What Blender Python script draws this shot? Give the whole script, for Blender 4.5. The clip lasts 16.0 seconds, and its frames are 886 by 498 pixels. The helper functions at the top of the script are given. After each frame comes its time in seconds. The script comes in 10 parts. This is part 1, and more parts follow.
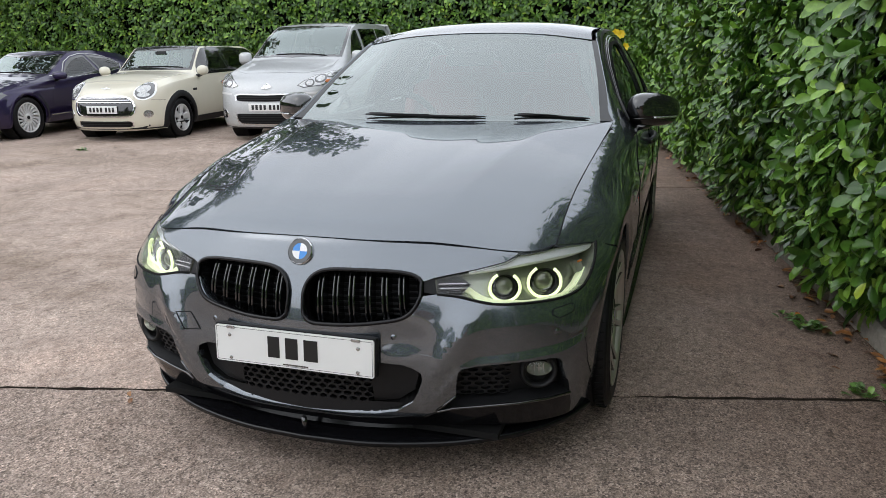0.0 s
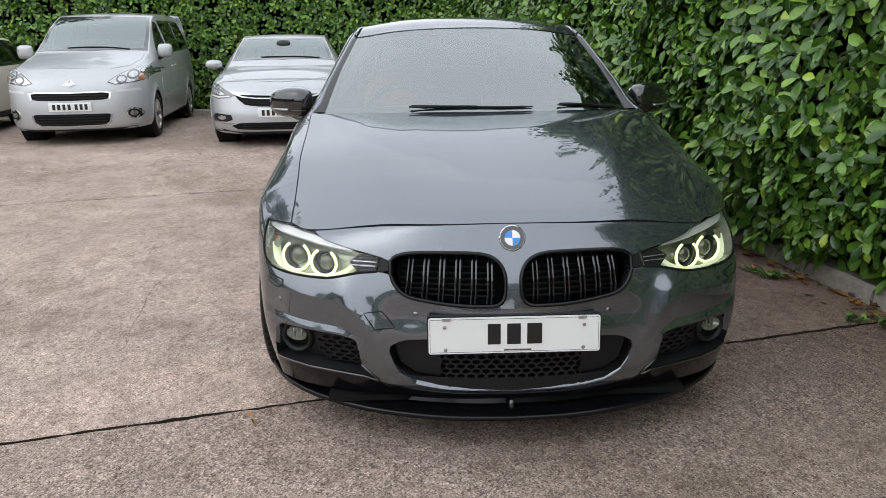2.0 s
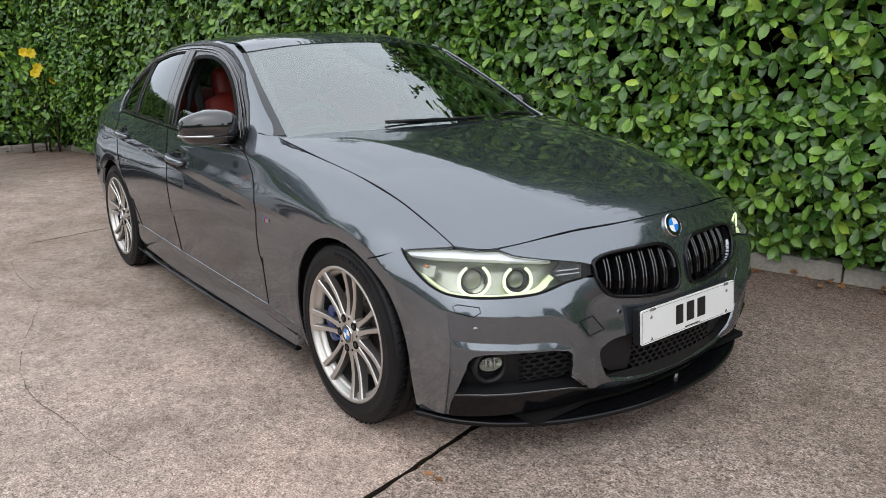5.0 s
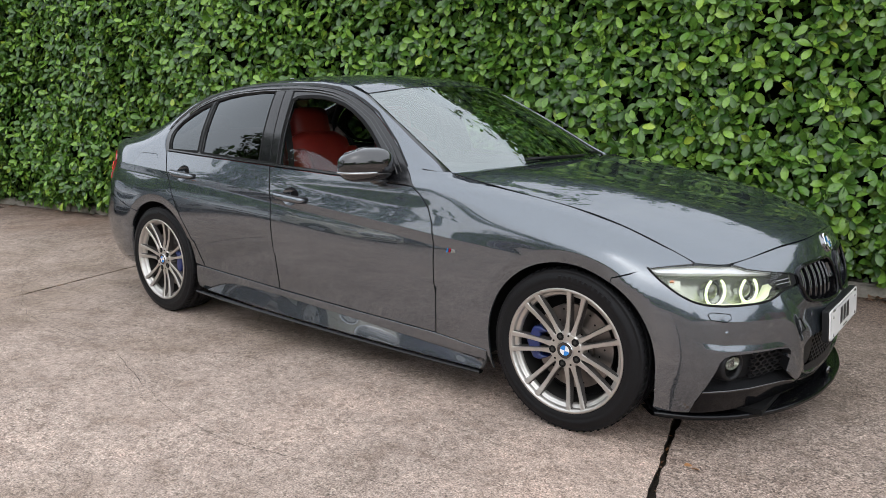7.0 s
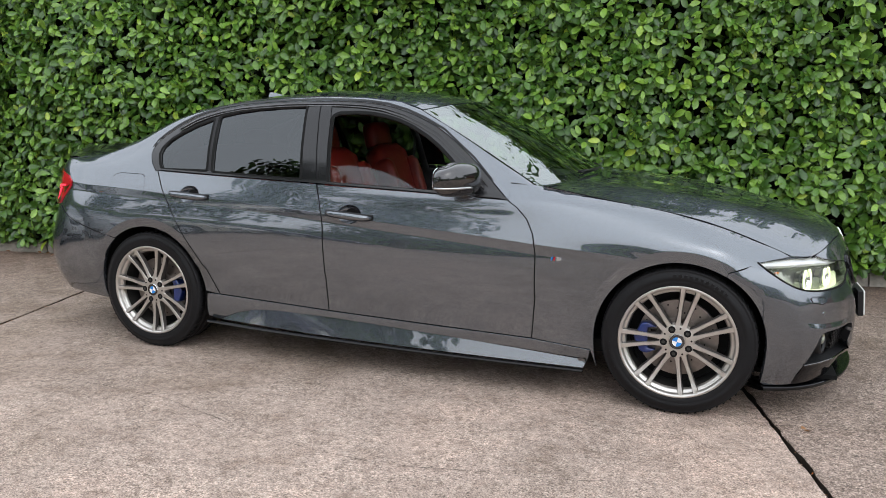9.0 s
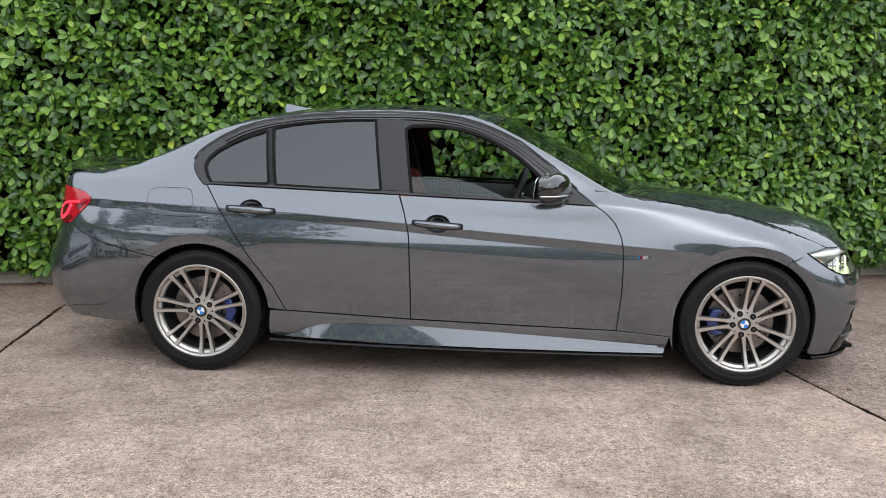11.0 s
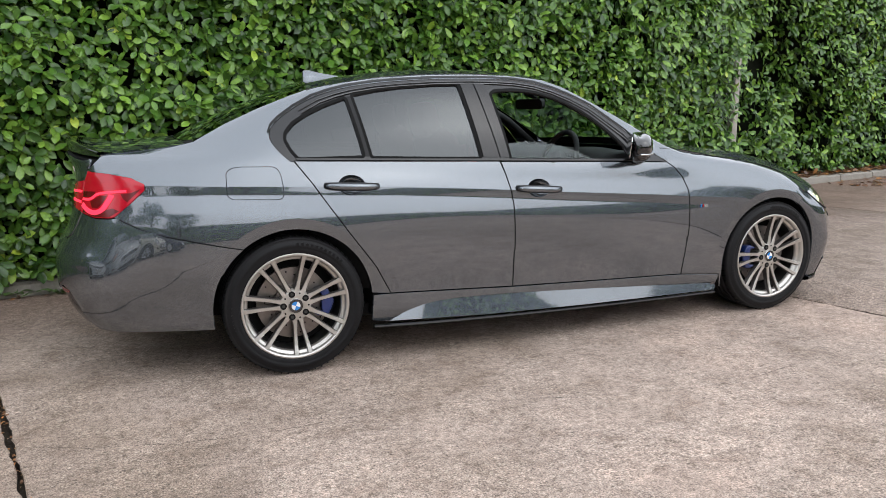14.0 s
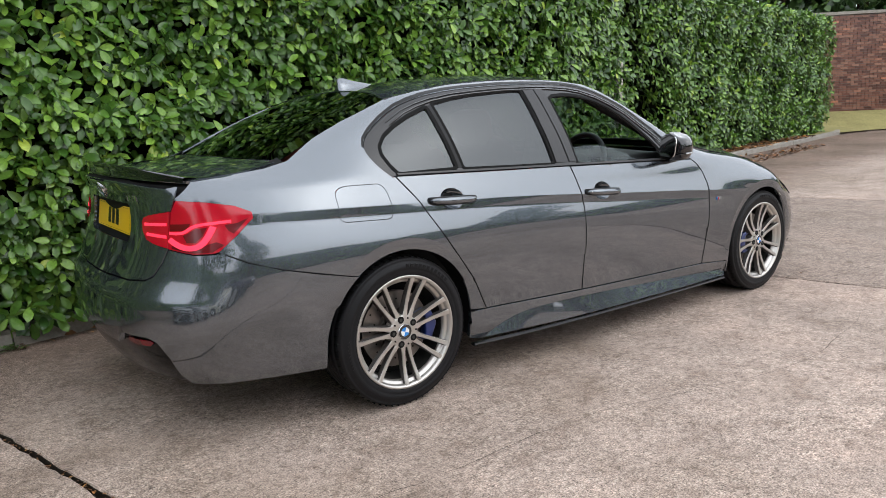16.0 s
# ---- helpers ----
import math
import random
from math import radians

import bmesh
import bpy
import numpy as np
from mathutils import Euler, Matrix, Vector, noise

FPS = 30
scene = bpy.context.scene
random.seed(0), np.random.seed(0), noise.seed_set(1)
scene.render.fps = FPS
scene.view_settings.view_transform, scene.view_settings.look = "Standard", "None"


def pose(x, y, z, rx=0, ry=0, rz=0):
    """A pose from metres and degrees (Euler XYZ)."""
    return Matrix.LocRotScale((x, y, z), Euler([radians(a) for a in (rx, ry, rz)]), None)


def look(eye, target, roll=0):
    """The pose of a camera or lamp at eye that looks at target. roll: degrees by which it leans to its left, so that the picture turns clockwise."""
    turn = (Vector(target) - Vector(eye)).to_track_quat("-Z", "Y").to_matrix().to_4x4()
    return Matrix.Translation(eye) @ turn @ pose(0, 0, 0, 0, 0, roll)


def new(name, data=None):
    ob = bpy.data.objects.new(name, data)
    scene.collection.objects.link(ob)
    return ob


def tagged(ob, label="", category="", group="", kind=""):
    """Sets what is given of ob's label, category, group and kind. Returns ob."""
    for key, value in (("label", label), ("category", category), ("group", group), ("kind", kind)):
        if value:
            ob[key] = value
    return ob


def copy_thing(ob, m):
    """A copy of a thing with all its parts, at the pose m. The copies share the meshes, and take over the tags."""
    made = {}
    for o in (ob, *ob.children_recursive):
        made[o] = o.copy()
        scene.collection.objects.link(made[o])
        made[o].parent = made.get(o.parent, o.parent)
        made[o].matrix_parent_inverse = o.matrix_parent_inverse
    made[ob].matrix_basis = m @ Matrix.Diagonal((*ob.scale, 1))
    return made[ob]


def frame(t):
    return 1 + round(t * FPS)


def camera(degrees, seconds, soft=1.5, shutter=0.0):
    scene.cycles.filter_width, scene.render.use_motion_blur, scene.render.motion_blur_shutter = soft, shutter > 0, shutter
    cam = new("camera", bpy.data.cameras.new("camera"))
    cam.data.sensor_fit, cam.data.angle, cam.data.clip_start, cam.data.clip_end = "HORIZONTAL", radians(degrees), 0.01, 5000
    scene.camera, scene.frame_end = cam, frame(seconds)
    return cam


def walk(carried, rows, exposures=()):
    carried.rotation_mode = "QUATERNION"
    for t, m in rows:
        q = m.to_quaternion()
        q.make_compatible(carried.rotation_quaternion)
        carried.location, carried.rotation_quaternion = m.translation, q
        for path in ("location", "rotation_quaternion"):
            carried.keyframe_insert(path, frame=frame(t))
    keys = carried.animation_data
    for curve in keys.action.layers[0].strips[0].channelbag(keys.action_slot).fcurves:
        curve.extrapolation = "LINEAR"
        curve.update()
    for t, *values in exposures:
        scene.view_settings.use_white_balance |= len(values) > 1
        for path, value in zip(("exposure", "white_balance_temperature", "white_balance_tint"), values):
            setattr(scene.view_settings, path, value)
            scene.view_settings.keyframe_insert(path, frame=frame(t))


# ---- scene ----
cam = camera(61.8, 16.0, soft=0.6)
PATH = [
    (0, (2.627, 1.085, 1.294), (0.794, 0.478, 0.77), -1.1),
    (0.5, (2.734, 0.761, 1.284), (0.865, 0.282, 0.756), -1.0),
    (1, (2.824, 0.442, 1.298), (0.925, 0.125, 0.758), -0.9),
    (1.5, (2.84, 0.073, 1.304), (0.924, -0.057, 0.748), -0.5),
    (2, (2.925, -0.292, 1.306), (1.002, -0.225, 0.761), -0.6),
    (2.5, (2.909, -0.606, 1.318), (1.0, -0.341, 0.784), -1.3),
    (3, (2.771, -0.943, 1.332), (0.904, -0.464, 0.798), -1.5),
    (3.5, (2.668, -1.284, 1.31), (0.878, -0.569, 0.776), -1.3),
    (3.7, (2.616, -1.414, 1.319), (0.863, -0.616, 0.783), -1.1),
    (5.8, (1.795, -2.542, 1.247), (0.395, -1.188, 0.791), -0.7),
    (6, (1.69, -2.66, 1.266), (0.324, -1.27, 0.82), -0.4),
    (6.5, (1.506, -2.999, 1.261), (0.217, -1.527, 0.846), -0.1),
    (7, (1.327, -3.321, 1.27), (0.113, -1.779, 0.884), -0.1),
    (7.5, (1.029, -3.539, 1.252), (-0.072, -1.913, 0.874), -0.0),
    (8, (0.752, -3.794, 1.262), (-0.212, -2.08, 0.898), 0.1),
    (8.5, (0.468, -4.023, 1.292), (-0.355, -2.235, 0.933), -0.1),
    (9, (0.106, -4.115, 1.282), (-0.569, -2.266, 0.932), 0.1),
    (9.2, (-0.025, -4.154, 1.289), (-0.642, -2.284, 0.943), 0.2),
    (11.3, (-1.505, -4.653, 1.252), (-1.548, -2.677, 0.946), 0.5),
    (11.5, (-1.628, -4.671, 1.245), (-1.625, -2.695, 0.938), 0.4),
    (12, (-1.99, -4.641, 1.243), (-1.873, -2.671, 0.916), 0.1),
    (12.5, (-2.375, -4.658, 1.227), (-2.099, -2.705, 0.893), -0.1),
    (13, (-2.719, -4.597, 1.235), (-2.295, -2.672, 0.894), 0.1),
    (13.5, (-3.016, -4.383, 1.252), (-2.447, -2.499, 0.894), -0.2),
    (14, (-3.348, -4.22, 1.22), (-2.651, -2.383, 0.845), -0.8),
    (14.5, (-3.659, -4.048, 1.248), (-2.834, -2.266, 0.866), -1.2),
    (15, (-3.918, -3.799, 1.247), (-2.969, -2.081, 0.86), -1.6),
    (15.5, (-4.213, -3.608, 1.23), (-3.14, -1.962, 0.852), -2.4),
    (16, (-4.508, -3.426, 1.276), (-3.328, -1.857, 0.896), -2.4),
]
walk(cam, [(t, look(eye, target, roll)) for t, eye, target, roll in PATH], exposures=((0, -0.04), (3.7, -0.02), (5, 0.02), (8, 0.10), (12, 0.14), (16, 0.16)))

# ---- light ----
world = bpy.data.worlds.new("overcast_sky")
scene.world = world
world.use_nodes = True
wn, wl = world.node_tree.nodes, world.node_tree.links
wn.clear()
sky = wn.new("ShaderNodeTexSky")
sky.sky_type, sky.sun_disc = "NISHITA", False
sky.sun_elevation, sky.sun_rotation = radians(46), radians(148)
sky.air_density, sky.dust_density, sky.ozone_density = 1.0, 4.0, 1.0
hs = wn.new("ShaderNodeHueSaturation")
hs.inputs["Saturation"].default_value = 0.16
wb = wn.new("ShaderNodeBackground")
wb.inputs["Strength"].default_value = 0.163
wo = wn.new("ShaderNodeOutputWorld")
cloud = wn.new("ShaderNodeMix")  # an even cloud layer over most of the sky
cloud.data_type, cloud.inputs[0].default_value = "RGBA", 0.72
cloud.inputs[7].default_value = (10.3, 11.0, 12.1, 1)
wl.new(sky.outputs[0], hs.inputs["Color"])
wl.new(hs.outputs[0], cloud.inputs[6])
wl.new(cloud.outputs[2], wb.inputs["Color"])
wl.new(wb.outputs[0], wo.inputs["Surface"])
sun = new("sun", bpy.data.lights.new("sun", "SUN"))
sun.data.energy, sun.data.angle, sun.data.color = 0.5, radians(176), (1.0, 0.97, 0.93)
sun.matrix_world = look((0, 0, 20), (-4.8, 7.7, 20 - 9.3))
# ---- materials ----
def mat(name, base, rough=0.5, metal=0.0, coat=0.0, vary=0.0, scale=40.0, bump=0.0, bscale=None, spec=0.5, coat_rough=0.03, big=0.0, big_scale=2.0, per_object=0.0):
    """A surface with grain and larger patches in its colour, and fine relief."""
    m = bpy.data.materials.new(name)
    m.use_nodes = True
    n, l = m.node_tree.nodes, m.node_tree.links
    b = n["Principled BSDF"]
    b.inputs["Base Color"].default_value = (*base, 1)
    b.inputs["Roughness"].default_value, b.inputs["Metallic"].default_value = rough, metal
    b.inputs["Coat Weight"].default_value, b.inputs["Coat Roughness"].default_value = coat, coat_rough
    b.inputs["Specular IOR Level"].default_value = spec
    if vary or big or bump or per_object:
        co = n.new("ShaderNodeTexCoord")
        fine = n.new("ShaderNodeTexNoise")
        fine.inputs["Scale"].default_value, fine.inputs["Detail"].default_value = scale, 6
        l.new(co.outputs["Object"], fine.inputs["Vector"])
        wide = n.new("ShaderNodeTexNoise")
        wide.inputs["Scale"].default_value, wide.inputs["Detail"].default_value = big_scale, 3
        l.new(co.outputs["Object"], wide.inputs["Vector"])
        value = add(n, l, fine.outputs["Fac"], vary, wide.outputs["Fac"], big)
        if per_object:
            info = n.new("ShaderNodeObjectInfo")
            value = add(n, l, value, 1.0, info.outputs["Random"], per_object, shift=0.5)
        hsv = n.new("ShaderNodeHueSaturation")
        hsv.inputs["Color"].default_value = (*base, 1)
        up = n.new("ShaderNodeMath")
        up.operation, up.inputs[1].default_value = "ADD", 1.0
        l.new(value, up.inputs[0])
        l.new(up.outputs[0], hsv.inputs["Value"])
        l.new(hsv.outputs[0], b.inputs["Base Color"])
        if bump:
            bt = fine
            if bscale:
                bt = n.new("ShaderNodeTexNoise")
                bt.inputs["Scale"].default_value, bt.inputs["Detail"].default_value = bscale, 4
                l.new(co.outputs["Object"], bt.inputs["Vector"])
            bp = n.new("ShaderNodeBump")
            bp.inputs["Strength"].default_value, bp.inputs["Distance"].default_value = bump, 0.01
            l.new(bt.outputs["Fac"], bp.inputs["Height"])
            l.new(bp.outputs[0], b.inputs["Normal"])
    return m


def add(n, l, a, wa, b, wb_, shift=0.0):
    """A node sum (a - 0.5) * wa * 2 + (b - 0.5) * wb * 2; with shift, a is already centred."""
    def term(s, w, c):
        k = n.new("ShaderNodeMath")
        k.operation = "MULTIPLY_ADD"
        k.inputs[1].default_value, k.inputs[2].default_value = w, c
        l.new(s, k.inputs[0])
        return k.outputs[0]
    ta = term(a, wa if shift else 2 * wa, 0.0 if shift else -wa)
    tb = term(b, 2 * wb_, -wb_)
    s = n.new("ShaderNodeMath")
    s.operation = "ADD"
    l.new(ta, s.inputs[0])
    l.new(tb, s.inputs[1])
    return s.outputs[0]


def glass(name, tint, clear=0.9, rough=0.0, ior=1.45, skin=(1, 1, 1)):
    """Thin sheet glass: a clear tinted pane with a mirror skin by the angle of view."""
    m = bpy.data.materials.new(name)
    m.use_nodes = True
    n, l = m.node_tree.nodes, m.node_tree.links
    n.clear()
    tr = n.new("ShaderNodeBsdfTransparent")
    tr.inputs[0].default_value = (*[c * clear for c in tint], 1)
    gl = n.new("ShaderNodeBsdfGlossy")
    gl.inputs["Color"].default_value, gl.inputs["Roughness"].default_value = (*skin, 1), rough
    # the mirror skin is stronger at a flat angle
    lw = n.new("ShaderNodeLayerWeight")
    lw.inputs["Blend"].default_value = 0.5
    power, fr = n.new("ShaderNodeMath"), n.new("ShaderNodeMath")
    power.operation, power.inputs[1].default_value = "POWER", 5.0
    least = ((ior - 1) / (ior + 1)) ** 2
    fr.operation, fr.inputs[1].default_value, fr.inputs[2].default_value = "MULTIPLY_ADD", 1 - least, least
    l.new(lw.outputs["Facing"], power.inputs[0])
    l.new(power.outputs[0], fr.inputs[0])
    mx, out = n.new("ShaderNodeMixShader"), n.new("ShaderNodeOutputMaterial")
    l.new(fr.outputs[0], mx.inputs[0])
    l.new(tr.outputs[0], mx.inputs[1])
    l.new(gl.outputs[0], mx.inputs[2])
    l.new(mx.outputs[0], out.inputs[0])
    return m


def emit(name, color, strength):
    m = bpy.data.materials.new(name)
    m.use_nodes = True
    b = m.node_tree.nodes["Principled BSDF"]
    b.inputs["Base Color"].default_value = (*color, 1)
    b.inputs["Emission Color"].default_value = (*color, 1)
    b.inputs["Emission Strength"].default_value = strength
    return m


# ---- mesh tools ----
def part(name, bm, material, parent=None, label="", smooth=False):
    """Links a bmesh as one mesh object, under a thing or a part."""
    me = bpy.data.meshes.new(name)
    bm.to_mesh(me)
    bm.free()
    return link(name, me, material, parent, label, smooth)


def link(name, me, material, parent=None, label="", smooth=False):
    for m in material if isinstance(material, (list, tuple)) else [material]:
        me.materials.append(m)
    if smooth:
        me.shade_smooth()
    ob = new(name, me)
    if parent:
        ob.parent = parent
    if label:
        ob["label"] = label
    return ob


def soften(ob, width=0.004, segments=2, angle=35):
    """A small rounded edge."""
    b = ob.modifiers.new("bevel", "BEVEL")
    b.width, b.segments, b.limit_method, b.angle_limit = width, segments, "ANGLE", radians(angle)
    ob.data.shade_smooth()
    return ob


def box(sx, sy, sz, m=None):
    bm = bmesh.new()
    bmesh.ops.create_cube(bm, size=1, matrix=(m or Matrix()) @ Matrix.Diagonal((sx, sy, sz, 1)))
    return bm


def disc(r0, r1, depth, m=None, segments=32):
    bm = bmesh.new()
    bmesh.ops.create_cone(bm, cap_ends=True, segments=segments, radius1=r0, radius2=r1, depth=depth, matrix=m or Matrix())
    return bm


def lathe(profile, segments=48, axis="Y"):
    """A ring surface from (radius, along) pairs turned about an axis."""
    bm = bmesh.new()
    rings = []
    for k in range(segments):
        a = 2 * math.pi * k / segments
        c, s = math.cos(a), math.sin(a)
        rings.append([bm.verts.new({"Y": (r * c, h, r * s), "Z": (r * c, r * s, h), "X": (h, r * c, r * s)}[axis]) for r, h in profile])
    for k in range(segments):
        a, b = rings[k], rings[(k + 1) % segments]
        for i in range(len(profile) - 1):
            bm.faces.new((a[i], a[i + 1], b[i + 1], b[i]))
    bmesh.ops.remove_doubles(bm, verts=bm.verts, dist=1e-5)
    bmesh.ops.recalc_face_normals(bm, faces=bm.faces)
    return bm


def spline(points, count, closed=False):
    """Even points along a smooth curve through the given ones."""
    p = np.array(points, float)
    if closed:
        p = np.vstack([p[-2:], p, p[:2]])
    h = np.r_[0, np.cumsum(np.maximum(np.linalg.norm(np.diff(p, axis=0), axis=1), 1e-6) ** 0.5)]
    lo, hi = (h[2], h[-2]) if closed else (h[0], h[-1])
    dense = hermite(h, p, np.linspace(lo, hi, 400))
    d = np.r_[0, np.cumsum(np.linalg.norm(np.diff(dense, axis=0), axis=1))]
    at = np.linspace(0, d[-1], count + 1)[:-1] if closed else np.linspace(0, d[-1], count)
    return np.stack([np.interp(at, d, dense[:, k]) for k in range(p.shape[1])], 1)


def hermite(ts, p, t):
    """A smooth curve through p at the parameters ts, read at t."""
    ts, t = np.asarray(ts, float), np.asarray(t, float)
    p = np.asarray(p, float)
    h = np.diff(ts)
    hh = h.reshape(-1, *[1] * (p.ndim - 1))
    d = np.diff(p, axis=0) / hh
    m = np.empty_like(p)
    m[0], m[-1] = d[0], d[-1]
    m[1:-1] = (d[:-1] * hh[1:] + d[1:] * hh[:-1]) / (hh[1:] + hh[:-1])
    i = np.clip(np.searchsorted(ts, t, side="right") - 1, 0, len(h) - 1)
    s = ((t - ts[i]) / h[i]).reshape(-1, *[1] * (p.ndim - 1))
    g = hh[i]
    return (2 * s**3 - 3 * s**2 + 1) * p[i] + (s**3 - 2 * s**2 + s) * g * m[i] + (3 * s**2 - 2 * s**3) * p[i + 1] + (s**3 - s**2) * g * m[i + 1]


def tube(points, radius, sides=8, closed=False, flat=1.0):
    """A bar along a line of points; flat squeezes it upwards."""
    bm = bmesh.new()
    p = [Vector(q) for q in points]
    n = len(p)
    radii = radius if isinstance(radius, (list, tuple)) else [radius] * n
    rings = []
    for i in range(n):
        a = p[(i - 1) % n] if closed or i else p[i]
        b = p[(i + 1) % n] if closed or i < n - 1 else p[i]
        way = (b - a).normalized()
        side = way.cross(Vector((0, 0, 1)) if abs(way.z) < 0.9 else Vector((1, 0, 0))).normalized()
        up = side.cross(way)
        rings.append([bm.verts.new(p[i] + side * (radii[i] * math.cos(k)) + up * (radii[i] * flat * math.sin(k))) for k in (2 * math.pi * j / sides for j in range(sides))])
    for i in range(n if closed else n - 1):
        a, b = rings[i], rings[(i + 1) % n]
        for j in range(sides):
            bm.faces.new((a[j], a[(j + 1) % sides], b[(j + 1) % sides], b[j]))
    if not closed:
        bm.faces.new(rings[0][::-1])
        bm.faces.new(rings[-1])
    bmesh.ops.recalc_face_normals(bm, faces=bm.faces)
    return bm


def prism(outline, depth, bevel=0.0):
    """An outline in x, y raised from z = 0 to depth."""
    bm = bmesh.new()
    f = bm.faces.new([bm.verts.new((x, y, 0)) for x, y in outline])
    got = bmesh.ops.extrude_face_region(bm, geom=[f])
    bmesh.ops.translate(bm, verts=[v for v in got["geom"] if isinstance(v, bmesh.types.BMVert)], vec=(0, 0, depth))
    bmesh.ops.recalc_face_normals(bm, faces=bm.faces)
    return bm


def merge(*bms):
    """Several bmeshes as one."""
    out = bmesh.new()
    for b in bms:
        me = bpy.data.meshes.new("joined")
        b.to_mesh(me)
        b.free()
        out.from_mesh(me)
        bpy.data.meshes.remove(me)
    return out


def moved(bm, m):
    bmesh.ops.transform(bm, matrix=m, verts=bm.verts)
    return bm


# ---- the yard ----
def nodes_of(name):
    m = bpy.data.materials.new(name)
    m.use_nodes = True
    return m, m.node_tree.nodes, m.node_tree.links, m.node_tree.nodes["Principled BSDF"]


def concrete(name, base, stone, grit, patch=0.25, rough=0.9, bare=(0.28, 0.72)):
    """Worn concrete: pale and dark aggregate in a paste, blotches, damp stains and fine pits."""
    m, n, l, b = nodes_of(name)
    co = n.new("ShaderNodeNewGeometry")
    def noise_at(scale, detail=5, rough_=0.6):
        t = n.new("ShaderNodeTexNoise")
        t.inputs["Scale"].default_value, t.inputs["Detail"].default_value, t.inputs["Roughness"].default_value = scale, detail, rough_
        l.new(co.outputs["Position"], t.inputs["Vector"])
        return t
    def ramp(src, stops):
        r = n.new("ShaderNodeValToRGB")
        e = r.color_ramp.elements
        while len(e) < len(stops):
            e.new(0.5)
        for k, (p, c) in zip(e, stops):
            k.position, k.color = p, (*c, 1)
        l.new(src, r.inputs[0])
        return r
    def mix(kind, fac, a, c):
        x = n.new("ShaderNodeMix")
        x.data_type, x.blend_type = "RGBA", kind
        if isinstance(fac, float):
            x.inputs[0].default_value = fac
        else:
            l.new(fac, x.inputs[0])
        l.new(a, x.inputs[6])
        l.new(c, x.inputs[7])
        return x.outputs[2]
    dark, pale = [c * (1 - patch) for c in base], [min(1, c * (1 + patch)) for c in base]
    wide = noise_at(0.9, 6, 0.65)
    paste = ramp(wide.outputs["Fac"], [(0.3, dark), (0.5, base), (0.7, pale)])
    cell = n.new("ShaderNodeTexVoronoi")
    cell.inputs["Scale"].default_value = grit
    l.new(co.outputs["Position"], cell.inputs["Vector"])
    tone = n.new("ShaderNodeSeparateColor")
    l.new(cell.outputs["Color"], tone.inputs[0])
    chips = ramp(tone.outputs[0], [(0.0, [c * 0.35 for c in base]), (0.35, base), (0.7, [c * 1.25 for c in base]), (1.0, stone)])
    fade = ramp(noise_at(3.0, 4).outputs["Fac"], [(0.35, (bare[0],) * 3), (0.65, (bare[1],) * 3)])
    col = mix("MIX", fade.outputs[0], paste.outputs[0], chips.outputs[0])
    fine = noise_at(160, 4)
    grain = ramp(fine.outputs["Fac"], [(0.32, (0.40,) * 3), (0.5, (1.0,) * 3), (0.68, (1.5,) * 3)])
    col = mix("MULTIPLY", 1.0, col, grain.outputs[0])
    pit = ramp(noise_at(65, 5, 0.7).outputs["Fac"], [(0.36, (0.35,) * 3), (0.44, (1.0,) * 3)])
    col = mix("MULTIPLY", 0.8, col, pit.outputs[0])
    scuff = ramp(noise_at(26, 9, 0.8).outputs["Fac"], [(0.38, (0.62, 0.60, 0.58)), (0.48, (0.97, 0.97, 0.97)), (0.60, (1.20, 1.18, 1.17))])
    col = mix("MULTIPLY", 1.0, col, scuff.outputs[0])
    wear = ramp(noise_at(5.5, 7, 0.72).outputs["Fac"], [(0.36, (0.80, 0.77, 0.75)), (0.5, (1.0, 1.0, 1.0)), (0.64, (1.13, 1.11, 1.10))])
    col = mix("MULTIPLY", 1.0, col, wear.outputs[0])
    blot = ramp(noise_at(0.35, 4, 0.7).outputs["Fac"], [(0.36, (0.72, 0.70, 0.66)), (0.52, (1.0, 1.0, 1.0)), (0.66, (1.12, 1.08, 1.06))])
    col = mix("MULTIPLY", 1.0, col, blot.outputs[0])
    # brown grime washed out of the hedge's bed, with a ragged edge
    far_ = n.new("ShaderNodeVectorMath")
    far_.operation, far_.inputs[1].default_value = "DOT_PRODUCT", (0.164, -0.986, 0.0)
    l.new(co.outputs["Position"], far_.inputs[0])
    ragged = n.new("ShaderNodeMath")
    ragged.operation, ragged.inputs[1].default_value = "MULTIPLY_ADD", -2.6
    l.new(noise_at(1.4, 6, 0.7).outputs["Fac"], ragged.inputs[0])
    l.new(far_.outputs["Value"], ragged.inputs[2])
    reach = n.new("ShaderNodeMapRange")
    reach.inputs[1].default_value, reach.inputs[2].default_value = -1.9, -3.0
    reach.inputs[3].default_value, reach.inputs[4].default_value = 0.0, 0.9
    l.new(ragged.outputs[0], reach.inputs[0])
    grime = n.new("ShaderNodeMix")
    grime.data_type, grime.blend_type = "RGBA", "MULTIPLY"
    grime.inputs[7].default_value = (0.47, 0.42, 0.38, 1)
    l.new(reach.outputs[0], grime.inputs[0])
    l.new(col, grime.inputs[6])
    col = grime.outputs[2]
    l.new(col, b.inputs["Base Color"])
    b.inputs["Roughness"].default_value = rough
    b.inputs["Specular IOR Level"].default_value = 0.3
    bp = n.new("ShaderNodeBump")
    bp.inputs["Strength"].default_value, bp.inputs["Distance"].default_value = 0.55, 0.004
    hsum = n.new("ShaderNodeMath")
    l.new(fine.outputs["Fac"], hsum.inputs[0])
    l.new(tone.outputs[0], hsum.inputs[1])
    l.new(hsum.outputs[0], bp.inputs["Height"])
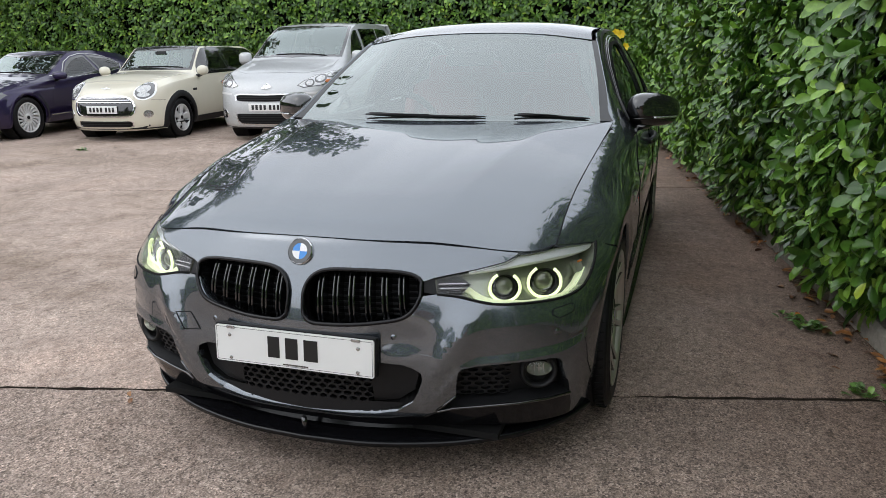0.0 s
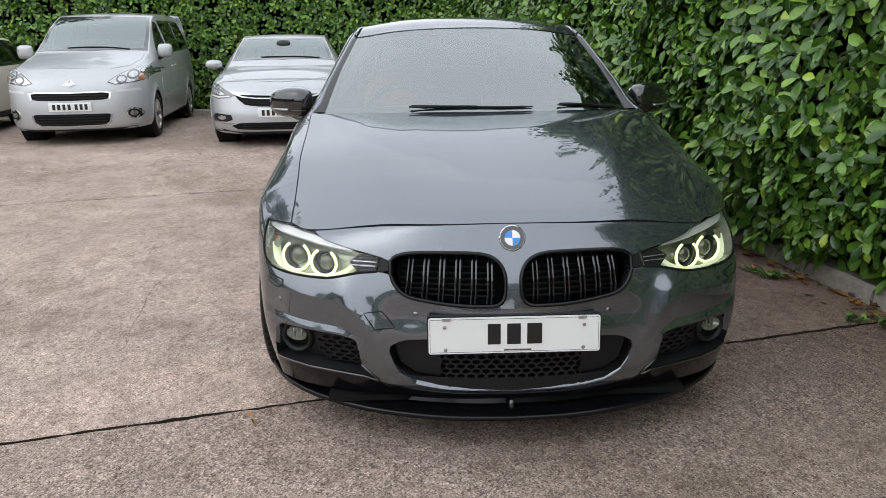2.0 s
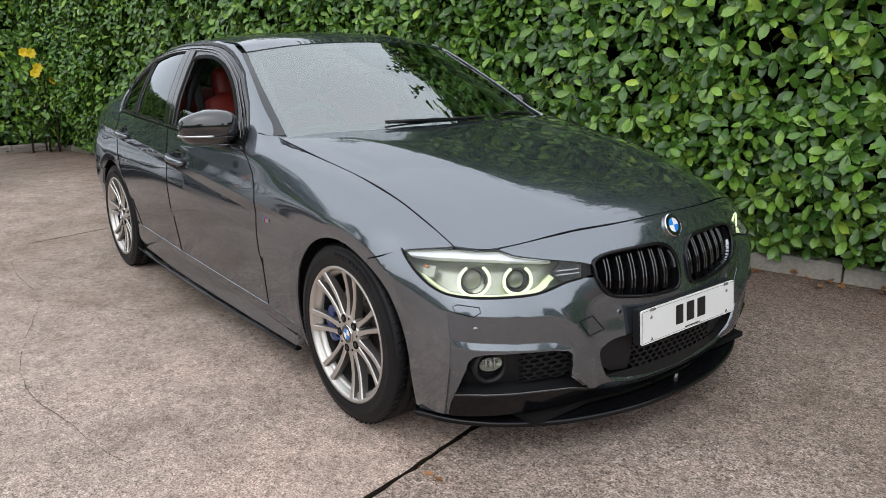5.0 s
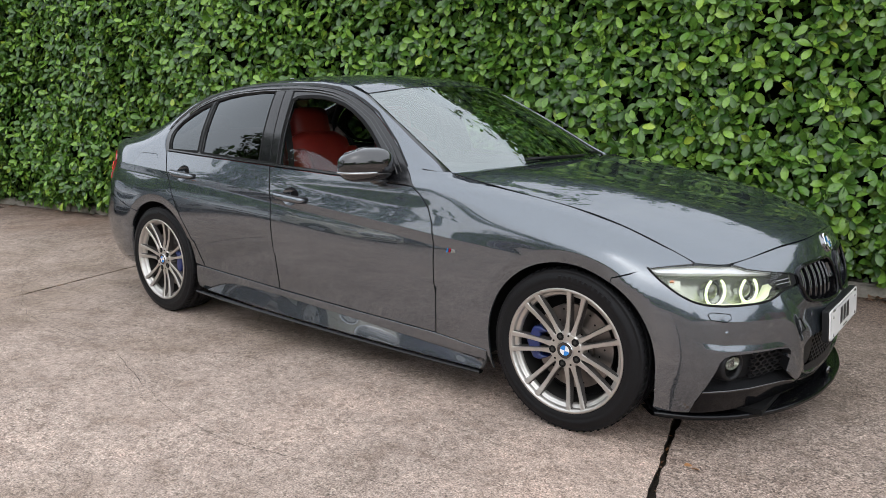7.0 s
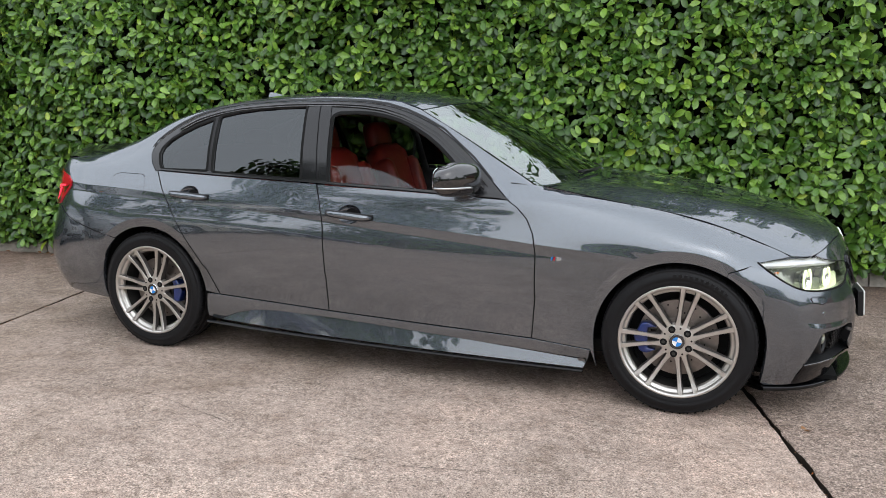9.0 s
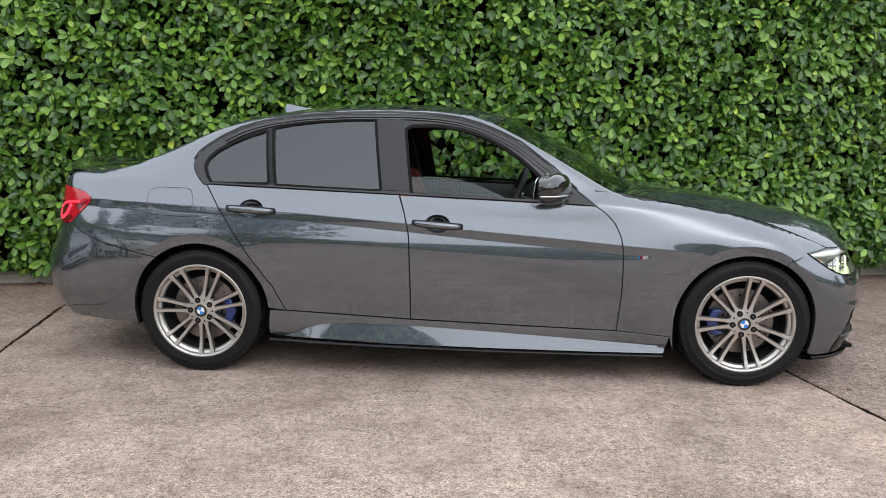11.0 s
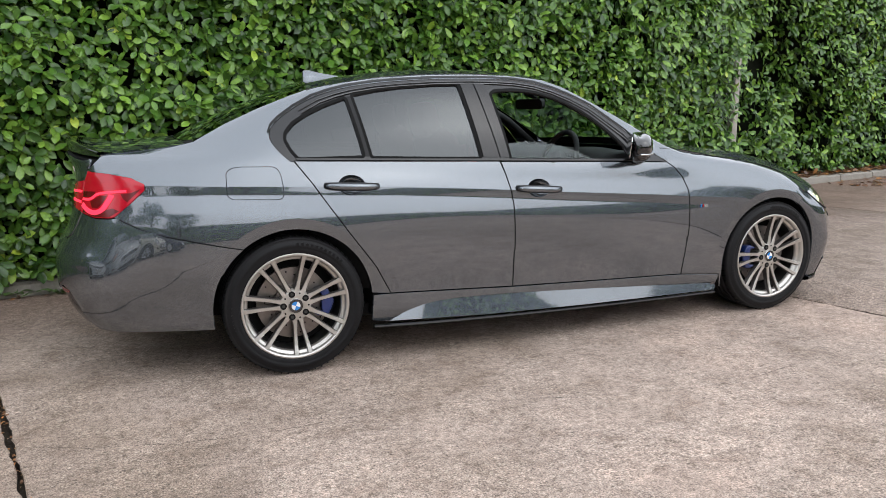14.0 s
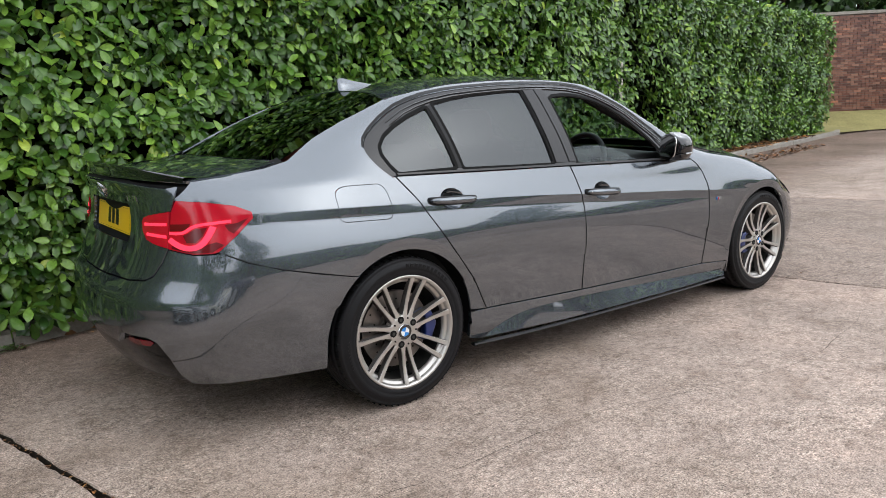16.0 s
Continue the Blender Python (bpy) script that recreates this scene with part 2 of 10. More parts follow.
    l.new(bp.outputs[0], b.inputs["Normal"])
    return m


CONCRETE = concrete("worn_concrete", (0.385, 0.304, 0.256), (0.70, 0.60, 0.51), 125, bare=(0.18, 0.60))
COARSE = concrete("exposed_aggregate_concrete", (0.275, 0.217, 0.182), (0.52, 0.43, 0.365), 130, patch=0.15, bare=(0.5, 0.95))
SOIL = mat("dark_soil", (0.035, 0.027, 0.02), 0.95, vary=0.4, scale=60, bump=0.8, spec=0.2)
KERB = mat("weathered_kerb_concrete", (0.30, 0.275, 0.24), 0.9, vary=0.35, scale=45, big=0.25, big_scale=5, bump=0.6, spec=0.2)

SLAB_TURN = radians(14.0)
ALONG, ACROSS = Vector((math.cos(SLAB_TURN), math.sin(SLAB_TURN), 0)), Vector((-math.sin(SLAB_TURN), math.cos(SLAB_TURN), 0))


def yard(a, b, z=0.0):
    """A place by metres along and across the slabs, from the joint under the nose."""
    return Vector((0.195, 0.0, z)) + ALONG * a + ACROSS * b


def ground_sheet():
    bm = bmesh.new()
    v = [bm.verts.new((x, y, -0.035)) for x, y in ((-400, -400), (400, -400), (400, 400), (-400, 400))]
    bm.faces.new(v)
    return tagged(part("ground", bm, SOIL), kind="structure", label="dark soil under the concrete yard", category="ground")


ground_sheet()
pavement = tagged(new("pavement"), label="worn pinkish-grey concrete yard of large cast slabs", category="pavement", kind="structure")


def slab(a0, a1, b0, b1, material, seed):
    """One cast slab with a chipped, slightly wandering edge."""
    rnd = random.Random(seed)
    bm = bmesh.new()
    pts = []
    def run(p, q):
        n = max(2, int((q - p).length / 0.05))
        side = Vector((-(q - p).y, (q - p).x, 0)).normalized()
        for i in range(n):
            w = 0 if i == 0 else (noise.noise((p + (q - p) * i / n) * 5) * 0.008 + rnd.uniform(-0.006, 0.006))
            pts.append(p + (q - p) * i / n + side * w)
    rise = lambda a: min(0.02, max(0.0, (-4.35 - a) * 0.005))
    c = [yard(a0, b0, rise(a0)), yard(a1, b0, rise(a1)), yard(a1, b1, rise(a1)), yard(a0, b1, rise(a0))]
    for i in range(4):
        run(c[i], c[(i + 1) % 4])
    mid = sum(pts, Vector()) / len(pts)
    top = [bm.verts.new(p + (mid - p).normalized() * 0.006) for p in pts]
    edge = [bm.verts.new(p - Vector((0, 0, 0.005))) for p in pts]
    low = [bm.verts.new(p - Vector((0, 0, 0.05))) for p in pts]
    bm.faces.new(top)
    for i in range(len(pts)):
        j = (i + 1) % len(pts)
        bm.faces.new((edge[i], edge[j], top[j], top[i]))
        bm.faces.new((low[i], low[j], edge[j], edge[i])).material_index = 1
    return part("slab", bm, [material, SOIL], pavement)


GAP = 0.012
PITCH = 4.32
for row, (b0, b1) in enumerate(((-26.0, -7.2), (-7.2, 3.4))):
    for col in range(-5, 7):
        a0 = col * PITCH
        slab(a0 + GAP, a0 + PITCH - GAP, b0 + GAP, b1 - GAP, COARSE if col == 0 else CONCRETE, col * 7 + row)

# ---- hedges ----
# one near-black tone painted for the shade deep behind the leaves
HEDGE_SHADE = mat("hedge_core_shade", (0.006, 0.008, 0.004), 0.95, vary=0.5, scale=12, spec=0.1)


def leaf_material(name, dark, mid, bright):
    m, n, l, b = nodes_of(name)
    geo = n.new("ShaderNodeNewGeometry")
    r = n.new("ShaderNodeValToRGB")
    e = r.color_ramp.elements
    e[0].position, e[0].color = 0.0, (*dark, 1)
    e[1].position, e[1].color = 0.97, (*bright, 1)
    k = e.new(0.55)
    k.color = (*mid, 1)
    k = e.new(1.0)
    k.color = (bright[0] * 1.7, bright[1] * 1.25, bright[2], 1)
    l.new(geo.outputs["Random Per Island"], r.inputs[0])
    vein = n.new("ShaderNodeTexNoise")
    vein.inputs["Scale"].default_value = 60
    l.new(geo.outputs["Position"], vein.inputs["Vector"])
    mul = n.new("ShaderNodeMix")
    mul.data_type, mul.blend_type, mul.inputs[0].default_value = "RGBA", "OVERLAY", 0.35
    l.new(r.outputs[0], mul.inputs[6])
    l.new(vein.outputs["Fac"], mul.inputs[7])
    l.new(mul.outputs[2], b.inputs["Base Color"])
    b.inputs["Roughness"].default_value, b.inputs["Specular IOR Level"].default_value = 0.29, 0.48
    tr = n.new("ShaderNodeBsdfTranslucent")
    l.new(mul.outputs[2], tr.inputs[0])
    mx = n.new("ShaderNodeMixShader")
    mx.inputs[0].default_value = 0.05
    l.new(b.outputs[0], mx.inputs[1])
    l.new(tr.outputs[0], mx.inputs[2])
    l.new(mx.outputs[0], n["Material Output"].inputs[0])
    return m


LAUREL = leaf_material("laurel_leaf", (0.022, 0.067, 0.009), (0.086, 0.192, 0.024), (0.212, 0.372, 0.050))
LEAF = np.array([(0, 0, 0), (-.145, .20, .06), (0, .20, -.02), (.145, .20, .06), (-.25, .52, .06), (0, .52, -.03), (.25, .52, .06), (-.22, .80, .015), (0, .80, -.055), (.22, .80, .015), (0, 1.0, -.13)])
LEAF_FACES = [(0, 2, 1), (0, 3, 2), (1, 2, 5, 4), (2, 3, 6, 5), (4, 5, 8, 7), (5, 6, 9, 8), (7, 8, 10), (8, 9, 10)]


def leaves(name, places, ways, normals, sizes, material, parent=None, thin=1.0):
    """Many leaves as one mesh: each stands at its place, runs along its way and faces its normal."""
    w = ways / np.linalg.norm(ways, axis=1, keepdims=True)
    s = np.cross(w, normals)
    s /= np.maximum(np.linalg.norm(s, axis=1, keepdims=True), 1e-6)
    n = np.cross(s, w)
    v = places[:, None] + sizes[:, None, None] * (LEAF[None, :, 0:1] * thin * s[:, None] + LEAF[None, :, 1:2] * w[:, None] + LEAF[None, :, 2:3] * n[:, None])
    k = len(places)
    me = bpy.data.meshes.new(name)
    idx, sizes_ = [], []
    f = np.concatenate([np.array(t) for t in LEAF_FACES])
    counts = np.array([len(t) for t in LEAF_FACES])
    loops = (f[None] + len(LEAF) * np.arange(k)[:, None]).ravel()
    starts = np.r_[0, np.cumsum(np.tile(counts, k))[:-1]]
    me.vertices.add(k * len(LEAF))
    me.vertices.foreach_set("co", v.ravel().astype(np.float32))
    me.loops.add(len(loops))
    me.loops.foreach_set("vertex_index", loops.astype(np.int32))
    me.polygons.add(len(starts))
    me.polygons.foreach_set("loop_start", starts.astype(np.int32))
    me.update(calc_edges=True)
    me.validate()
    me.shade_smooth()
    return link(name, me, material, parent)


def lumps(s, z, seed):
    """Slow swellings of a clipped hedge's face."""
    return 0.055 * np.sin(s * 1.3 + seed) * np.sin(z * 1.9 + seed * 2) + 0.045 * np.sin(s * 3.1 + 1.7 * seed + z) + 0.035 * np.sin(z * 4.3 - s * 0.8 + seed)


def hedge(name, start, end, height, label, dense=430, size=(0.075, 0.13), depth=0.55, foot=0.12, seed=1, hollows=(), sprigs=0):
    """A clipped laurel hedge along a line; its leafy face looks to the left of the way from start to end."""
    rng = np.random.default_rng(seed)
    p, q = np.array(start, float), np.array(end, float)
    length = np.linalg.norm(q - p)
    d = (q - p) / length
    out = np.array((-d[1], d[0]))
    thing = tagged(new(name), label=label, category="hedge")
    def on_face(n, thick):
        """Spots on the clipped face, sunk by chance, and how far out they lie."""
        s, z = rng.uniform(0, length, n), foot + (height - foot) * rng.uniform(0, 1, n)
        dip = np.zeros(n)
        for cs, cz, r, k in hollows:
            dip += rng.uniform(0.7, 1.75, n) * k * np.exp(-(((s - cs) / r) ** 2 + ((z - cz) / r) ** 2))
        low = 0.12 * np.clip((0.55 - z) / 0.55, 0, 1)
        off = lumps(s, z, seed) - rng.exponential(thick, n) - dip - low + rng.normal(0, 0.02, n)
        return np.stack([p[0] + d[0] * s + out[0] * off, p[1] + d[1] * s + out[1] * off, z], 1)
    # shoots, each a rosette of leaves round its tip, over a filling of single leaves
    each = 6
    tips = int(length * height * dense * 0.62 / each)
    c = np.repeat(on_face(tips, 0.070), each, 0)
    axis = np.stack([out[0] + rng.normal(0, 0.30, tips), out[1] + rng.normal(0, 0.30, tips), 0.35 + rng.normal(0, 0.30, tips)], 1)
    axis = np.repeat(axis / np.linalg.norm(axis, axis=1, keepdims=True), each, 0)
    k = np.tile(np.arange(each), tips)
    spin = k * 2.4 + np.repeat(rng.uniform(0, 6.28, tips), each) + rng.normal(0, 0.25, len(k))
    e1 = np.cross(axis, (0.0, 0.0, 1.0))
    e1 /= np.linalg.norm(e1, axis=1, keepdims=True)
    e2 = np.cross(axis, e1)
    fan = np.cos(spin)[:, None] * e1 + np.sin(spin)[:, None] * e2
    lift = (0.22 + 0.11 * k)[:, None]
    way = fan * (1 - 0.35 * lift) + axis * lift * 0.9 - np.array((0, 0, 0.42)) + rng.normal(0, 0.10, (len(k), 3))
    nor = axis - 0.35 * fan + np.array((0, 0, 0.35)) + rng.normal(0, 0.12, (len(k), 3))
    at = c + axis * (0.010 * k)[:, None] + fan * 0.012
    fill = int(length * height * dense * 0.22)
    at = np.concatenate([at, on_face(fill, 0.13)])
    a = rng.normal(-math.pi / 2, 1.0, fill)
    way = np.concatenate([way, np.stack([d[0] * np.cos(a), d[1] * np.cos(a), np.sin(a)], 1) + rng.normal(0, 0.25, (fill, 3)) + 0.35 * np.array((out[0], out[1], 0.2))])
    nor = np.concatenate([nor, np.stack([out[0] + rng.normal(0, 0.42, fill), out[1] + rng.normal(0, 0.42, fill), 0.60 + rng.normal(0, 0.4, fill)], 1)])
    n = len(at)
    lv = leaves("leaves", at, way, nor, rng.uniform(*size, n), LAUREL, thing)
    lv["kind"] = "stuff"
    m = int(length * depth * dense * 0.7)
    s, t = rng.uniform(0, length, m), rng.uniform(0, depth, m)
    at = np.stack([p[0] + d[0] * s - out[0] * t, p[1] + d[1] * s - out[1] * t, height + 0.05 * np.sin(3 * s) + rng.normal(0, 0.04, m)], 1)
    nor = np.stack([rng.normal(0, 0.5, m), rng.normal(0, 0.5, m), np.ones(m)], 1)
    if sprigs:  # unclipped shoots standing over the top
        tall = np.abs(rng.normal(0, 0.28, sprigs)) + 0.08
        u = np.repeat(rng.uniform(0, length, sprigs), 22)
        rise = rng.uniform(0, 1, len(u)) * np.repeat(tall, 22)
        back = np.repeat(rng.uniform(-0.05, depth * 0.7, sprigs), 22) + rng.normal(0, 0.05, len(u))
        u = u + rng.normal(0, 0.05, len(u))
        at = np.concatenate([at, np.stack([p[0] + d[0] * u - out[0] * back, p[1] + d[1] * u - out[1] * back, height + rise], 1)])
        nor = np.concatenate([nor, rng.normal(0, 0.6, (len(u), 3)) + (0, 0, 0.6)])
        m = len(at)
    lv = leaves("top_leaves", at, rng.normal(0, 1, (m, 3)) * (1, 1, 0.5), nor, rng.uniform(*size, m), LAUREL, thing)
    lv["kind"] = "stuff"
    # near-black core, shade between leaves put into its colour, with the same swellings
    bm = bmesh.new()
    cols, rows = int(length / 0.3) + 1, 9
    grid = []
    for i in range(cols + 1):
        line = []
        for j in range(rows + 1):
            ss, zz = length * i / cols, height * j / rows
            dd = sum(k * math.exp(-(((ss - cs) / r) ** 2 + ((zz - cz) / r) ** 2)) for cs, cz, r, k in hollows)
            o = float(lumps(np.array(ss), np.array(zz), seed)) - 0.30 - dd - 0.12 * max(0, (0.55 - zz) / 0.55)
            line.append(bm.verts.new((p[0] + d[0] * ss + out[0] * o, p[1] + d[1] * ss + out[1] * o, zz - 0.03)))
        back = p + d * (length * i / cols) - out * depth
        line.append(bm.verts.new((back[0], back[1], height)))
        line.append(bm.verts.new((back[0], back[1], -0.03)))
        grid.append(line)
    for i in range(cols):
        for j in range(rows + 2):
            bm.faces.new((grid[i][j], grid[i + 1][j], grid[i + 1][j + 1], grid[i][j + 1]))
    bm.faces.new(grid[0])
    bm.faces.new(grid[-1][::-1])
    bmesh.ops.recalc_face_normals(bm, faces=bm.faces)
    part("branches_inside", bm, HEDGE_SHADE, thing)
    return thing


hedge("laurel_hedge", (2.66, 2.366), (-12.37, -0.13), 2.80, "dense glossy green laurel hedge clipped beside the parked saloon", dense=1600, size=(0.068, 0.114), seed=1, sprigs=110)
hedge("laurel_hedge", (-11.2, 1.2), (-12.05, -24.0), 2.7, "tall clipped laurel hedge behind the row of parked cars", dense=900, size=(0.072, 0.118), seed=2)
hedge("laurel_hedge", (17.7, 7.2), (3.05, 4.22), 3.2, "clipped laurel hedge running on past a shaded gap", dense=650, size=(0.085, 0.14), seed=3, hollows=((12.3, 1.9, 0.55, 0.75), (11.3, 1.0, 0.40, 0.6), (13.4, 0.8, 0.5, 0.6), (12.9, 1.35, 0.35, 0.5)))
hedge("laurel_hedge", (3.1, 4.3), (2.6, 2.75), 3.1, "shaded end of the laurel hedge at the gap", dense=250, seed=4, depth=0.4)

# kerb stones along the hedges
kerb = tagged(new("kerb"), label="low weathered concrete kerb stones along the hedge", category="kerb", kind="structure")
def kerb_stone(p, q, seed, height=0.10, width=0.13):
    rnd = random.Random(seed)
    d = Vector(q) - Vector(p)
    out = Vector((d.y, -d.x, 0)).normalized()
    bm = bmesh.new()
    n = 6
    lines = []
    for i in range(n + 1):
        c = Vector(p) + d * (i / n)
        w = rnd.uniform(-0.006, 0.006)
        h = height + rnd.uniform(-0.008, 0.006)
        lines.append([bm.verts.new(c + out * o + Vector((0, 0, z))) for o, z in ((0.012 + w, -0.03), (w, h * 0.8), (-0.018 + w, h), (-width, h + 0.004), (-width, -0.03))])
    for a, b in zip(lines, lines[1:]):
        for j in range(4):
            bm.faces.new((a[j], a[j + 1], b[j + 1], b[j]))
    bm.faces.new(lines[0])
    bm.faces.new(lines[-1][::-1])
    bmesh.ops.recalc_face_normals(bm, faces=bm.faces)
    return part("kerb_stone", bm, KERB, kerb)
def kerb_line(points, step=0.92, base=None):
    for (p, q) in zip(points, points[1:]):
        p, q = Vector((*p, 0)), Vector((*q, 0))
        n = max(1, round((q - p).length / step))
        for i in range(n):
            a, b = p + (q - p) * (i / n), p + (q - p) * ((i + 1) / n)
            gap = (b - a).normalized() * 0.006
            kerb_stone(a + gap, b - gap, hash_of(a))
def hash_of(v):
    return int(abs(v.x * 977 + v.y * 313) * 100) % 100003
kerb_line([(-12.0, 0.09), (3.05, 2.56)])
kerb_line([(3.0, 3.71), (14.0, 5.95)], 0.92)
kerb_line([(14.0, 5.95), (17.5, 6.75), (22.0, 8.6), (40.0, 15.6)], 1.4)
for i in range(24):
    y = 0.6 - 0.95 * i
    a, b = Vector((-10.62 - 0.038 * (0.6 - y), y, 0.02)), Vector((-10.62 - 0.038 * (1.55 - y), y - 0.94, 0.02))
    kerb_stone(b, a, i + 900)

# bare soil strip with fallen leaves
DEAD = leaf_material("fallen_leaf", (0.07, 0.03, 0.014), (0.20, 0.085, 0.03), (0.38, 0.17, 0.05))
WEED = leaf_material("weed_leaf", (0.05, 0.10, 0.02), (0.10, 0.20, 0.04), (0.20, 0.32, 0.06))
def soil_strip(name, pts, width, z):
    bm = bmesh.new()
    rows = []
    for i, p in enumerate(pts):
        q = Vector((*(pts[i + 1] if i + 1 < len(pts) else pts[i]), 0)) - Vector((*(pts[i - 1] if i else pts[i]), 0))
        out = Vector((-q.y, q.x, 0)).normalized()
        rows.append([bm.verts.new(Vector((*p, z)) + out * 0.09), bm.verts.new(Vector((*p, z + 0.02)) + out * (width * 0.5)), bm.verts.new(Vector((*p, z + 0.05)) + out * width)])
    for a, b in zip(rows, rows[1:]):
        for j in range(2):
            bm.faces.new((a[j], b[j], b[j + 1], a[j + 1]))
    return tagged(part(name, bm, SOIL), label="strip of dark soil between kerb and hedge", category="soil", kind="structure")
soil_strip("soil_bed", [(-12.0, 0.09), (-6, 1.07), (3.05, 2.56)], 0.8, 0.075)
soil_strip("soil_bed", [(3.0, 3.72), (9.2, 4.98), (15.4, 6.25)], 1.2, 0.07)
def litter(name, ends, count, wide, label, seed, z=0.0, sizes=(0.03, 0.075), material=None, inner=0.0):
    rng = np.random.default_rng(seed)
    p, q = np.array(ends[0], float), np.array(ends[1], float)
    d = (q - p) / np.linalg.norm(q - p)
    out = np.array((d[1], -d[0]))
    t = rng.uniform(0, np.linalg.norm(q - p), count)
    o = np.abs(rng.normal(0, wide, count)) + inner
    at = np.stack([p[0] + d[0] * t + out[0] * o, p[1] + d[1] * t + out[1] * o, z + rng.uniform(0.006, 0.02, count)], 1)
    nor = np.stack([rng.normal(0, 0.35, count), rng.normal(0, 0.35, count), np.ones(count)], 1)
    way = np.stack([rng.normal(0, 1, count), rng.normal(0, 1, count), rng.normal(0, 0.12, count)], 1)
    ob = leaves(name, at, way, nor, rng.uniform(*sizes, count), material or DEAD)
    return tagged(ob, label=label, category="leaves", kind="stuff")
litter("fallen_leaves", ((-1.6, 1.80), (1.2, 2.26)), 150, 0.09, "brown and yellow fallen leaves along the kerb", 5)
litter("fallen_leaves", ((-9.0, 0.57), (-1.6, 1.80)), 130, 0.06, "brown fallen leaves along the kerb", 6)
litter("fallen_leaves", ((15.0, 6.22), (3.1, 3.80)), 1500, 0.28, "deep drift of brown leaves under the far hedge", 7, z=0.10, sizes=(0.05, 0.11), inner=-0.02)
litter("fallen_leaves", ((13.0, 5.70), (6.0, 4.25)), 520, 0.35, "scattered brown leaves on the concrete", 8, sizes=(0.05, 0.1), inner=-0.75)
litter("fallen_leaves", ((-10.6, -14.0), (-10.5, 0.5)), 260, 0.2, "scattered brown leaves before the back hedge", 9, z=0.09)
litter("fallen_leaf", ((0.531, -0.888), (0.532, -0.89)), 2, 0.01, "small curled brown leaf on the concrete", 11, sizes=(0.03, 0.038))
litter("gravel", ((-6.0, -7.0), (3.0, -1.2)), 420, 2.2, "loose specks of grit on the concrete", 12, sizes=(0.004, 0.011), material=KERB, inner=-1.5)
def weed(x, y, seed, n=26, size=0.06):
    rng = np.random.default_rng(seed)
    a = rng.uniform(0, 6.28, n)
    up = rng.uniform(0.15, 0.9, n)
    way = np.stack([np.cos(a), np.sin(a), up], 1)
    at = np.stack([x + 0.03 * rng.normal(0, 1, n), y + 0.03 * rng.normal(0, 1, n), rng.uniform(0, 0.02, n)], 1)
    nor = np.stack([-0.4 * np.cos(a), -0.4 * np.sin(a), np.ones(n)], 1)
    return tagged(leaves("weed", at, way, nor, rng.uniform(size * 0.5, size, n), WEED), label="small green weed growing from the joint", category="weed", kind="stuff")
for i, (x, y) in enumerate(((-1.08, 1.63), (-0.95, 1.70), (-0.28, 1.78), (-0.2, 1.88), (-4.05, 1.33), (-5.6, -6.9), (8.2, 1.2))):
    weed(x, y, 40 + i, 18 + 6 * (i % 3), 0.05 + 0.02 * (i % 2))
# ivy leaves lying out over the kerb behind the saloon
litter("ivy", ((-4.6, 1.30), (-4.1, 1.38)), 16, 0.06, "ivy leaves creeping over the kerb", 14, z=0.02, sizes=(0.05, 0.1), material=WEED)

# post at the end of the near hedge
POST = mat("weathered_post", (0.36, 0.33, 0.29), 0.85, vary=0.3, scale=20, bump=0.4)
soften(tagged(part("fence_post", box(0.09, 0.09, 1.75, pose(2.80, 2.62, 0.85, 2, -2, 12)), POST), label="pale weathered post at the end of the hedge", category="post"), 0.012)

# flowering shrub in the far corner
BLOOM = mat("yellow_petal", (0.85, 0.62, 0.02), 0.5, vary=0.2, scale=60)
shrub = tagged(new("flowering_shrub"), label="leafy shrub with yellow flowers in the hedge corner", category="shrub")
rng = np.random.default_rng(77)
n = 420
base = np.array((-10.3, 0.05, 0.1))
at = base + np.stack([rng.normal(0, 0.28, n), rng.normal(0, 0.32, n), rng.uniform(0.1, 1.35, n)], 1)
part_ = leaves("leaves", at, rng.normal(0, 1, (n, 3)) + (0, 0, -0.5), rng.normal(0, 0.6, (n, 3)) + (0.7, 0, 0.6), rng.uniform(0.07, 0.13, n), LAUREL, shrub)
for i in range(6):
    x, y = base[0] + rng.normal(0, 0.15), base[1] + rng.normal(0, 0.2)
    part("stem", tube([(x, y, 0.0), (x + 0.05, y + 0.03, 0.8), (x + 0.14, y + rng.normal(0, 0.1), 1.4)], [0.015, 0.01, 0.005], 6), SOIL, shrub)
for i in range(9):
    c = base + np.array((0.25 + rng.normal(0, 0.1), rng.normal(0, 0.42), 0.95 + rng.uniform(0, 0.55)))
    k = 7
    a = np.arange(k) * 6.28 / k
    pts = np.repeat(c[None], k, 0)
    way = np.stack([np.full(k, 0.35), np.cos(a), np.sin(a)], 1)
    leaves("blossom", pts, way, np.tile((1.0, 0, 0.2), (k, 1)), np.full(k, 0.075), BLOOM, shrub, thin=1.4)

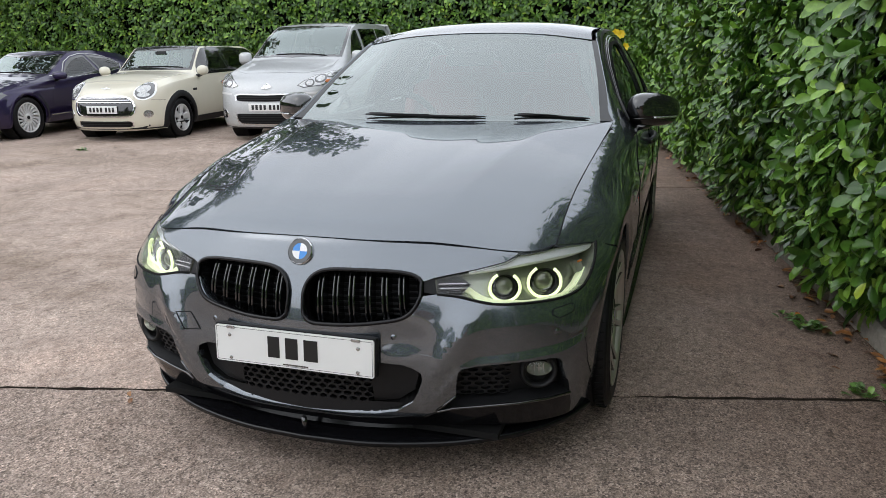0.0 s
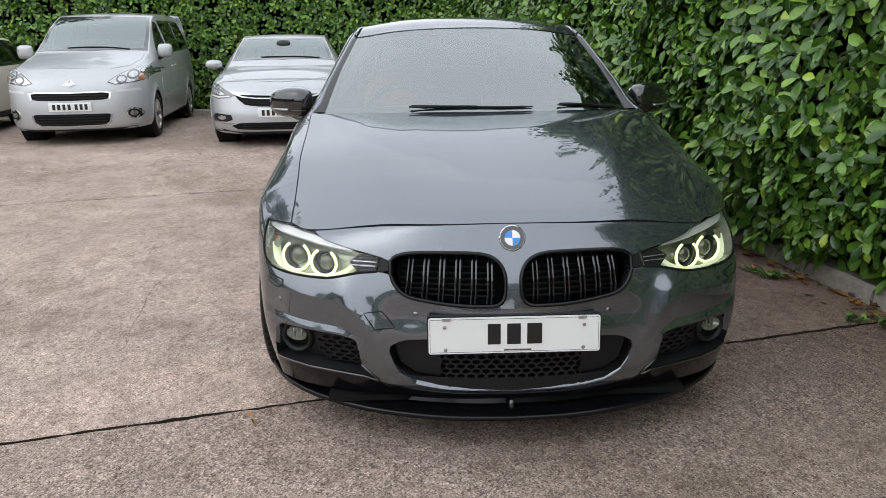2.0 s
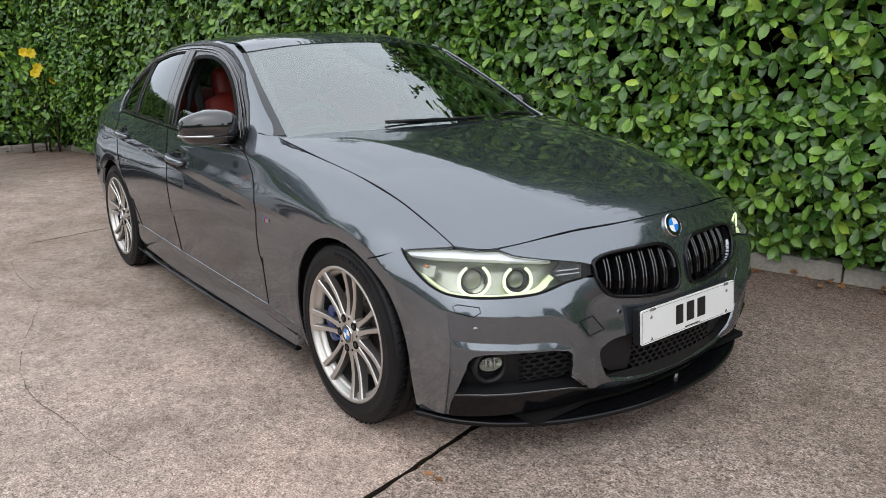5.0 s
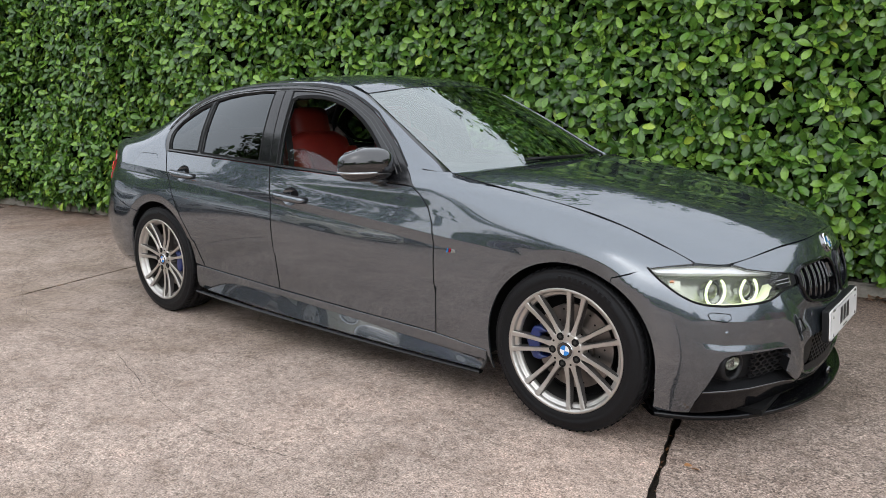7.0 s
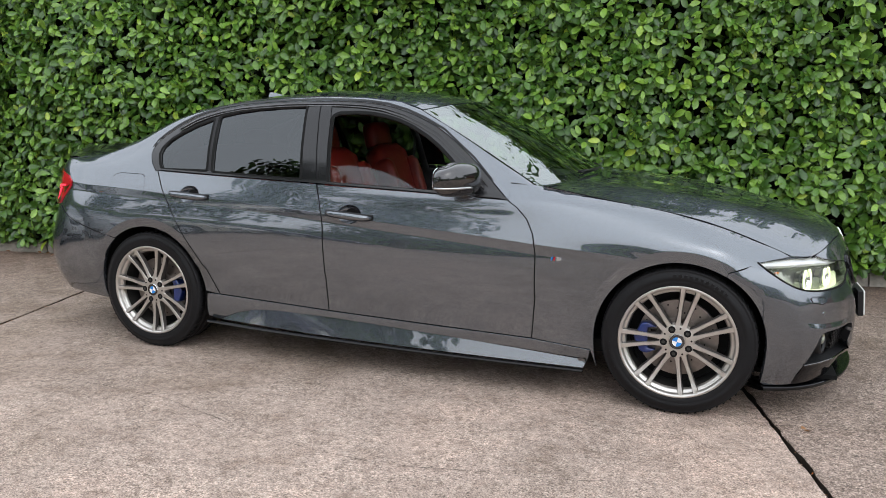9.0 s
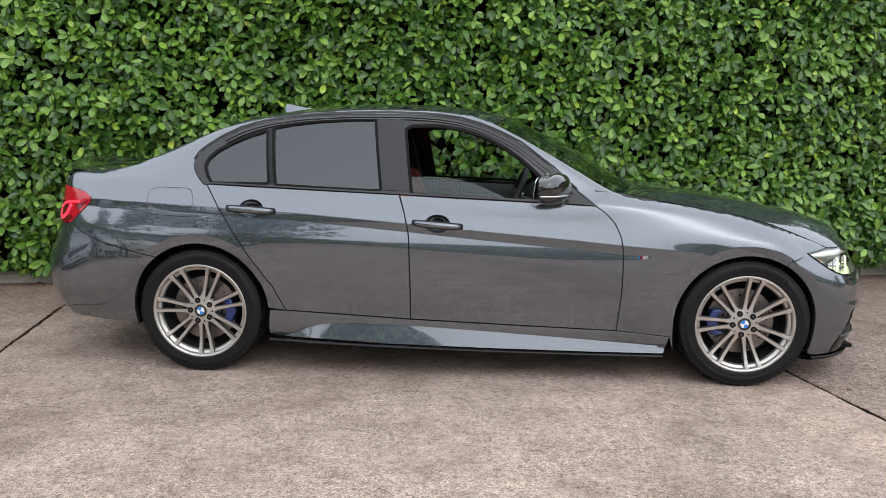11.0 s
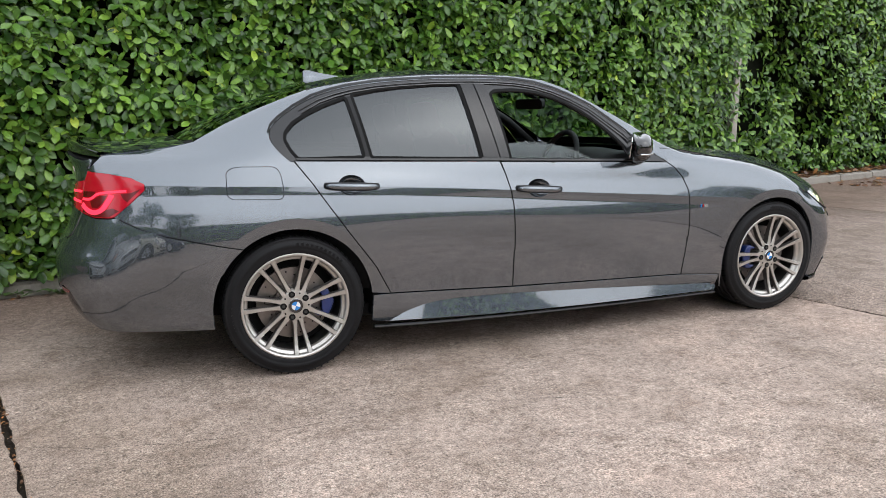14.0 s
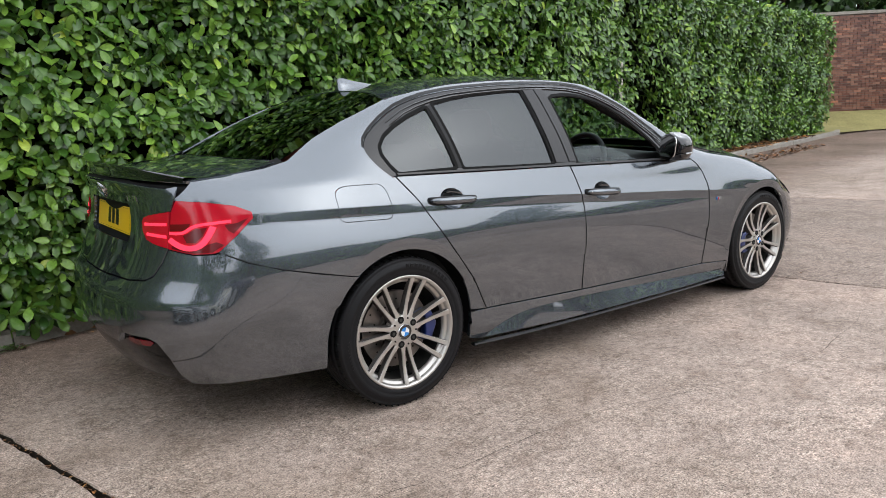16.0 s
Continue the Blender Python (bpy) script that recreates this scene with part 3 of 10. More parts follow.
# tall trees round the yard
BARK = mat("tree_bark", (0.075, 0.055, 0.04), 0.95, vary=0.4, scale=14, bump=0.9, bscale=22)
TREE_LEAF = leaf_material("tree_leaf", (0.018, 0.04, 0.010), (0.04, 0.085, 0.02), (0.075, 0.14, 0.03))
def tree(x, y, height, spread, seed, count=2600):
    rng = np.random.default_rng(seed)
    thing = tagged(new("tree"), label="tall broad-leaved tree with a dense dark green crown", category="tree", group="trees round the yard")
    top = height * 0.72
    trunk = [(x, y, -0.1), (x + rng.normal(0, 0.1), y + rng.normal(0, 0.1), top * 0.35), (x + rng.normal(0, 0.25), y + rng.normal(0, 0.25), top * 0.7), (x + rng.normal(0, 0.3), y + rng.normal(0, 0.3), top)]
    part("trunk", tube([tuple(p) for p in spline(trunk, 14)], [0.30 * height / 10 * (1 - 0.8 * i / 13) for i in range(14)], 10), BARK, thing, smooth=True)
    clumps = []
    for i in range(16):
        a = rng.uniform(0, 6.28)
        h = rng.uniform(0.3, 1.0)
        r = spread * math.sqrt(max(0.1, 1 - (2 * h - 0.95) ** 2)) * rng.uniform(0.45, 1.0)
        c = np.array((x + r * math.cos(a), y + r * math.sin(a), height * h))
        clumps.append(c)
        if i % 2:
            part("limb", tube([(x, y, max(0.8, height * h * 0.55)), tuple((np.array((x, y, height * h * 0.8)) + c) / 2), tuple(c)], [0.10, 0.06, 0.02], 6), BARK, thing)
    clumps = np.array(clumps)
    pick = rng.integers(0, len(clumps), count)
    shell = rng.normal(0, 1, (count, 3))
    shell /= np.linalg.norm(shell, axis=1, keepdims=True)
    at = clumps[pick] + shell * (spread * 0.48 * rng.uniform(0.35, 1.0, count) ** 0.5)[:, None] * (1, 1, 0.8)
    lv = leaves("crown", at, shell * 0.6 + rng.normal(0, 0.7, (count, 3)) - (0, 0, 0.5), shell + rng.normal(0, 0.5, (count, 3)) + (0, 0, 0.5), rng.uniform(0.22, 0.42, count), TREE_LEAF, thing, thin=1.5)
    return thing
for i, (x, y, h, s) in enumerate(((-13.5, -15.5, 11.3, 3.1), (-9.0, -19.0, 11.0, 3.0), (-18.5, -11.0, 9.5, 2.9), (19.0, -24.0, 6.0, 2.4), (29.0, -8.0, 6.0, 2.4), (22.6, 11.5, 7.0, 2.8), (24.8, 9.3, 7.0, 2.8), (27.0, 7.0, 7.0, 2.8), (20.8, 14.0, 7.5, 2.8), (28.5, 4.0, 7.0, 2.8), (26.0, 12.0, 9.0, 3.2))):
    tree(x, y, h, s, 200 + i)
hedge("laurel_hedge", (-24.0, -30.0), (26.0, -30.0), 4.2, "long dark hedge closing the far side of the yard", dense=60, size=(0.16, 0.26), seed=9)
hedge("laurel_hedge", (26.0, -30.0), (28.0, 2.0), 2.6, "hedge closing the lower end of the yard", dense=60, size=(0.16, 0.26), seed=10)

# brick wall beyond the far hedge, with its grass verge
BRICK = leaf_material("old_brick", (0.085, 0.035, 0.025), (0.20, 0.085, 0.055), (0.30, 0.16, 0.11))
MORTAR = mat("lime_mortar", (0.19, 0.165, 0.145), 0.95, vary=0.3, scale=40, bump=0.5)
wall = tagged(new("wall_far"), label="old red brick wall with a stone coping", category="wall", kind="structure")
wp, wq = Vector((18.2, 10.4, 0.55)), Vector((25.5, 3.2, 0.55))
wd = (wq - wp).normalized()
wn_ = Vector((wd.y, -wd.x, 0)) * (1 if (Vector((wd.y, -wd.x, 0))).dot(Vector((-1, -0.4, 0))) > 0 else -1)
wl_ = (wq - wp).length
frame_m = Matrix((wd, wn_, Vector((0, 0, 1)))).transposed().to_4x4()
part("mortar", moved(box(wl_, 0.2, 3.05, pose(wl_ / 2, -0.115, 1.5)), Matrix.Translation(wp) @ frame_m), MORTAR, wall)
part("coping", moved(box(wl_ + 0.1, 0.34, 0.09, pose(wl_ / 2, -0.1, 3.07)), Matrix.Translation(wp) @ frame_m), KERB, wall, "pale stone coping")
bm = bmesh.new()
rnd = random.Random(5)
verts, faces = [], []
for r in range(40):
    for c in range(int(wl_ / 0.225)):
        x0 = c * 0.225 + (0.1125 if r % 2 else 0)
        z0 = r * 0.075
        o = rnd.uniform(-0.006, 0.006)
        k = len(verts)
        for y in (-0.04, 0.008 + o):
            verts += [(x0, y, z0), (x0 + 0.213, y, z0), (x0 + 0.213, y, z0 + 0.063), (x0, y, z0 + 0.063)]
        faces += [(k + 4, k + 5, k + 6, k + 7), (k, k + 1, k + 5, k + 4), (k + 1, k + 2, k + 6, k + 5), (k + 2, k + 3, k + 7, k + 6), (k + 3, k, k + 4, k + 7)]
me = bpy.data.meshes.new("bricks")
me.from_pydata(verts, [], faces)
me.transform(Matrix.Translation(wp) @ frame_m)
ob = link("bricks", me, BRICK, wall)
ob["kind"] = "stuff"
GRASS = mat("rough_grass", (0.27, 0.24, 0.10), 0.95, vary=0.5, scale=25, big=0.4, big_scale=1.5, bump=0.8, spec=0.2)
bm = bmesh.new()
v = [bm.verts.new(p) for p in ((15.6, 6.9, 0.06), (19.5, 6.6, 0.04), (24.6, 2.3, 0.05), (25.6, 3.0, 0.57), (18.0, 10.6, 0.57))]
bm.faces.new(v)
tagged(part("verge", bm, GRASS), label="rough grass verge rising to the brick wall", category="grass", kind="structure")

# cracks in the concrete: thin dark wandering lines with lifted edges
CRACK = mat("crack_dirt", (0.045, 0.036, 0.028), 0.95, vary=0.5, scale=50, bump=0.6, spec=0.2)
def crack(points, width, seed):
    rnd = random.Random(seed)
    line = spline([(*p, 0.0) for p in points], max(12, int(9 * len(points))))
    bm = bmesh.new()
    rows = []
    for i, p in enumerate(line):
        q = line[min(i + 1, len(line) - 1)] - line[max(i - 1, 0)]
        side = Vector((-q[1], q[0], 0)).normalized()
        w = width * rnd.uniform(0.25, 1.0) * (0.2 if i in (0, len(line) - 1) else 1.0)
        c = Vector((p[0] + rnd.uniform(-0.012, 0.012), p[1] + rnd.uniform(-0.012, 0.012), 0.0045 + yard_rise(p[0], p[1])))
        rows.append((bm.verts.new(c + side * w), bm.verts.new(c - side * w)))
    for a, b in zip(rows, rows[1:]):
        bm.faces.new((a[0], b[0], b[1], a[1]))
    return part("crack", bm, CRACK, pavement)
def yard_rise(x, y):
    a = (Vector((x, y, 0)) - yard(0, 0)).dot(ALONG)
    return min(0.02, max(0.0, (-4.35 - a) * 0.005))
for i, (pts, w) in enumerate((([(-4.3, -1.1), (-3.4, -1.45), (-2.3, -1.5), (-1.2, -1.75), (-0.1, -1.6)], 0.0016), ([(-5.6, 1.0), (-5.9, 0.1), (-5.7, -0.9), (-6.3, -2.3), (-6.1, -3.6)], 0.0015), ([(-7.9, -2.0), (-6.6, -2.9), (-5.2, -2.8), (-4.2, -3.6)], 0.0015), ([(2.2, -2.9), (1.4, -3.2), (0.9, -3.9)], 0.0015), ([(5.3, 2.2), (6.0, 1.2), (7.2, 0.8), (8.4, -0.2)], 0.004), ([(9.1, 3.9), (9.6, 2.5), (9.4, 1.0), (10.1, -1.0)], 0.012))):
    crack(pts, w, 300 + i)
# grit and moss gathered in the joints
for k, (a, b0, b1) in enumerate(((0.0, -7.0, 3.2), (-PITCH, -7.0, 3.0), (PITCH, -6.0, 3.0), (-2 * PITCH, -9.0, 2.5))):
    p, q = yard(a, b0), yard(a, b1)
    many, high = (420, -0.017) if k == 1 else (200, -0.030)
    litter("joint_litter", ((p.x, p.y), (q.x, q.y)), many, 0.012, "dark crumbs and dry leaves gathered in the slab joint", 90 + k, z=high, sizes=(0.008, 0.028), inner=-0.008)
# ---- the saloon's skin: sections from the nose round the flank to the tail, in half (y outwards) ----
# rows from the lower edge up: sill, lower flank, bumper, waist, crease, shoulder, belt, glass, rail, roof edge
def section(x, *yz):
    return [(x, y, z) for y, z in yz]


NOSE_NET = [
    [(0.735, 0, 0.175), (0.775, 0, 0.25), (0.79, 0, 0.34), (0.788, 0, 0.45), (0.768, 0, 0.56), (0.738, 0, 0.65), (0.715, 0, 0.705), (0.688, 0, 0.752), (0.64, 0, 0.772), (0.6, 0, 0.785), (0.56, 0, 0.79)],
    [(0.725, 0.22, 0.175), (0.765, 0.22, 0.25), (0.778, 0.22, 0.34), (0.775, 0.22, 0.45), (0.755, 0.22, 0.56), (0.727, 0.22, 0.65), (0.704, 0.22, 0.703), (0.676, 0.22, 0.75), (0.63, 0.22, 0.768), (0.59, 0.22, 0.78), (0.55, 0.22, 0.785)],
    [(0.665, 0.45, 0.172), (0.705, 0.455, 0.25), (0.722, 0.46, 0.34), (0.72, 0.467, 0.45), (0.70, 0.46, 0.56), (0.668, 0.45, 0.65), (0.645, 0.44, 0.695), (0.614, 0.43, 0.735), (0.57, 0.42, 0.76), (0.53, 0.41, 0.77), (0.5, 0.4, 0.775)],
]
CORNER_NET = [
    [(0.595, 0.64, 0.168), (0.625, 0.66, 0.25), (0.64, 0.675, 0.34), (0.638, 0.68, 0.45), (0.618, 0.67, 0.56), (0.575, 0.65, 0.65), (0.555, 0.635, 0.684), (0.538, 0.612, 0.709), (0.47, 0.59, 0.745), (0.44, 0.58, 0.755), (0.41, 0.57, 0.76)],
    [(0.485, 0.77, 0.163), (0.515, 0.785, 0.25), (0.53, 0.80, 0.34), (0.527, 0.805, 0.45), (0.502, 0.80, 0.56), (0.455, 0.785, 0.64), (0.432, 0.765, 0.678), (0.432, 0.724, 0.707), (0.4, 0.70, 0.735), (0.37, 0.68, 0.745), (0.35, 0.66, 0.75)],
    [(0.33, 0.825, 0.16), (0.345, 0.845, 0.25), (0.355, 0.857, 0.34), (0.355, 0.865, 0.45), (0.34, 0.866, 0.56), (0.318, 0.852, 0.645), (0.30, 0.82, 0.700), (0.30, 0.765, 0.745), (0.3, 0.727, 0.762), (0.29, 0.69, 0.78), (0.28, 0.66, 0.785)],
]
WING_NET = [
    section(0.15, (0.85, 0.16), (0.87, 0.25), (0.885, 0.34), (0.896, 0.45), (0.902, 0.56), (0.903, 0.65), (0.880, 0.735), (0.80, 0.795), (0.735, 0.818), (0.69, 0.83), (0.65, 0.835)),
    section(0.0, (0.86, 0.16), (0.877, 0.25), (0.892, 0.36), (0.902, 0.48), (0.907, 0.58), (0.908, 0.67), (0.891, 0.755), (0.815, 0.833), (0.747, 0.86), (0.70, 0.87), (0.66, 0.875)),
    section(-0.35, (0.85, 0.15), (0.868, 0.23), (0.882, 0.34), (0.894, 0.48), (0.901, 0.60), (0.902, 0.70), (0.891, 0.795), (0.842, 0.888), (0.765, 0.922), (0.72, 0.932), (0.68, 0.935)),
]
DOOR_NET = [
    section(-0.65, (0.845, 0.148), (0.864, 0.22), (0.88, 0.33), (0.895, 0.48), (0.903, 0.62), (0.90, 0.73), (0.889, 0.82), (0.873, 0.905), (0.82, 0.955), (0.775, 0.975), (0.72, 0.985)),
    section(-1.0, (0.843, 0.15), (0.866, 0.215), (0.876, 0.32), (0.893, 0.47), (0.904, 0.62), (0.90, 0.74), (0.887, 0.83), (0.869, 0.922), (0.81, 0.995), (0.705, 1.16), (0.65, 1.19)),
    section(-1.3, (0.843, 0.153), (0.867, 0.215), (0.874, 0.32), (0.892, 0.47), (0.903, 0.62), (0.899, 0.75), (0.885, 0.84), (0.863, 0.936), (0.785, 1.11), (0.63, 1.32), (0.565, 1.35)),
]
CABIN_NET = [
    section(-1.8, (0.846, 0.163), (0.868, 0.22), (0.873, 0.33), (0.89, 0.47), (0.901, 0.63), (0.897, 0.76), (0.882, 0.855), (0.854, 0.955), (0.777, 1.15), (0.645, 1.36), (0.565, 1.395)),
    section(-2.3, (0.853, 0.18), (0.87, 0.235), (0.875, 0.34), (0.889, 0.48), (0.899, 0.63), (0.893, 0.775), (0.875, 0.87), (0.836, 0.972), (0.755, 1.16), (0.625, 1.345), (0.545, 1.378)),
    section(-2.75, (0.86, 0.20), (0.878, 0.26), (0.886, 0.37), (0.899, 0.50), (0.904, 0.62), (0.890, 0.77), (0.867, 0.875), (0.813, 0.985), (0.725, 1.135), (0.615, 1.27), (0.55, 1.30)),
]
QUARTER_NET = [
    section(-3.1, (0.835, 0.225), (0.855, 0.28), (0.872, 0.38), (0.885, 0.50), (0.889, 0.60), (0.875, 0.76), (0.852, 0.875), (0.80, 0.99), (0.72, 1.065), (0.635, 1.13), (0.575, 1.155)),
    section(-3.4, (0.78, 0.24), (0.81, 0.30), (0.828, 0.39), (0.842, 0.50), (0.845, 0.60), (0.828, 0.76), (0.80, 0.87), (0.753, 0.985), (0.70, 1.028), (0.645, 1.05), (0.60, 1.06)),
]
TAIL_CORNER_NET = [
    [(-3.60, 0.70, 0.25), (-3.63, 0.72, 0.31), (-3.655, 0.735, 0.39), (-3.665, 0.745, 0.50), (-3.655, 0.735, 0.60), (-3.62, 0.72, 0.74), (-3.61, 0.695, 0.85), (-3.605, 0.665, 0.97), (-3.59, 0.645, 1.022), (-3.57, 0.62, 1.042), (-3.54, 0.59, 1.05)],
    [(-3.72, 0.55, 0.25), (-3.76, 0.56, 0.31), (-3.79, 0.565, 0.39), (-3.80, 0.565, 0.50), (-3.785, 0.56, 0.60), (-3.73, 0.555, 0.74), (-3.70, 0.545, 0.85), (-3.69, 0.525, 0.97), (-3.70, 0.505, 1.03), (-3.67, 0.49, 1.048), (-3.63, 0.47, 1.054)],
]
TAIL_NET = [
    [(-3.78, 0.27, 0.25), (-3.82, 0.27, 0.31), (-3.845, 0.27, 0.39), (-3.85, 0.27, 0.50), (-3.835, 0.27, 0.60), (-3.765, 0.27, 0.74), (-3.735, 0.27, 0.85), (-3.735, 0.26, 0.97), (-3.77, 0.25, 1.04), (-3.735, 0.25, 1.056), (-3.69, 0.24, 1.062)],
    [(-3.795, 0, 0.25), (-3.835, 0, 0.31), (-3.858, 0, 0.39), (-3.863, 0, 0.50), (-3.848, 0, 0.60), (-3.775, 0, 0.74), (-3.745, 0, 0.85), (-3.748, 0, 0.97), (-3.79, 0, 1.043), (-3.755, 0, 1.06), (-3.71, 0, 1.067)],
]
NET = NOSE_NET + CORNER_NET + WING_NET + DOOR_NET + CABIN_NET + QUARTER_NET + TAIL_CORNER_NET + TAIL_NET


def skin(rows=20, columns=9):
    """The half skin as a fine grid of points."""
    net = np.array(NET)
    flip = net * (1, -1, 1)
    net = np.concatenate([flip[2:0:-1], net, flip[-2:-4:-1]])
    d = np.r_[0, np.cumsum(np.linalg.norm(np.diff(net[:, 3], axis=0), axis=1))]
    t = np.concatenate([np.linspace(d[i], d[i + 1], columns, endpoint=False) for i in range(2, len(d) - 3)] + [[d[-3]]])
    lines = hermite(d, net, t)
    h = np.r_[0, np.cumsum(np.linalg.norm(np.diff(net, axis=1), axis=2).mean(0))]
    s = np.concatenate([np.linspace(h[i], h[i + 1], rows, endpoint=False) for i in range(len(h) - 1)] + [[h[-1]]])
    pts = hermite(h, lines.transpose(1, 0, 2), s).transpose(1, 0, 2)
    # the flank runs in one long even sweep
    reach = np.arange(-30, 31)
    bell = np.exp(-(reach / 11.0) ** 2)
    bell /= bell.sum()
    wide = np.concatenate([np.repeat(pts[:1], 30, 0), pts, np.repeat(pts[-1:], 30, 0)])
    even = sum(b * wide[k:k + len(pts)] for k, b in enumerate(bell))
    share = (np.clip((-0.02 - pts[..., 0]) / 0.35, 0, 1) * np.clip((pts[..., 0] + 3.2) / 0.3, 0, 1))[..., None]
    low_rows = np.clip((7.2 * rows - np.arange(pts.shape[1])) / (1.2 * rows), 0, 1)[None, :, None]
    pts = pts + (even - pts) * share * low_rows
    x, y, z = pts[..., 0], pts[..., 1], pts[..., 2]
    # ribs of the nose, from the lamps down to the lower lip
    turn = np.arctan2(y, x - AXIS_F)
    fore = np.clip((x - 0.1) / 0.15, 0, 1) * np.clip((z - 0.19) / 0.05, 0, 1) * np.clip((0.60 - z) / 0.06, 0, 1)
    rib = 0.019 * np.exp(-((turn - (0.455 + 0.42 * (z - 0.25))) / 0.050) ** 2)
    hollow = -0.010 * np.exp(-((turn - 0.36) / 0.10) ** 2) * np.exp(-((z - 0.47) / 0.05) ** 2)
    push = fore * (rib + hollow)
    pts[..., 0] += push * np.cos(turn)
    pts[..., 1] += push * np.sin(turn) * (y > 0.01)
    # the ledge across the rear bumper, hollowed above
    spin = np.arctan2(y, AXIS_R - x)
    aft = np.clip((-3.12 - x) / 0.2, 0, 1) * np.clip((0.90 - spin) / 0.16, 0, 1) * (0.005 * np.exp(-((z - 0.585) / 0.028) ** 2) - 0.004 * np.exp(-((z - 0.665) / 0.045) ** 2))
    pts[..., 0] -= aft * np.cos(spin)
    pts[..., 1] += aft * np.sin(spin) * (y > 0.01)
    return pts


def coons(front, rear, middle, side, n=28, m=40):
    """A sheet between four lines: front and rear run outwards, middle and side run back."""
    def outwards(p):
        p = np.array(p, float)
        return spline(np.concatenate([p[:0:-1] * (1, -1, 1), p]), 2 * n - 1)[n - 1:]
    f, r = outwards(front), outwards(rear)
    c, d = spline(middle, m), spline(side, m)
    q = np.linspace(0, 1, m)[:, None, None]
    s = np.linspace(0, 1, n)[None, :, None] ** 2
    ruled = (1 - q) * f[None] + q * r[None] + (1 - s) * c[:, None] + s * d[:, None]
    corner = (1 - q) * (1 - s) * f[0] + (1 - q) * s * f[-1] + q * (1 - s) * r[0] + q * s * r[-1]
    out = ruled - corner
    out[:, 0, 1] = 0
    return out


class Crease:
    """A pressed line: steps of slope (degrees) at heights over the line, taken up smoothly, and where along the skin they fade."""
    def __init__(self, line, steps, fade):
        self.line, self.fade = np.array(line).T, np.array(fade).T
        self.u = np.arange(-0.30, 0.20, 0.001)
        lean = np.interp(self.u, *np.array(steps).T)
        self.slope = np.tan(np.radians(lean))
        self.deep = np.cumsum(self.slope[::-1])[::-1] * 0.001

    def at(self, a, z):
        """How far the skin is pushed out, the slope there, the line's own slope."""
        k = float(np.interp(a, *self.fade))
        if k <= 0:
            return 0.0, 0.0, 0.0
        h = 0.01
        l0, l1 = (float(np.interp(a + d, *self.line)) for d in (-h, h))
        u = z - (l0 + l1) / 2
        return k * float(np.interp(u, self.u, self.deep)), k * float(np.interp(u, self.u, self.slope)), (l1 - l0) / (2 * h)


# along the flank: sky-facing shoulder, an upright band under the edge, then a shallow scoop
FLANK_CREASE = Crease([(-3.364, 0.906), (-3.06, 0.893), (-2.63, 0.871), (-2.29, 0.855), (-2.0, 0.835), (-1.72, 0.813), (-1.43, 0.788), (-1.14, 0.765), (-0.84, 0.741), (-0.64, 0.722), (-0.2, 0.690)],
                      [(-0.17, 0), (-0.135, 1.0), (-0.110, 4.5), (-0.046, 4.5), (-0.037, -7.0), (-0.0015, -7.5), (0.0015, 6.0), (0.050, 5.0), (0.085, 0)], [(-3.50, 0), (-3.38, 1.7), (-3.0, 1.8), (-2.65, 1.0), (-0.55, 1), (-0.18, 0)])
# on the nose: the shelf under the headlamps that sweeps down into the rib, and the ledge over the fog lamps
NOSE_CREASE = Crease([(0.38, 0.245), (0.429, 0.323), (0.470, 0.388), (0.504, 0.441), (0.538, 0.482), (0.596, 0.504), (0.676, 0.510), (0.764, 0.515), (0.853, 0.520), (0.95, 0.535)],
                     [(-0.108, 0), (-0.104, 17), (-0.086, 17), (-0.080, -7), (-0.0025, -9), (0.0025, 4.5), (0.045, 4.5), (0.06, 0)], [(0.42, 0), (0.50, 1), (0.84, 1), (0.97, 0)])


def skirt_ledge(x):
    """The height of the edge over the scooped, upward-facing flute of the side skirt."""
    return float(np.interp(x, [-2.42, -2.33, -2.26, -2.175, -2.09, -2.0, -1.7, -1.2, -0.8, -0.42], [0.180, 0.220, 0.248, 0.270, 0.279, 0.282, 0.276, 0.251, 0.229, 0.206]))


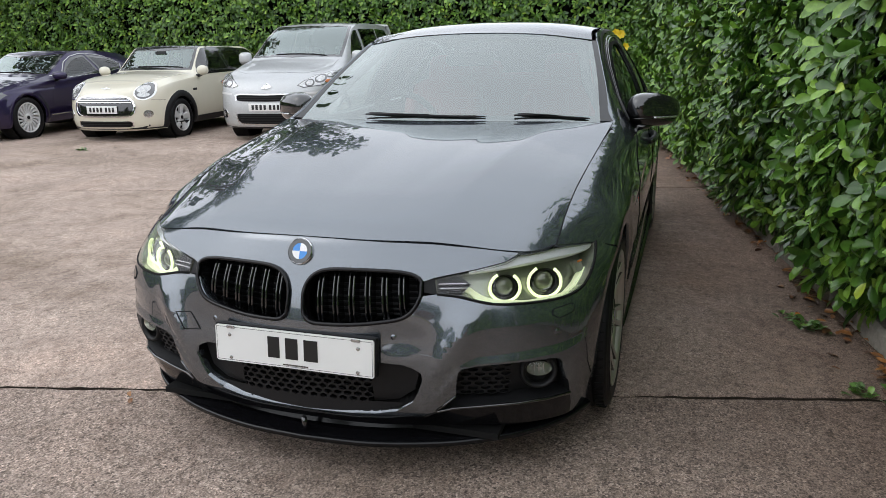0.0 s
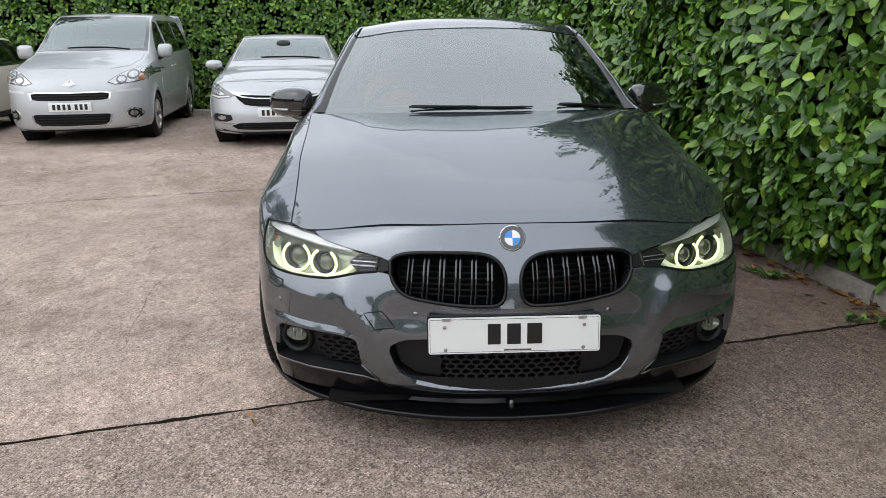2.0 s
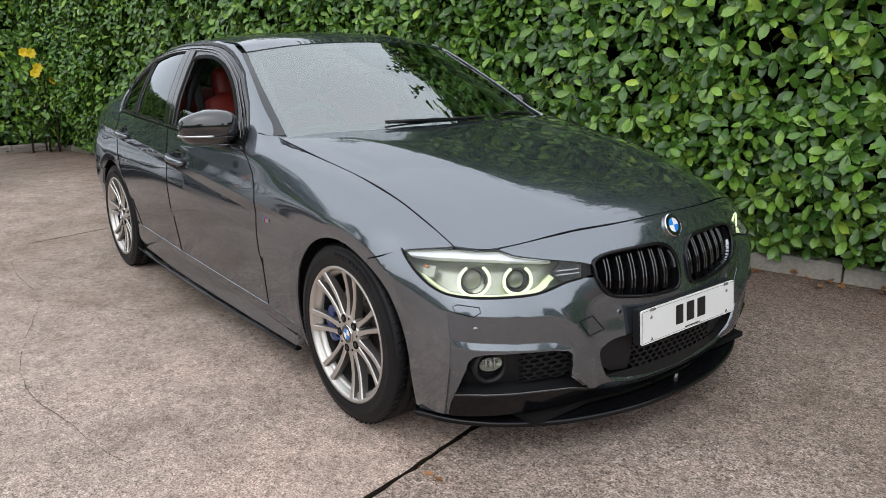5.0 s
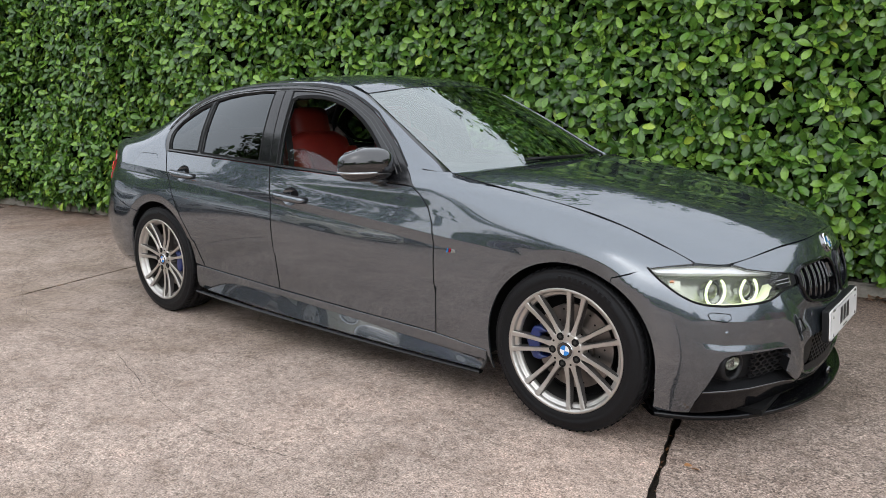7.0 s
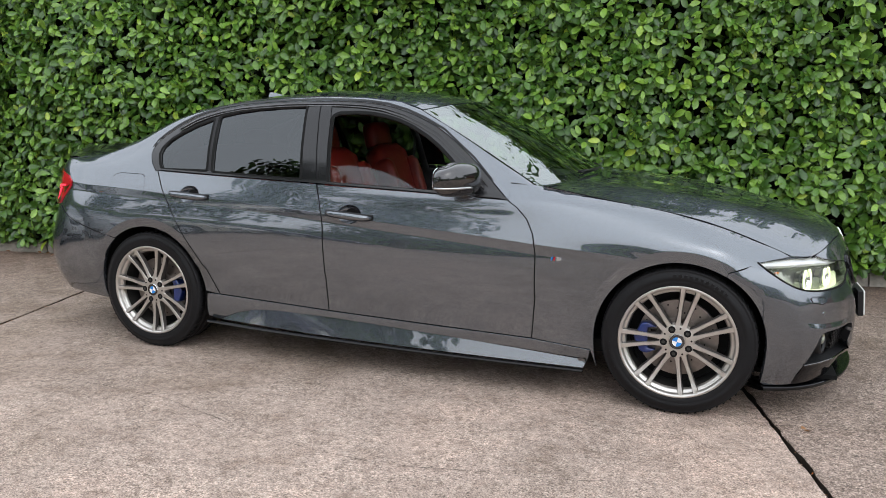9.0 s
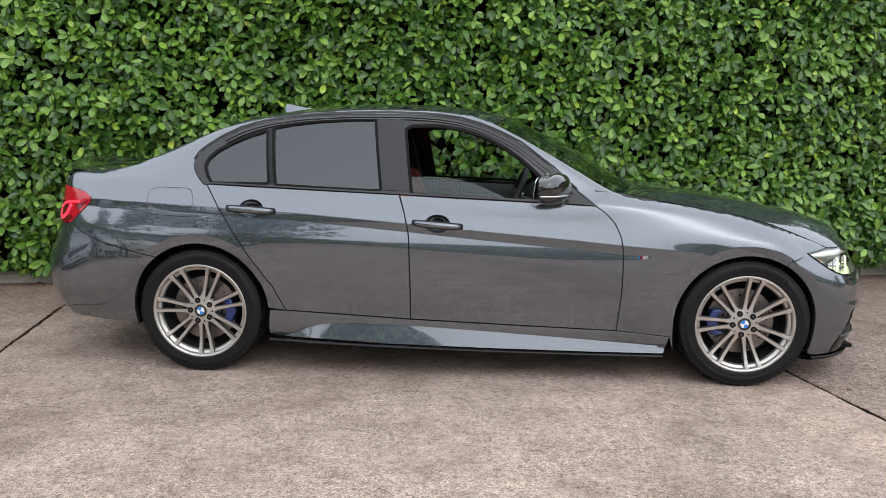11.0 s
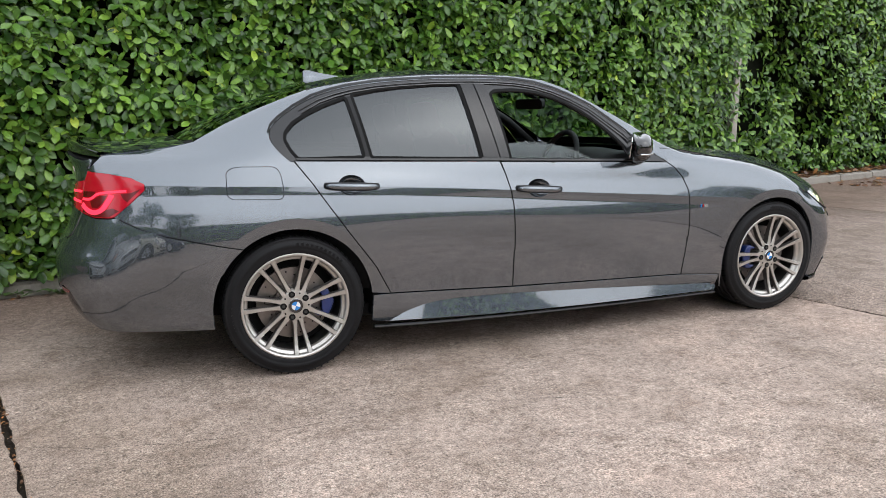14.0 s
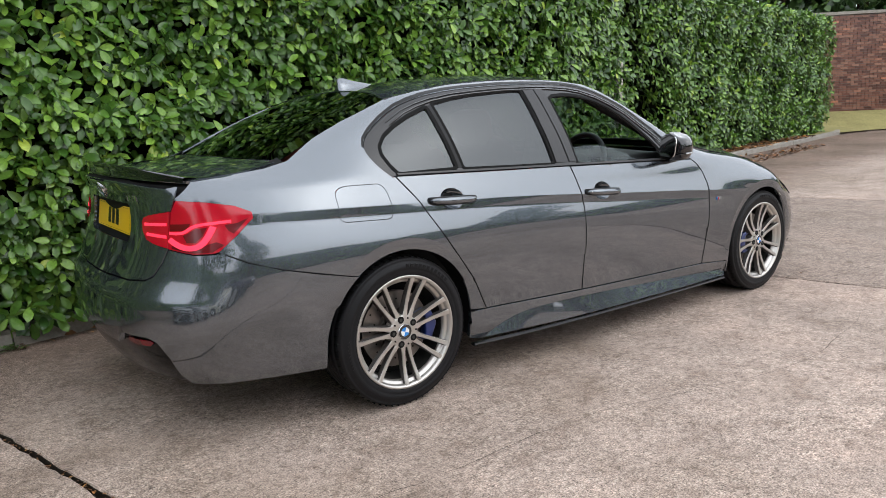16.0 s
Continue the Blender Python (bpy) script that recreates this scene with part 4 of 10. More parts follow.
def pressed(p, n):
    """A point of the saloon's skin and its normal, with the creases pressed in."""
    side = 1 if p.y >= 0 else -1
    if -2.42 < p.x < -0.39 and abs(p.y) > 0.7 and p.z < 0.29:
        top = skirt_ledge(p.x)
        u = top - p.z
        if u > 0:
            deep = 0.022 * min(1.0, (top - 0.165) / 0.09)
            tilt = deep / (top - 0.165)
            f = min(1.0, u / 0.005)
            y = 0.876 - deep * min(1.0, max(0.0, 1 - u / (top - 0.165)))
            lean = Vector((0.0, side, tilt)) if f >= 1 else Vector((0.0, side * 0.5, -0.85))
            return Vector((p.x, side * (abs(p.y) + (y - abs(p.y)) * f), p.z)), lean.normalized()
        return p, n
    for cx, reach in ((0.0, 0.408), (-2.81, 0.416)):  # the flanges round the wheels stand upright
        r = math.hypot(p.x - cx, p.z - 0.322)
        u = reach - r
        if u > 0 and abs(p.y) > 0.6:
            k = 0.19 * min(1.0, max(0.0, (p.z - 0.30) / 0.25)) * min(1.0, u / 0.006)
            p = Vector((p.x, p.y - side * k * u, p.z))
            m = abs(n.y) * k / r
            n = Vector((n.x - m * (p.x - cx), n.y, n.z - m * (p.z - 0.322))).normalized()
    if p.x < -0.2 and abs(p.y) > 0.6 and 0.5 < p.z < 1.0:
        d, k, l = FLANK_CREASE.at(p.x, p.z)
        m = abs(n.y)
        return Vector((p.x, p.y + side * d, p.z)), Vector((n.x - m * k * l, n.y, n.z + m * k)).normalized()
    if p.x > 0.2 and 0.3 < p.z < 0.62:
        w = Vector((p.x - AXIS_F, p.y, 0))
        r = w.length
        w.normalize()
        d, k, l = NOSE_CREASE.at(math.atan2(abs(p.y), p.x - AXIS_F), p.z)
        m = n.dot(w)
        return p + w * d, (n + m * k * Vector((0, 0, 1)) - m * k * l / r * side * Vector((-w.y, w.x, 0))).normalized()
    return p, n


def arch_points(cx, reach):
    return [(cx + (reach + d) * math.cos(a), 0.322 + (reach + d) * math.sin(a)) for a in np.linspace(-0.2, math.pi + 0.2, 110) for d in (0.0015, -0.006)]


def crease_points(crease, heights, step):
    """Points along a pressed line, in pairs on both sides of each edge."""
    lo, hi = crease.fade[0][0], crease.fade[0][-1]
    return [(a, float(np.interp(a, *crease.line)) + h) for a in np.arange(lo, hi, step) for h in heights]


class Sheet:
    """A fine grid of points that outlines are laid on, along an axis."""
    def __init__(self, *grids, mirror=False, press=None):
        self.press = press
        from mathutils.bvhtree import BVHTree
        v, f = [], []
        for g in grids:
            for sign in (1, -1) if mirror else (1,):
                a, b = g.shape[:2]
                base = len(v)
                v += [Vector((p[0], sign * p[1], p[2])) for p in g.reshape(-1, 3)]
                for i in range(a - 1):
                    for j in range(b - 1):
                        q = (base + i * b + j, base + i * b + j + 1, base + (i + 1) * b + j + 1, base + (i + 1) * b + j)
                        f += [(q[0], q[1], q[2]), (q[0], q[2], q[3])]
        self.v, self.f = v, f
        self.n = [Vector() for _ in v]
        for t in f:
            w = (v[t[1]] - v[t[0]]).cross(v[t[2]] - v[t[0]])
            for i in t:
                self.n[i] += w
        spots = {}
        for i, p in enumerate(v):
            spots.setdefault((round(p.x, 4), round(p.y, 4), round(p.z, 4)), []).append(i)
        for group in spots.values():
            if len(group) > 1:
                w = sum((self.n[i] if self.n[i].dot(self.n[group[0]]) > 0 else -self.n[i] for i in group), Vector())
                for i in group:
                    self.n[i] = w
        self.tree = BVHTree.FromPolygons(v, f)

    def on(self, start, way):
        place, normal, i, _ = self.tree.ray_cast(start, way)
        if place is None:
            place, normal, i, _ = self.tree.find_nearest(start + way * 2.2)
        a, b, c = (self.v[k] for k in self.f[i])
        w = ((b - place).cross(c - place).dot(normal), (c - place).cross(a - place).dot(normal), (a - place).cross(b - place).dot(normal))
        n = sum((self.n[k] * x if self.n[k].dot(normal) > 0 else self.n[k] * -x for k, x in zip(self.f[i], w)), Vector()).normalized()
        n = -n if n.dot(way) > 0 else n
        return self.press(place, n) if self.press else (place, n)


AXIS_F, AXIS_R = -0.10, -2.95


def aim(how, a, b):
    """The ray that lays a flat point on the skin: flank (x, z), nose and tail (turn, z), top (x, y)."""
    if how == "side":
        return Vector((a, 3, b)), Vector((0, -1, 0))
    if how == "front":
        return Vector((3, a, b)), Vector((-1, 0, 0))
    if how == "top":
        return Vector((a, b, 3)), Vector((0, 0, -1))
    if how == "nose":
        w = Vector((math.cos(a), math.sin(a), 0))
        return Vector((AXIS_F, 0, b)) + 2.2 * w, -w
    w = Vector((-math.cos(a), math.sin(a), 0))
    return Vector((AXIS_R, 0, b)) + 2.2 * w, -w


def turn_f(x, y):
    return math.atan2(y, x - AXIS_F)


def turn_r(x, y):
    return math.atan2(y, AXIS_R - x)


def inside(px, py, poly):
    x, y = poly[:, 0], poly[:, 1]
    x2, y2 = np.roll(x, -1), np.roll(y, -1)
    hit = (y[None] > py[:, None]) != (y2[None] > py[:, None])
    cross = (x2 - x)[None] * (py[:, None] - y[None]) / np.where(y2 == y, 1e-12, y2 - y)[None] + x[None]
    return (hit & (px[:, None] < cross)).sum(1) % 2 == 1


def resample(poly, step):
    out = []
    p = np.array(poly, float)
    for a, b in zip(p, np.roll(p, -1, 0)):
        k = max(1, int(np.ceil(np.linalg.norm(b - a) / step)))
        out += [a + (b - a) * i / k for i in range(k)]
    return np.array(out)


def sheet_mesh(name, sheet, how, outline, holes=(), step=0.03, lift=0.0, thick=0.012, mirror=False, stretch=1.0, edges_at=()):
    """A panel: an outline with holes, filled with a fine mesh, laid on a skin and turned in at its edges."""
    from mathutils.geometry import delaunay_2d_cdt
    loops = [resample(np.array(o, float) * (stretch, 1), step) for o in (outline, *holes)]
    pts = np.concatenate(loops)
    edges, k = [], 0
    for o in loops:
        edges += [(k + i, k + (i + 1) % len(o)) for i in range(len(o))]
        k += len(o)
    lo, hi = loops[0].min(0), loops[0].max(0)
    gx, gy = np.meshgrid(np.arange(lo[0] + step / 2, hi[0], step), np.arange(lo[1] + step / 2, hi[1], step))
    gx, gy = gx.ravel(), gy.ravel()
    ok = inside(gx, gy, loops[0])
    for o in loops[1:]:
        ok &= ~inside(gx, gy, o)
    gx, gy = gx[ok], gy[ok]
    if len(edges_at):
        e = np.array(edges_at, float) * (stretch, 1)
        e = e[inside(e[:, 0], e[:, 1], loops[0])]
        for o in loops[1:]:
            e = e[~inside(e[:, 0], e[:, 1], o)]
        if len(e):
            clear = np.min((e[:, None, 0] - pts[None, :, 0]) ** 2 + (e[:, None, 1] - pts[None, :, 1]) ** 2, 1) > 0.003 ** 2
            pts = np.concatenate([pts, e[clear]])
    if len(gx):
        away = np.min((gx[:, None] - pts[None, :, 0]) ** 2 + (gy[:, None] - pts[None, :, 1]) ** 2, 1) > (0.45 * step) ** 2
        gx, gy = gx[away], gy[away]
    allp = [Vector(p) for p in pts] + [Vector(p) for p in zip(gx, gy)]
    got = delaunay_2d_cdt(allp, edges, [], 0, 1e-6)
    v2 = np.array([tuple(p) for p in got[0]])
    tri = np.array([t for t in got[2] if len(t) == 3])
    c = v2[tri].mean(1)
    keep = inside(c[:, 0], c[:, 1], loops[0])
    for o in loops[1:]:
        keep &= ~inside(c[:, 0], c[:, 1], o)
    tri = tri[keep]
    top, nor = [], []
    for a, b in v2:
        start, way = aim(how, a / stretch, b)
        p, n = sheet.on(start, way)
        top.append(p + n * lift)
        nor.append(n)
    faces = []
    count = {}
    for t in tri:
        t = [int(i) for i in t]
        if (top[t[1]] - top[t[0]]).cross(top[t[2]] - top[t[0]]).dot(nor[t[0]]) < 0:
            t = t[::-1]
        faces.append(t)
        for i in range(3):
            count.setdefault(tuple(sorted((t[i], t[(i + 1) % 3]))), []).append((t[i], t[(i + 1) % 3]))
    verts, normals = list(top), list(nor)
    if thick:
        for e in count.values():
            if len(e) == 1:
                i, j = e[0]
                d = (top[j] - top[i]).cross(nor[i]).normalized()
                base = len(verts)
                r = min(0.003, thick / 3)
                verts += [top[i] - nor[i] * 0.0004, top[j] - nor[j] * 0.0004, top[j] - nor[j] * thick, top[i] - nor[i] * thick]
                normals += [(nor[i] + d).normalized(), (nor[j] + d).normalized(), d, d]
                faces.append([base + 1, base, base + 3, base + 2])
    sets = []
    for sign in (-1, 1) if mirror else (-1,):
        me = bpy.data.meshes.new(name)
        flip = [Vector((p.x, sign * p.y, p.z)) for p in verts]
        nf = [Vector((p.x, sign * p.y, p.z)) for p in normals]
        ff = [f[::-1] for f in faces] if sign < 0 else faces
        me.from_pydata(flip, [], ff)
        me.shade_smooth()
        me.normals_split_custom_set_from_vertices(nf)
        sets.append(me)
    return sets


def inset(poly, d):
    """The outline drawn in by d."""
    p = np.array(poly, float)
    area = np.sum(p[:, 0] * np.roll(p[:, 1], -1) - np.roll(p[:, 0], -1) * p[:, 1])
    e = np.roll(p, -1, 0) - p
    n = np.stack([-e[:, 1], e[:, 0]], 1) * (1 if area > 0 else -1)
    n /= np.maximum(np.linalg.norm(n, axis=1, keepdims=True), 1e-9)
    v = n + np.roll(n, 1, 0)
    k = np.maximum(np.sum(v * v, 1, keepdims=True) / 2, 0.5)
    return p + d * v / k


def grid_panel(name, g, thick=0.012, both=True, lift=0.0, cells=None):
    """A panel over a grid and its mirror image, welded down the middle, with edges turned in."""
    bm = bmesh.new()
    a, b = g.shape[:2]
    dq, ds = np.gradient(g, axis=0), np.gradient(g, axis=1)
    n = np.cross(dq, ds)
    n /= np.maximum(np.linalg.norm(n, axis=2, keepdims=True), 1e-9)
    n *= np.sign(n[..., 2:3].sum()) if abs(n[..., 2].sum()) > 1 else 1
    g = g + n * lift
    for sign in (1, -1) if both else (1,):
        v = [[bm.verts.new((p[0], sign * p[1], p[2])) for p in line] for line in g]
        for i in range(a - 1):
            for j in range(b - 1):
                if cells is None or cells(i / (a - 1), j / (b - 1)):
                    f = (v[i][j], v[i + 1][j], v[i + 1][j + 1], v[i][j + 1])
                    bm.faces.new(f if sign > 0 else f[::-1])
    bmesh.ops.delete(bm, geom=[v for v in bm.verts if not v.link_faces], context="VERTS")
    bmesh.ops.remove_doubles(bm, verts=bm.verts, dist=2e-4)
    bmesh.ops.recalc_face_normals(bm, faces=bm.faces)
    if sum(f.normal.z for f in bm.faces) < 0:
        bmesh.ops.reverse_faces(bm, faces=bm.faces)
    if thick:
        bm.normal_update()
        edge = [e for e in bm.edges if e.is_boundary]
        down = {v: v.normal.copy() for e in edge for v in e.verts}
        got = bmesh.ops.extrude_edge_only(bm, edges=edge)
        for e in got["geom"]:
            if isinstance(e, bmesh.types.BMVert):
                near = min(e.link_edges, key=lambda k: k.calc_length() if k.other_vert(e) in down else 9)
                o = near.other_vert(e)
                e.co -= down.get(o, Vector((0, 0, 1))) * thick
        for e in edge:
            if e.is_valid:
                e.smooth = False
    return bm


def wall_round(outline, sheet, how, top, deep, step=0.02, stretch=1.0):
    """The inner wall of an opening: a strip along its outline from one depth to another."""
    bm = bmesh.new()
    a, b = [], []
    for u, w in resample(np.array(outline, float) * (stretch, 1), step):
        p, n = sheet.on(*aim(how, u / stretch, w))
        a.append(bm.verts.new(p + n * top))
        b.append(bm.verts.new(p + n * deep))
    for i in range(len(a)):
        j = (i + 1) % len(a)
        bm.faces.new((a[i], a[j], b[j], b[i]))
    return bm


def on_skin(sheet, how, points, lift=0.0):
    out = []
    for u, w in points:
        p, n = sheet.on(*aim(how, u, w))
        out.append(p + n * lift)
    return out


def flipped(points, side):
    return [Vector((p.x, side * p.y, p.z)) for p in points]
# ---- the dark grey saloon ----
def metallic(name, base, flake=0.5, rough=0.3, metal=0.75, coat_ior=1.8):
    """Car paint: a metallic base with flakes under a clear gloss coat, with a little dust."""
    m, n, l, b = nodes_of(name)
    co = n.new("ShaderNodeTexCoord")
    cell = n.new("ShaderNodeTexVoronoi")
    cell.inputs["Scale"].default_value = 900
    l.new(co.outputs["Object"], cell.inputs["Vector"])
    sp = n.new("ShaderNodeSeparateColor")
    l.new(cell.outputs["Color"], sp.inputs[0])
    ml = n.new("ShaderNodeMapRange")
    ml.inputs[3].default_value, ml.inputs[4].default_value = 1 - flake * 0.4, 1 + flake * 0.4
    l.new(sp.outputs[0], ml.inputs[0])
    hv = n.new("ShaderNodeHueSaturation")
    hv.inputs["Color"].default_value = (*base, 1)
    l.new(ml.outputs[0], hv.inputs["Value"])
    dust = n.new("ShaderNodeTexNoise")
    dust.inputs["Scale"].default_value, dust.inputs["Detail"].default_value = 7, 6
    l.new(co.outputs["Object"], dust.inputs["Vector"])
    rg = n.new("ShaderNodeMapRange")
    rg.inputs[1].default_value, rg.inputs[2].default_value = 0.4, 0.75
    rg.inputs[3].default_value, rg.inputs[4].default_value = 0.012, 0.05
    l.new(dust.outputs["Fac"], rg.inputs[0])
    l.new(hv.outputs[0], b.inputs["Base Color"])
    l.new(rg.outputs[0], b.inputs["Coat Roughness"])
    b.inputs["Roughness"].default_value, b.inputs["Metallic"].default_value = rough, metal
    b.inputs["Coat Weight"].default_value, b.inputs["Coat IOR"].default_value = 1.0, coat_ior
    b.inputs["Specular Tint"].default_value = (0.30, 0.31, 0.33, 1)
    return m


PAINT = metallic("mineral_grey_paint", (0.106, 0.123, 0.143), metal=0.80, rough=0.25, coat_ior=2.0)
PILLAR_BLACK = mat("pillar_black", (0.006, 0.006, 0.007), 0.10, spec=0.55, vary=0.2, scale=30)
LIP_BLACK = mat("lip_black", (0.005, 0.005, 0.006), 0.14, spec=0.3, vary=0.2, scale=30)
FRAME_BLACK = mat("window_frame_black", (0.008, 0.008, 0.009), 0.18, vary=0.2, scale=40, spec=0.6)
GLOSS = mat("gloss_black", (0.008, 0.008, 0.009), 0.12, coat=1.0, vary=0.2, scale=30)
GLOSS.node_tree.nodes["Principled BSDF"].inputs["Coat IOR"].default_value = 1.6
SATIN = mat("satin_black_plastic", (0.010, 0.010, 0.011), 0.5, vary=0.25, scale=80, bump=0.08, bscale=500, spec=0.3)
# near-black of seals and liners, also painted shade in gaps and holes
VOID = mat("black_trim_and_gap_shade", (0.006, 0.006, 0.006), 0.8, spec=0.2)
RUBBER = mat("tyre_rubber", (0.008, 0.008, 0.009), 0.5, spec=0.22, vary=0.3, scale=25, bump=0.15, bscale=200)
ALLOY = mat("silver_alloy", (0.56, 0.535, 0.50), 0.34, metal=0.85, vary=0.12, scale=18, coat=0.3)
# darker alloy tone, shade on the spoke sides put into the colour
SPOKE_SHADE = mat("spoke_side_shade", (0.11, 0.10, 0.095), 0.5, metal=0.6, vary=0.35, scale=20)
STEEL = mat("brushed_brake_steel", (0.25, 0.225, 0.21), 0.38, metal=1.0, vary=0.2, scale=60)
BLUE_CAL = mat("blue_caliper_paint", (0.008, 0.022, 0.115), 0.3, coat=0.5, vary=0.2, scale=30)
CHROME = mat("chrome", (0.75, 0.75, 0.76), 0.07, metal=1.0)
SILVER = mat("silver_plastic", (0.5, 0.5, 0.5), 0.25, metal=0.8)
WHITE = mat("plate_white", (0.78, 0.78, 0.76), 0.35, coat=0.4, vary=0.04, scale=8)
YELLOW = mat("plate_yellow", (0.85, 0.52, 0.01), 0.35, coat=0.4, vary=0.04, scale=8)
INK = mat("plate_ink", (0.01, 0.01, 0.01), 0.4)
SKY_BLUE = mat("badge_blue", (0.02, 0.22, 0.62), 0.2, coat=0.6)
BADGE_WHITE = mat("badge_white", (0.8, 0.8, 0.8), 0.2, coat=0.6)
LEATHER = mat("red_leather", (0.23, 0.022, 0.014), 0.42, vary=0.2, scale=50, bump=0.12, bscale=240)
TRIM = mat("dark_cabin_plastic", (0.02, 0.02, 0.021), 0.6, vary=0.25, scale=70, bump=0.1, bscale=300)
CLEAR = glass("windscreen_glass", (0.80, 0.93, 0.90), 0.7, ior=3.1, skin=(0.94, 1.0, 0.985))
SIDE_GLASS = glass("side_glass", (0.80, 0.88, 0.84), 0.8, ior=1.6, skin=(0.90, 0.98, 1.0))
TINTED = glass("privacy_glass", (0.10, 0.105, 0.11), 0.5, ior=1.85, skin=(0.92, 0.97, 1.0))
LENS = glass("lamp_lens", (0.97, 0.97, 0.97), 0.97, ior=1.4)
RED_LENS = mat("red_lamp_plastic", (0.48, 0.004, 0.018), 0.12, coat=0.35, vary=0.15, scale=20)
RED_GLOW = emit("red_lamp_band", (1.0, 0.03, 0.075), 0.95)
RED_DARK = mat("dark_red_lamp_plastic", (0.13, 0.003, 0.006), 0.15, coat=0.3, vary=0.2, scale=25)
PROJECTOR = mat("projector_glass", (0.12, 0.13, 0.09), 0.06, metal=0.5, coat=0.8, vary=0.3, scale=40)
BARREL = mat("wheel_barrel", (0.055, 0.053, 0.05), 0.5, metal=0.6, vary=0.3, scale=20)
LAMP_BACK = mat("lamp_back", (0.36, 0.38, 0.31), 0.25, metal=0.6, vary=0.3, scale=30)
BROW = mat("brow_silver", (0.74, 0.75, 0.75), 0.3, metal=0.4, coat=0.4, vary=0.08, scale=15)
HALO = emit("lamp_halo", (0.86, 0.97, 0.56), 1.0)
DIM_HALO = emit("lamp_floor_glow", (0.80, 0.88, 0.55), 0.32)
AMBER = mat("amber_lens", (0.55, 0.16, 0.03), 0.2, coat=0.5)

saloon = tagged(new("saloon_car"), label="dark metallic grey four-door saloon with lit headlamps and silver alloys", category="car")

SKIN = skin()
FLANK = Sheet(SKIN, press=pressed)
ROUND = Sheet(SKIN, mirror=True, press=pressed)
FLANK_EDGES = crease_points(FLANK_CREASE, (0.0024, -0.0024, -0.036, -0.047), 0.012) + arch_points(0.0, 0.408) + arch_points(-2.81, 0.416)
NOSE_EDGES = [(s_ * a, z) for a, z in crease_points(NOSE_CREASE, (0.003, -0.003, -0.079, -0.087, -0.103, -0.109), 0.014) for s_ in (1, -1)]
HOOD = coons([(0.690, 0, 0.7525), (0.678, 0.22, 0.749), (0.618, 0.43, 0.7345), (0.552, 0.60, 0.7090), (0.512, 0.665, 0.7010), (0.434, 0.724, 0.706)],
             [(-0.49, 0, 0.985), (-0.52, 0.4, 0.983), (-0.62, 0.78, 0.972)],
             [(0.690, 0, 0.7525), (0.65, 0, 0.780), (0.5, 0, 0.83), (0.35, 0, 0.862), (0, 0, 0.922), (-0.3, 0, 0.963), (-0.49, 0, 0.985)],
             [(0.434, 0.724, 0.706), (0.3, 0.727, 0.762), (0.15, 0.735, 0.818), (0, 0.747, 0.86), (-0.35, 0.765, 0.922), (-0.62, 0.78, 0.972)], 50, 60)
q, s = np.meshgrid(np.linspace(0, 1, 60), np.linspace(0, 1, 50), indexing="ij")
ridge = 0.48 + 0.24 * q
HOOD[..., 2] += 0.011 * np.clip(1 - np.abs(s - ridge) / 0.24, 0, 1) ** 1.15 * np.sin(np.pi * np.clip(q * 0.9 + 0.06, 0, 1)) ** 0.7 + 0.005 * np.sin(np.pi * s) * np.sin(np.pi * q)
HOOD[..., 2] += 0.075 * s ** 2 * (1 - s) * np.sin(np.pi * q) ** 0.6  # rounding down to its sides
SCREEN = coons([(-0.47, 0, 0.978), (-0.52, 0.4, 0.976), (-0.66, 0.725, 0.968)], [(-1.17, 0, 1.362), (-1.20, 0.35, 1.35), (-1.285, 0.598, 1.318)],
               [(-0.47, 0, 0.978), (-0.82, 0, 1.192), (-1.17, 0, 1.362)], [(-0.66, 0.725, 0.968), (-0.98, 0.668, 1.155), (-1.285, 0.598, 1.318)], 40, 40)
ROOF = coons([(-1.17, 0, 1.366), (-1.20, 0.35, 1.354), (-1.285, 0.60, 1.322)], [(-2.60, 0, 1.37), (-2.62, 0.35, 1.355), (-2.66, 0.575, 1.318)],
             [(-1.17, 0, 1.366), (-1.4, 0, 1.412), (-1.8, 0, 1.434), (-2.2, 0, 1.42), (-2.60, 0, 1.37)],
             [(-1.285, 0.60, 1.322), (-1.4, 0.583, 1.36), (-1.8, 0.583, 1.391), (-2.3, 0.562, 1.374), (-2.66, 0.575, 1.318)], 40, 50)
REAR = coons([(-2.60, 0, 1.366), (-2.62, 0.35, 1.351), (-2.66, 0.572, 1.315)], [(-3.27, 0, 1.092), (-3.255, 0.35, 1.088), (-3.20, 0.60, 1.085)],
             [(-2.60, 0, 1.366), (-2.95, 0, 1.24), (-3.27, 0, 1.092)], [(-2.66, 0.572, 1.315), (-2.9, 0.585, 1.225), (-3.20, 0.60, 1.085)], 40, 40)
DECK = coons([(-3.275, 0, 1.09), (-3.26, 0.35, 1.086), (-3.20, 0.605, 1.082)], [(-3.765, 0, 1.06), (-3.745, 0.25, 1.056), (-3.68, 0.48, 1.048), (-3.585, 0.625, 1.036)],
             [(-3.275, 0, 1.09), (-3.5, 0, 1.078), (-3.765, 0, 1.06)], [(-3.20, 0.605, 1.082), (-3.35, 0.628, 1.058), (-3.585, 0.625, 1.036)], 40, 30)


def pair(name, how, outline, holes=(), material=PAINT, parent=saloon, label="", sheet=FLANK, both=True, **kw):
    """The same panel on both flanks."""
    return [link(name, me, material, parent, label) for me in sheet_mesh(name, sheet, how, outline, holes, mirror=both, **kw)]


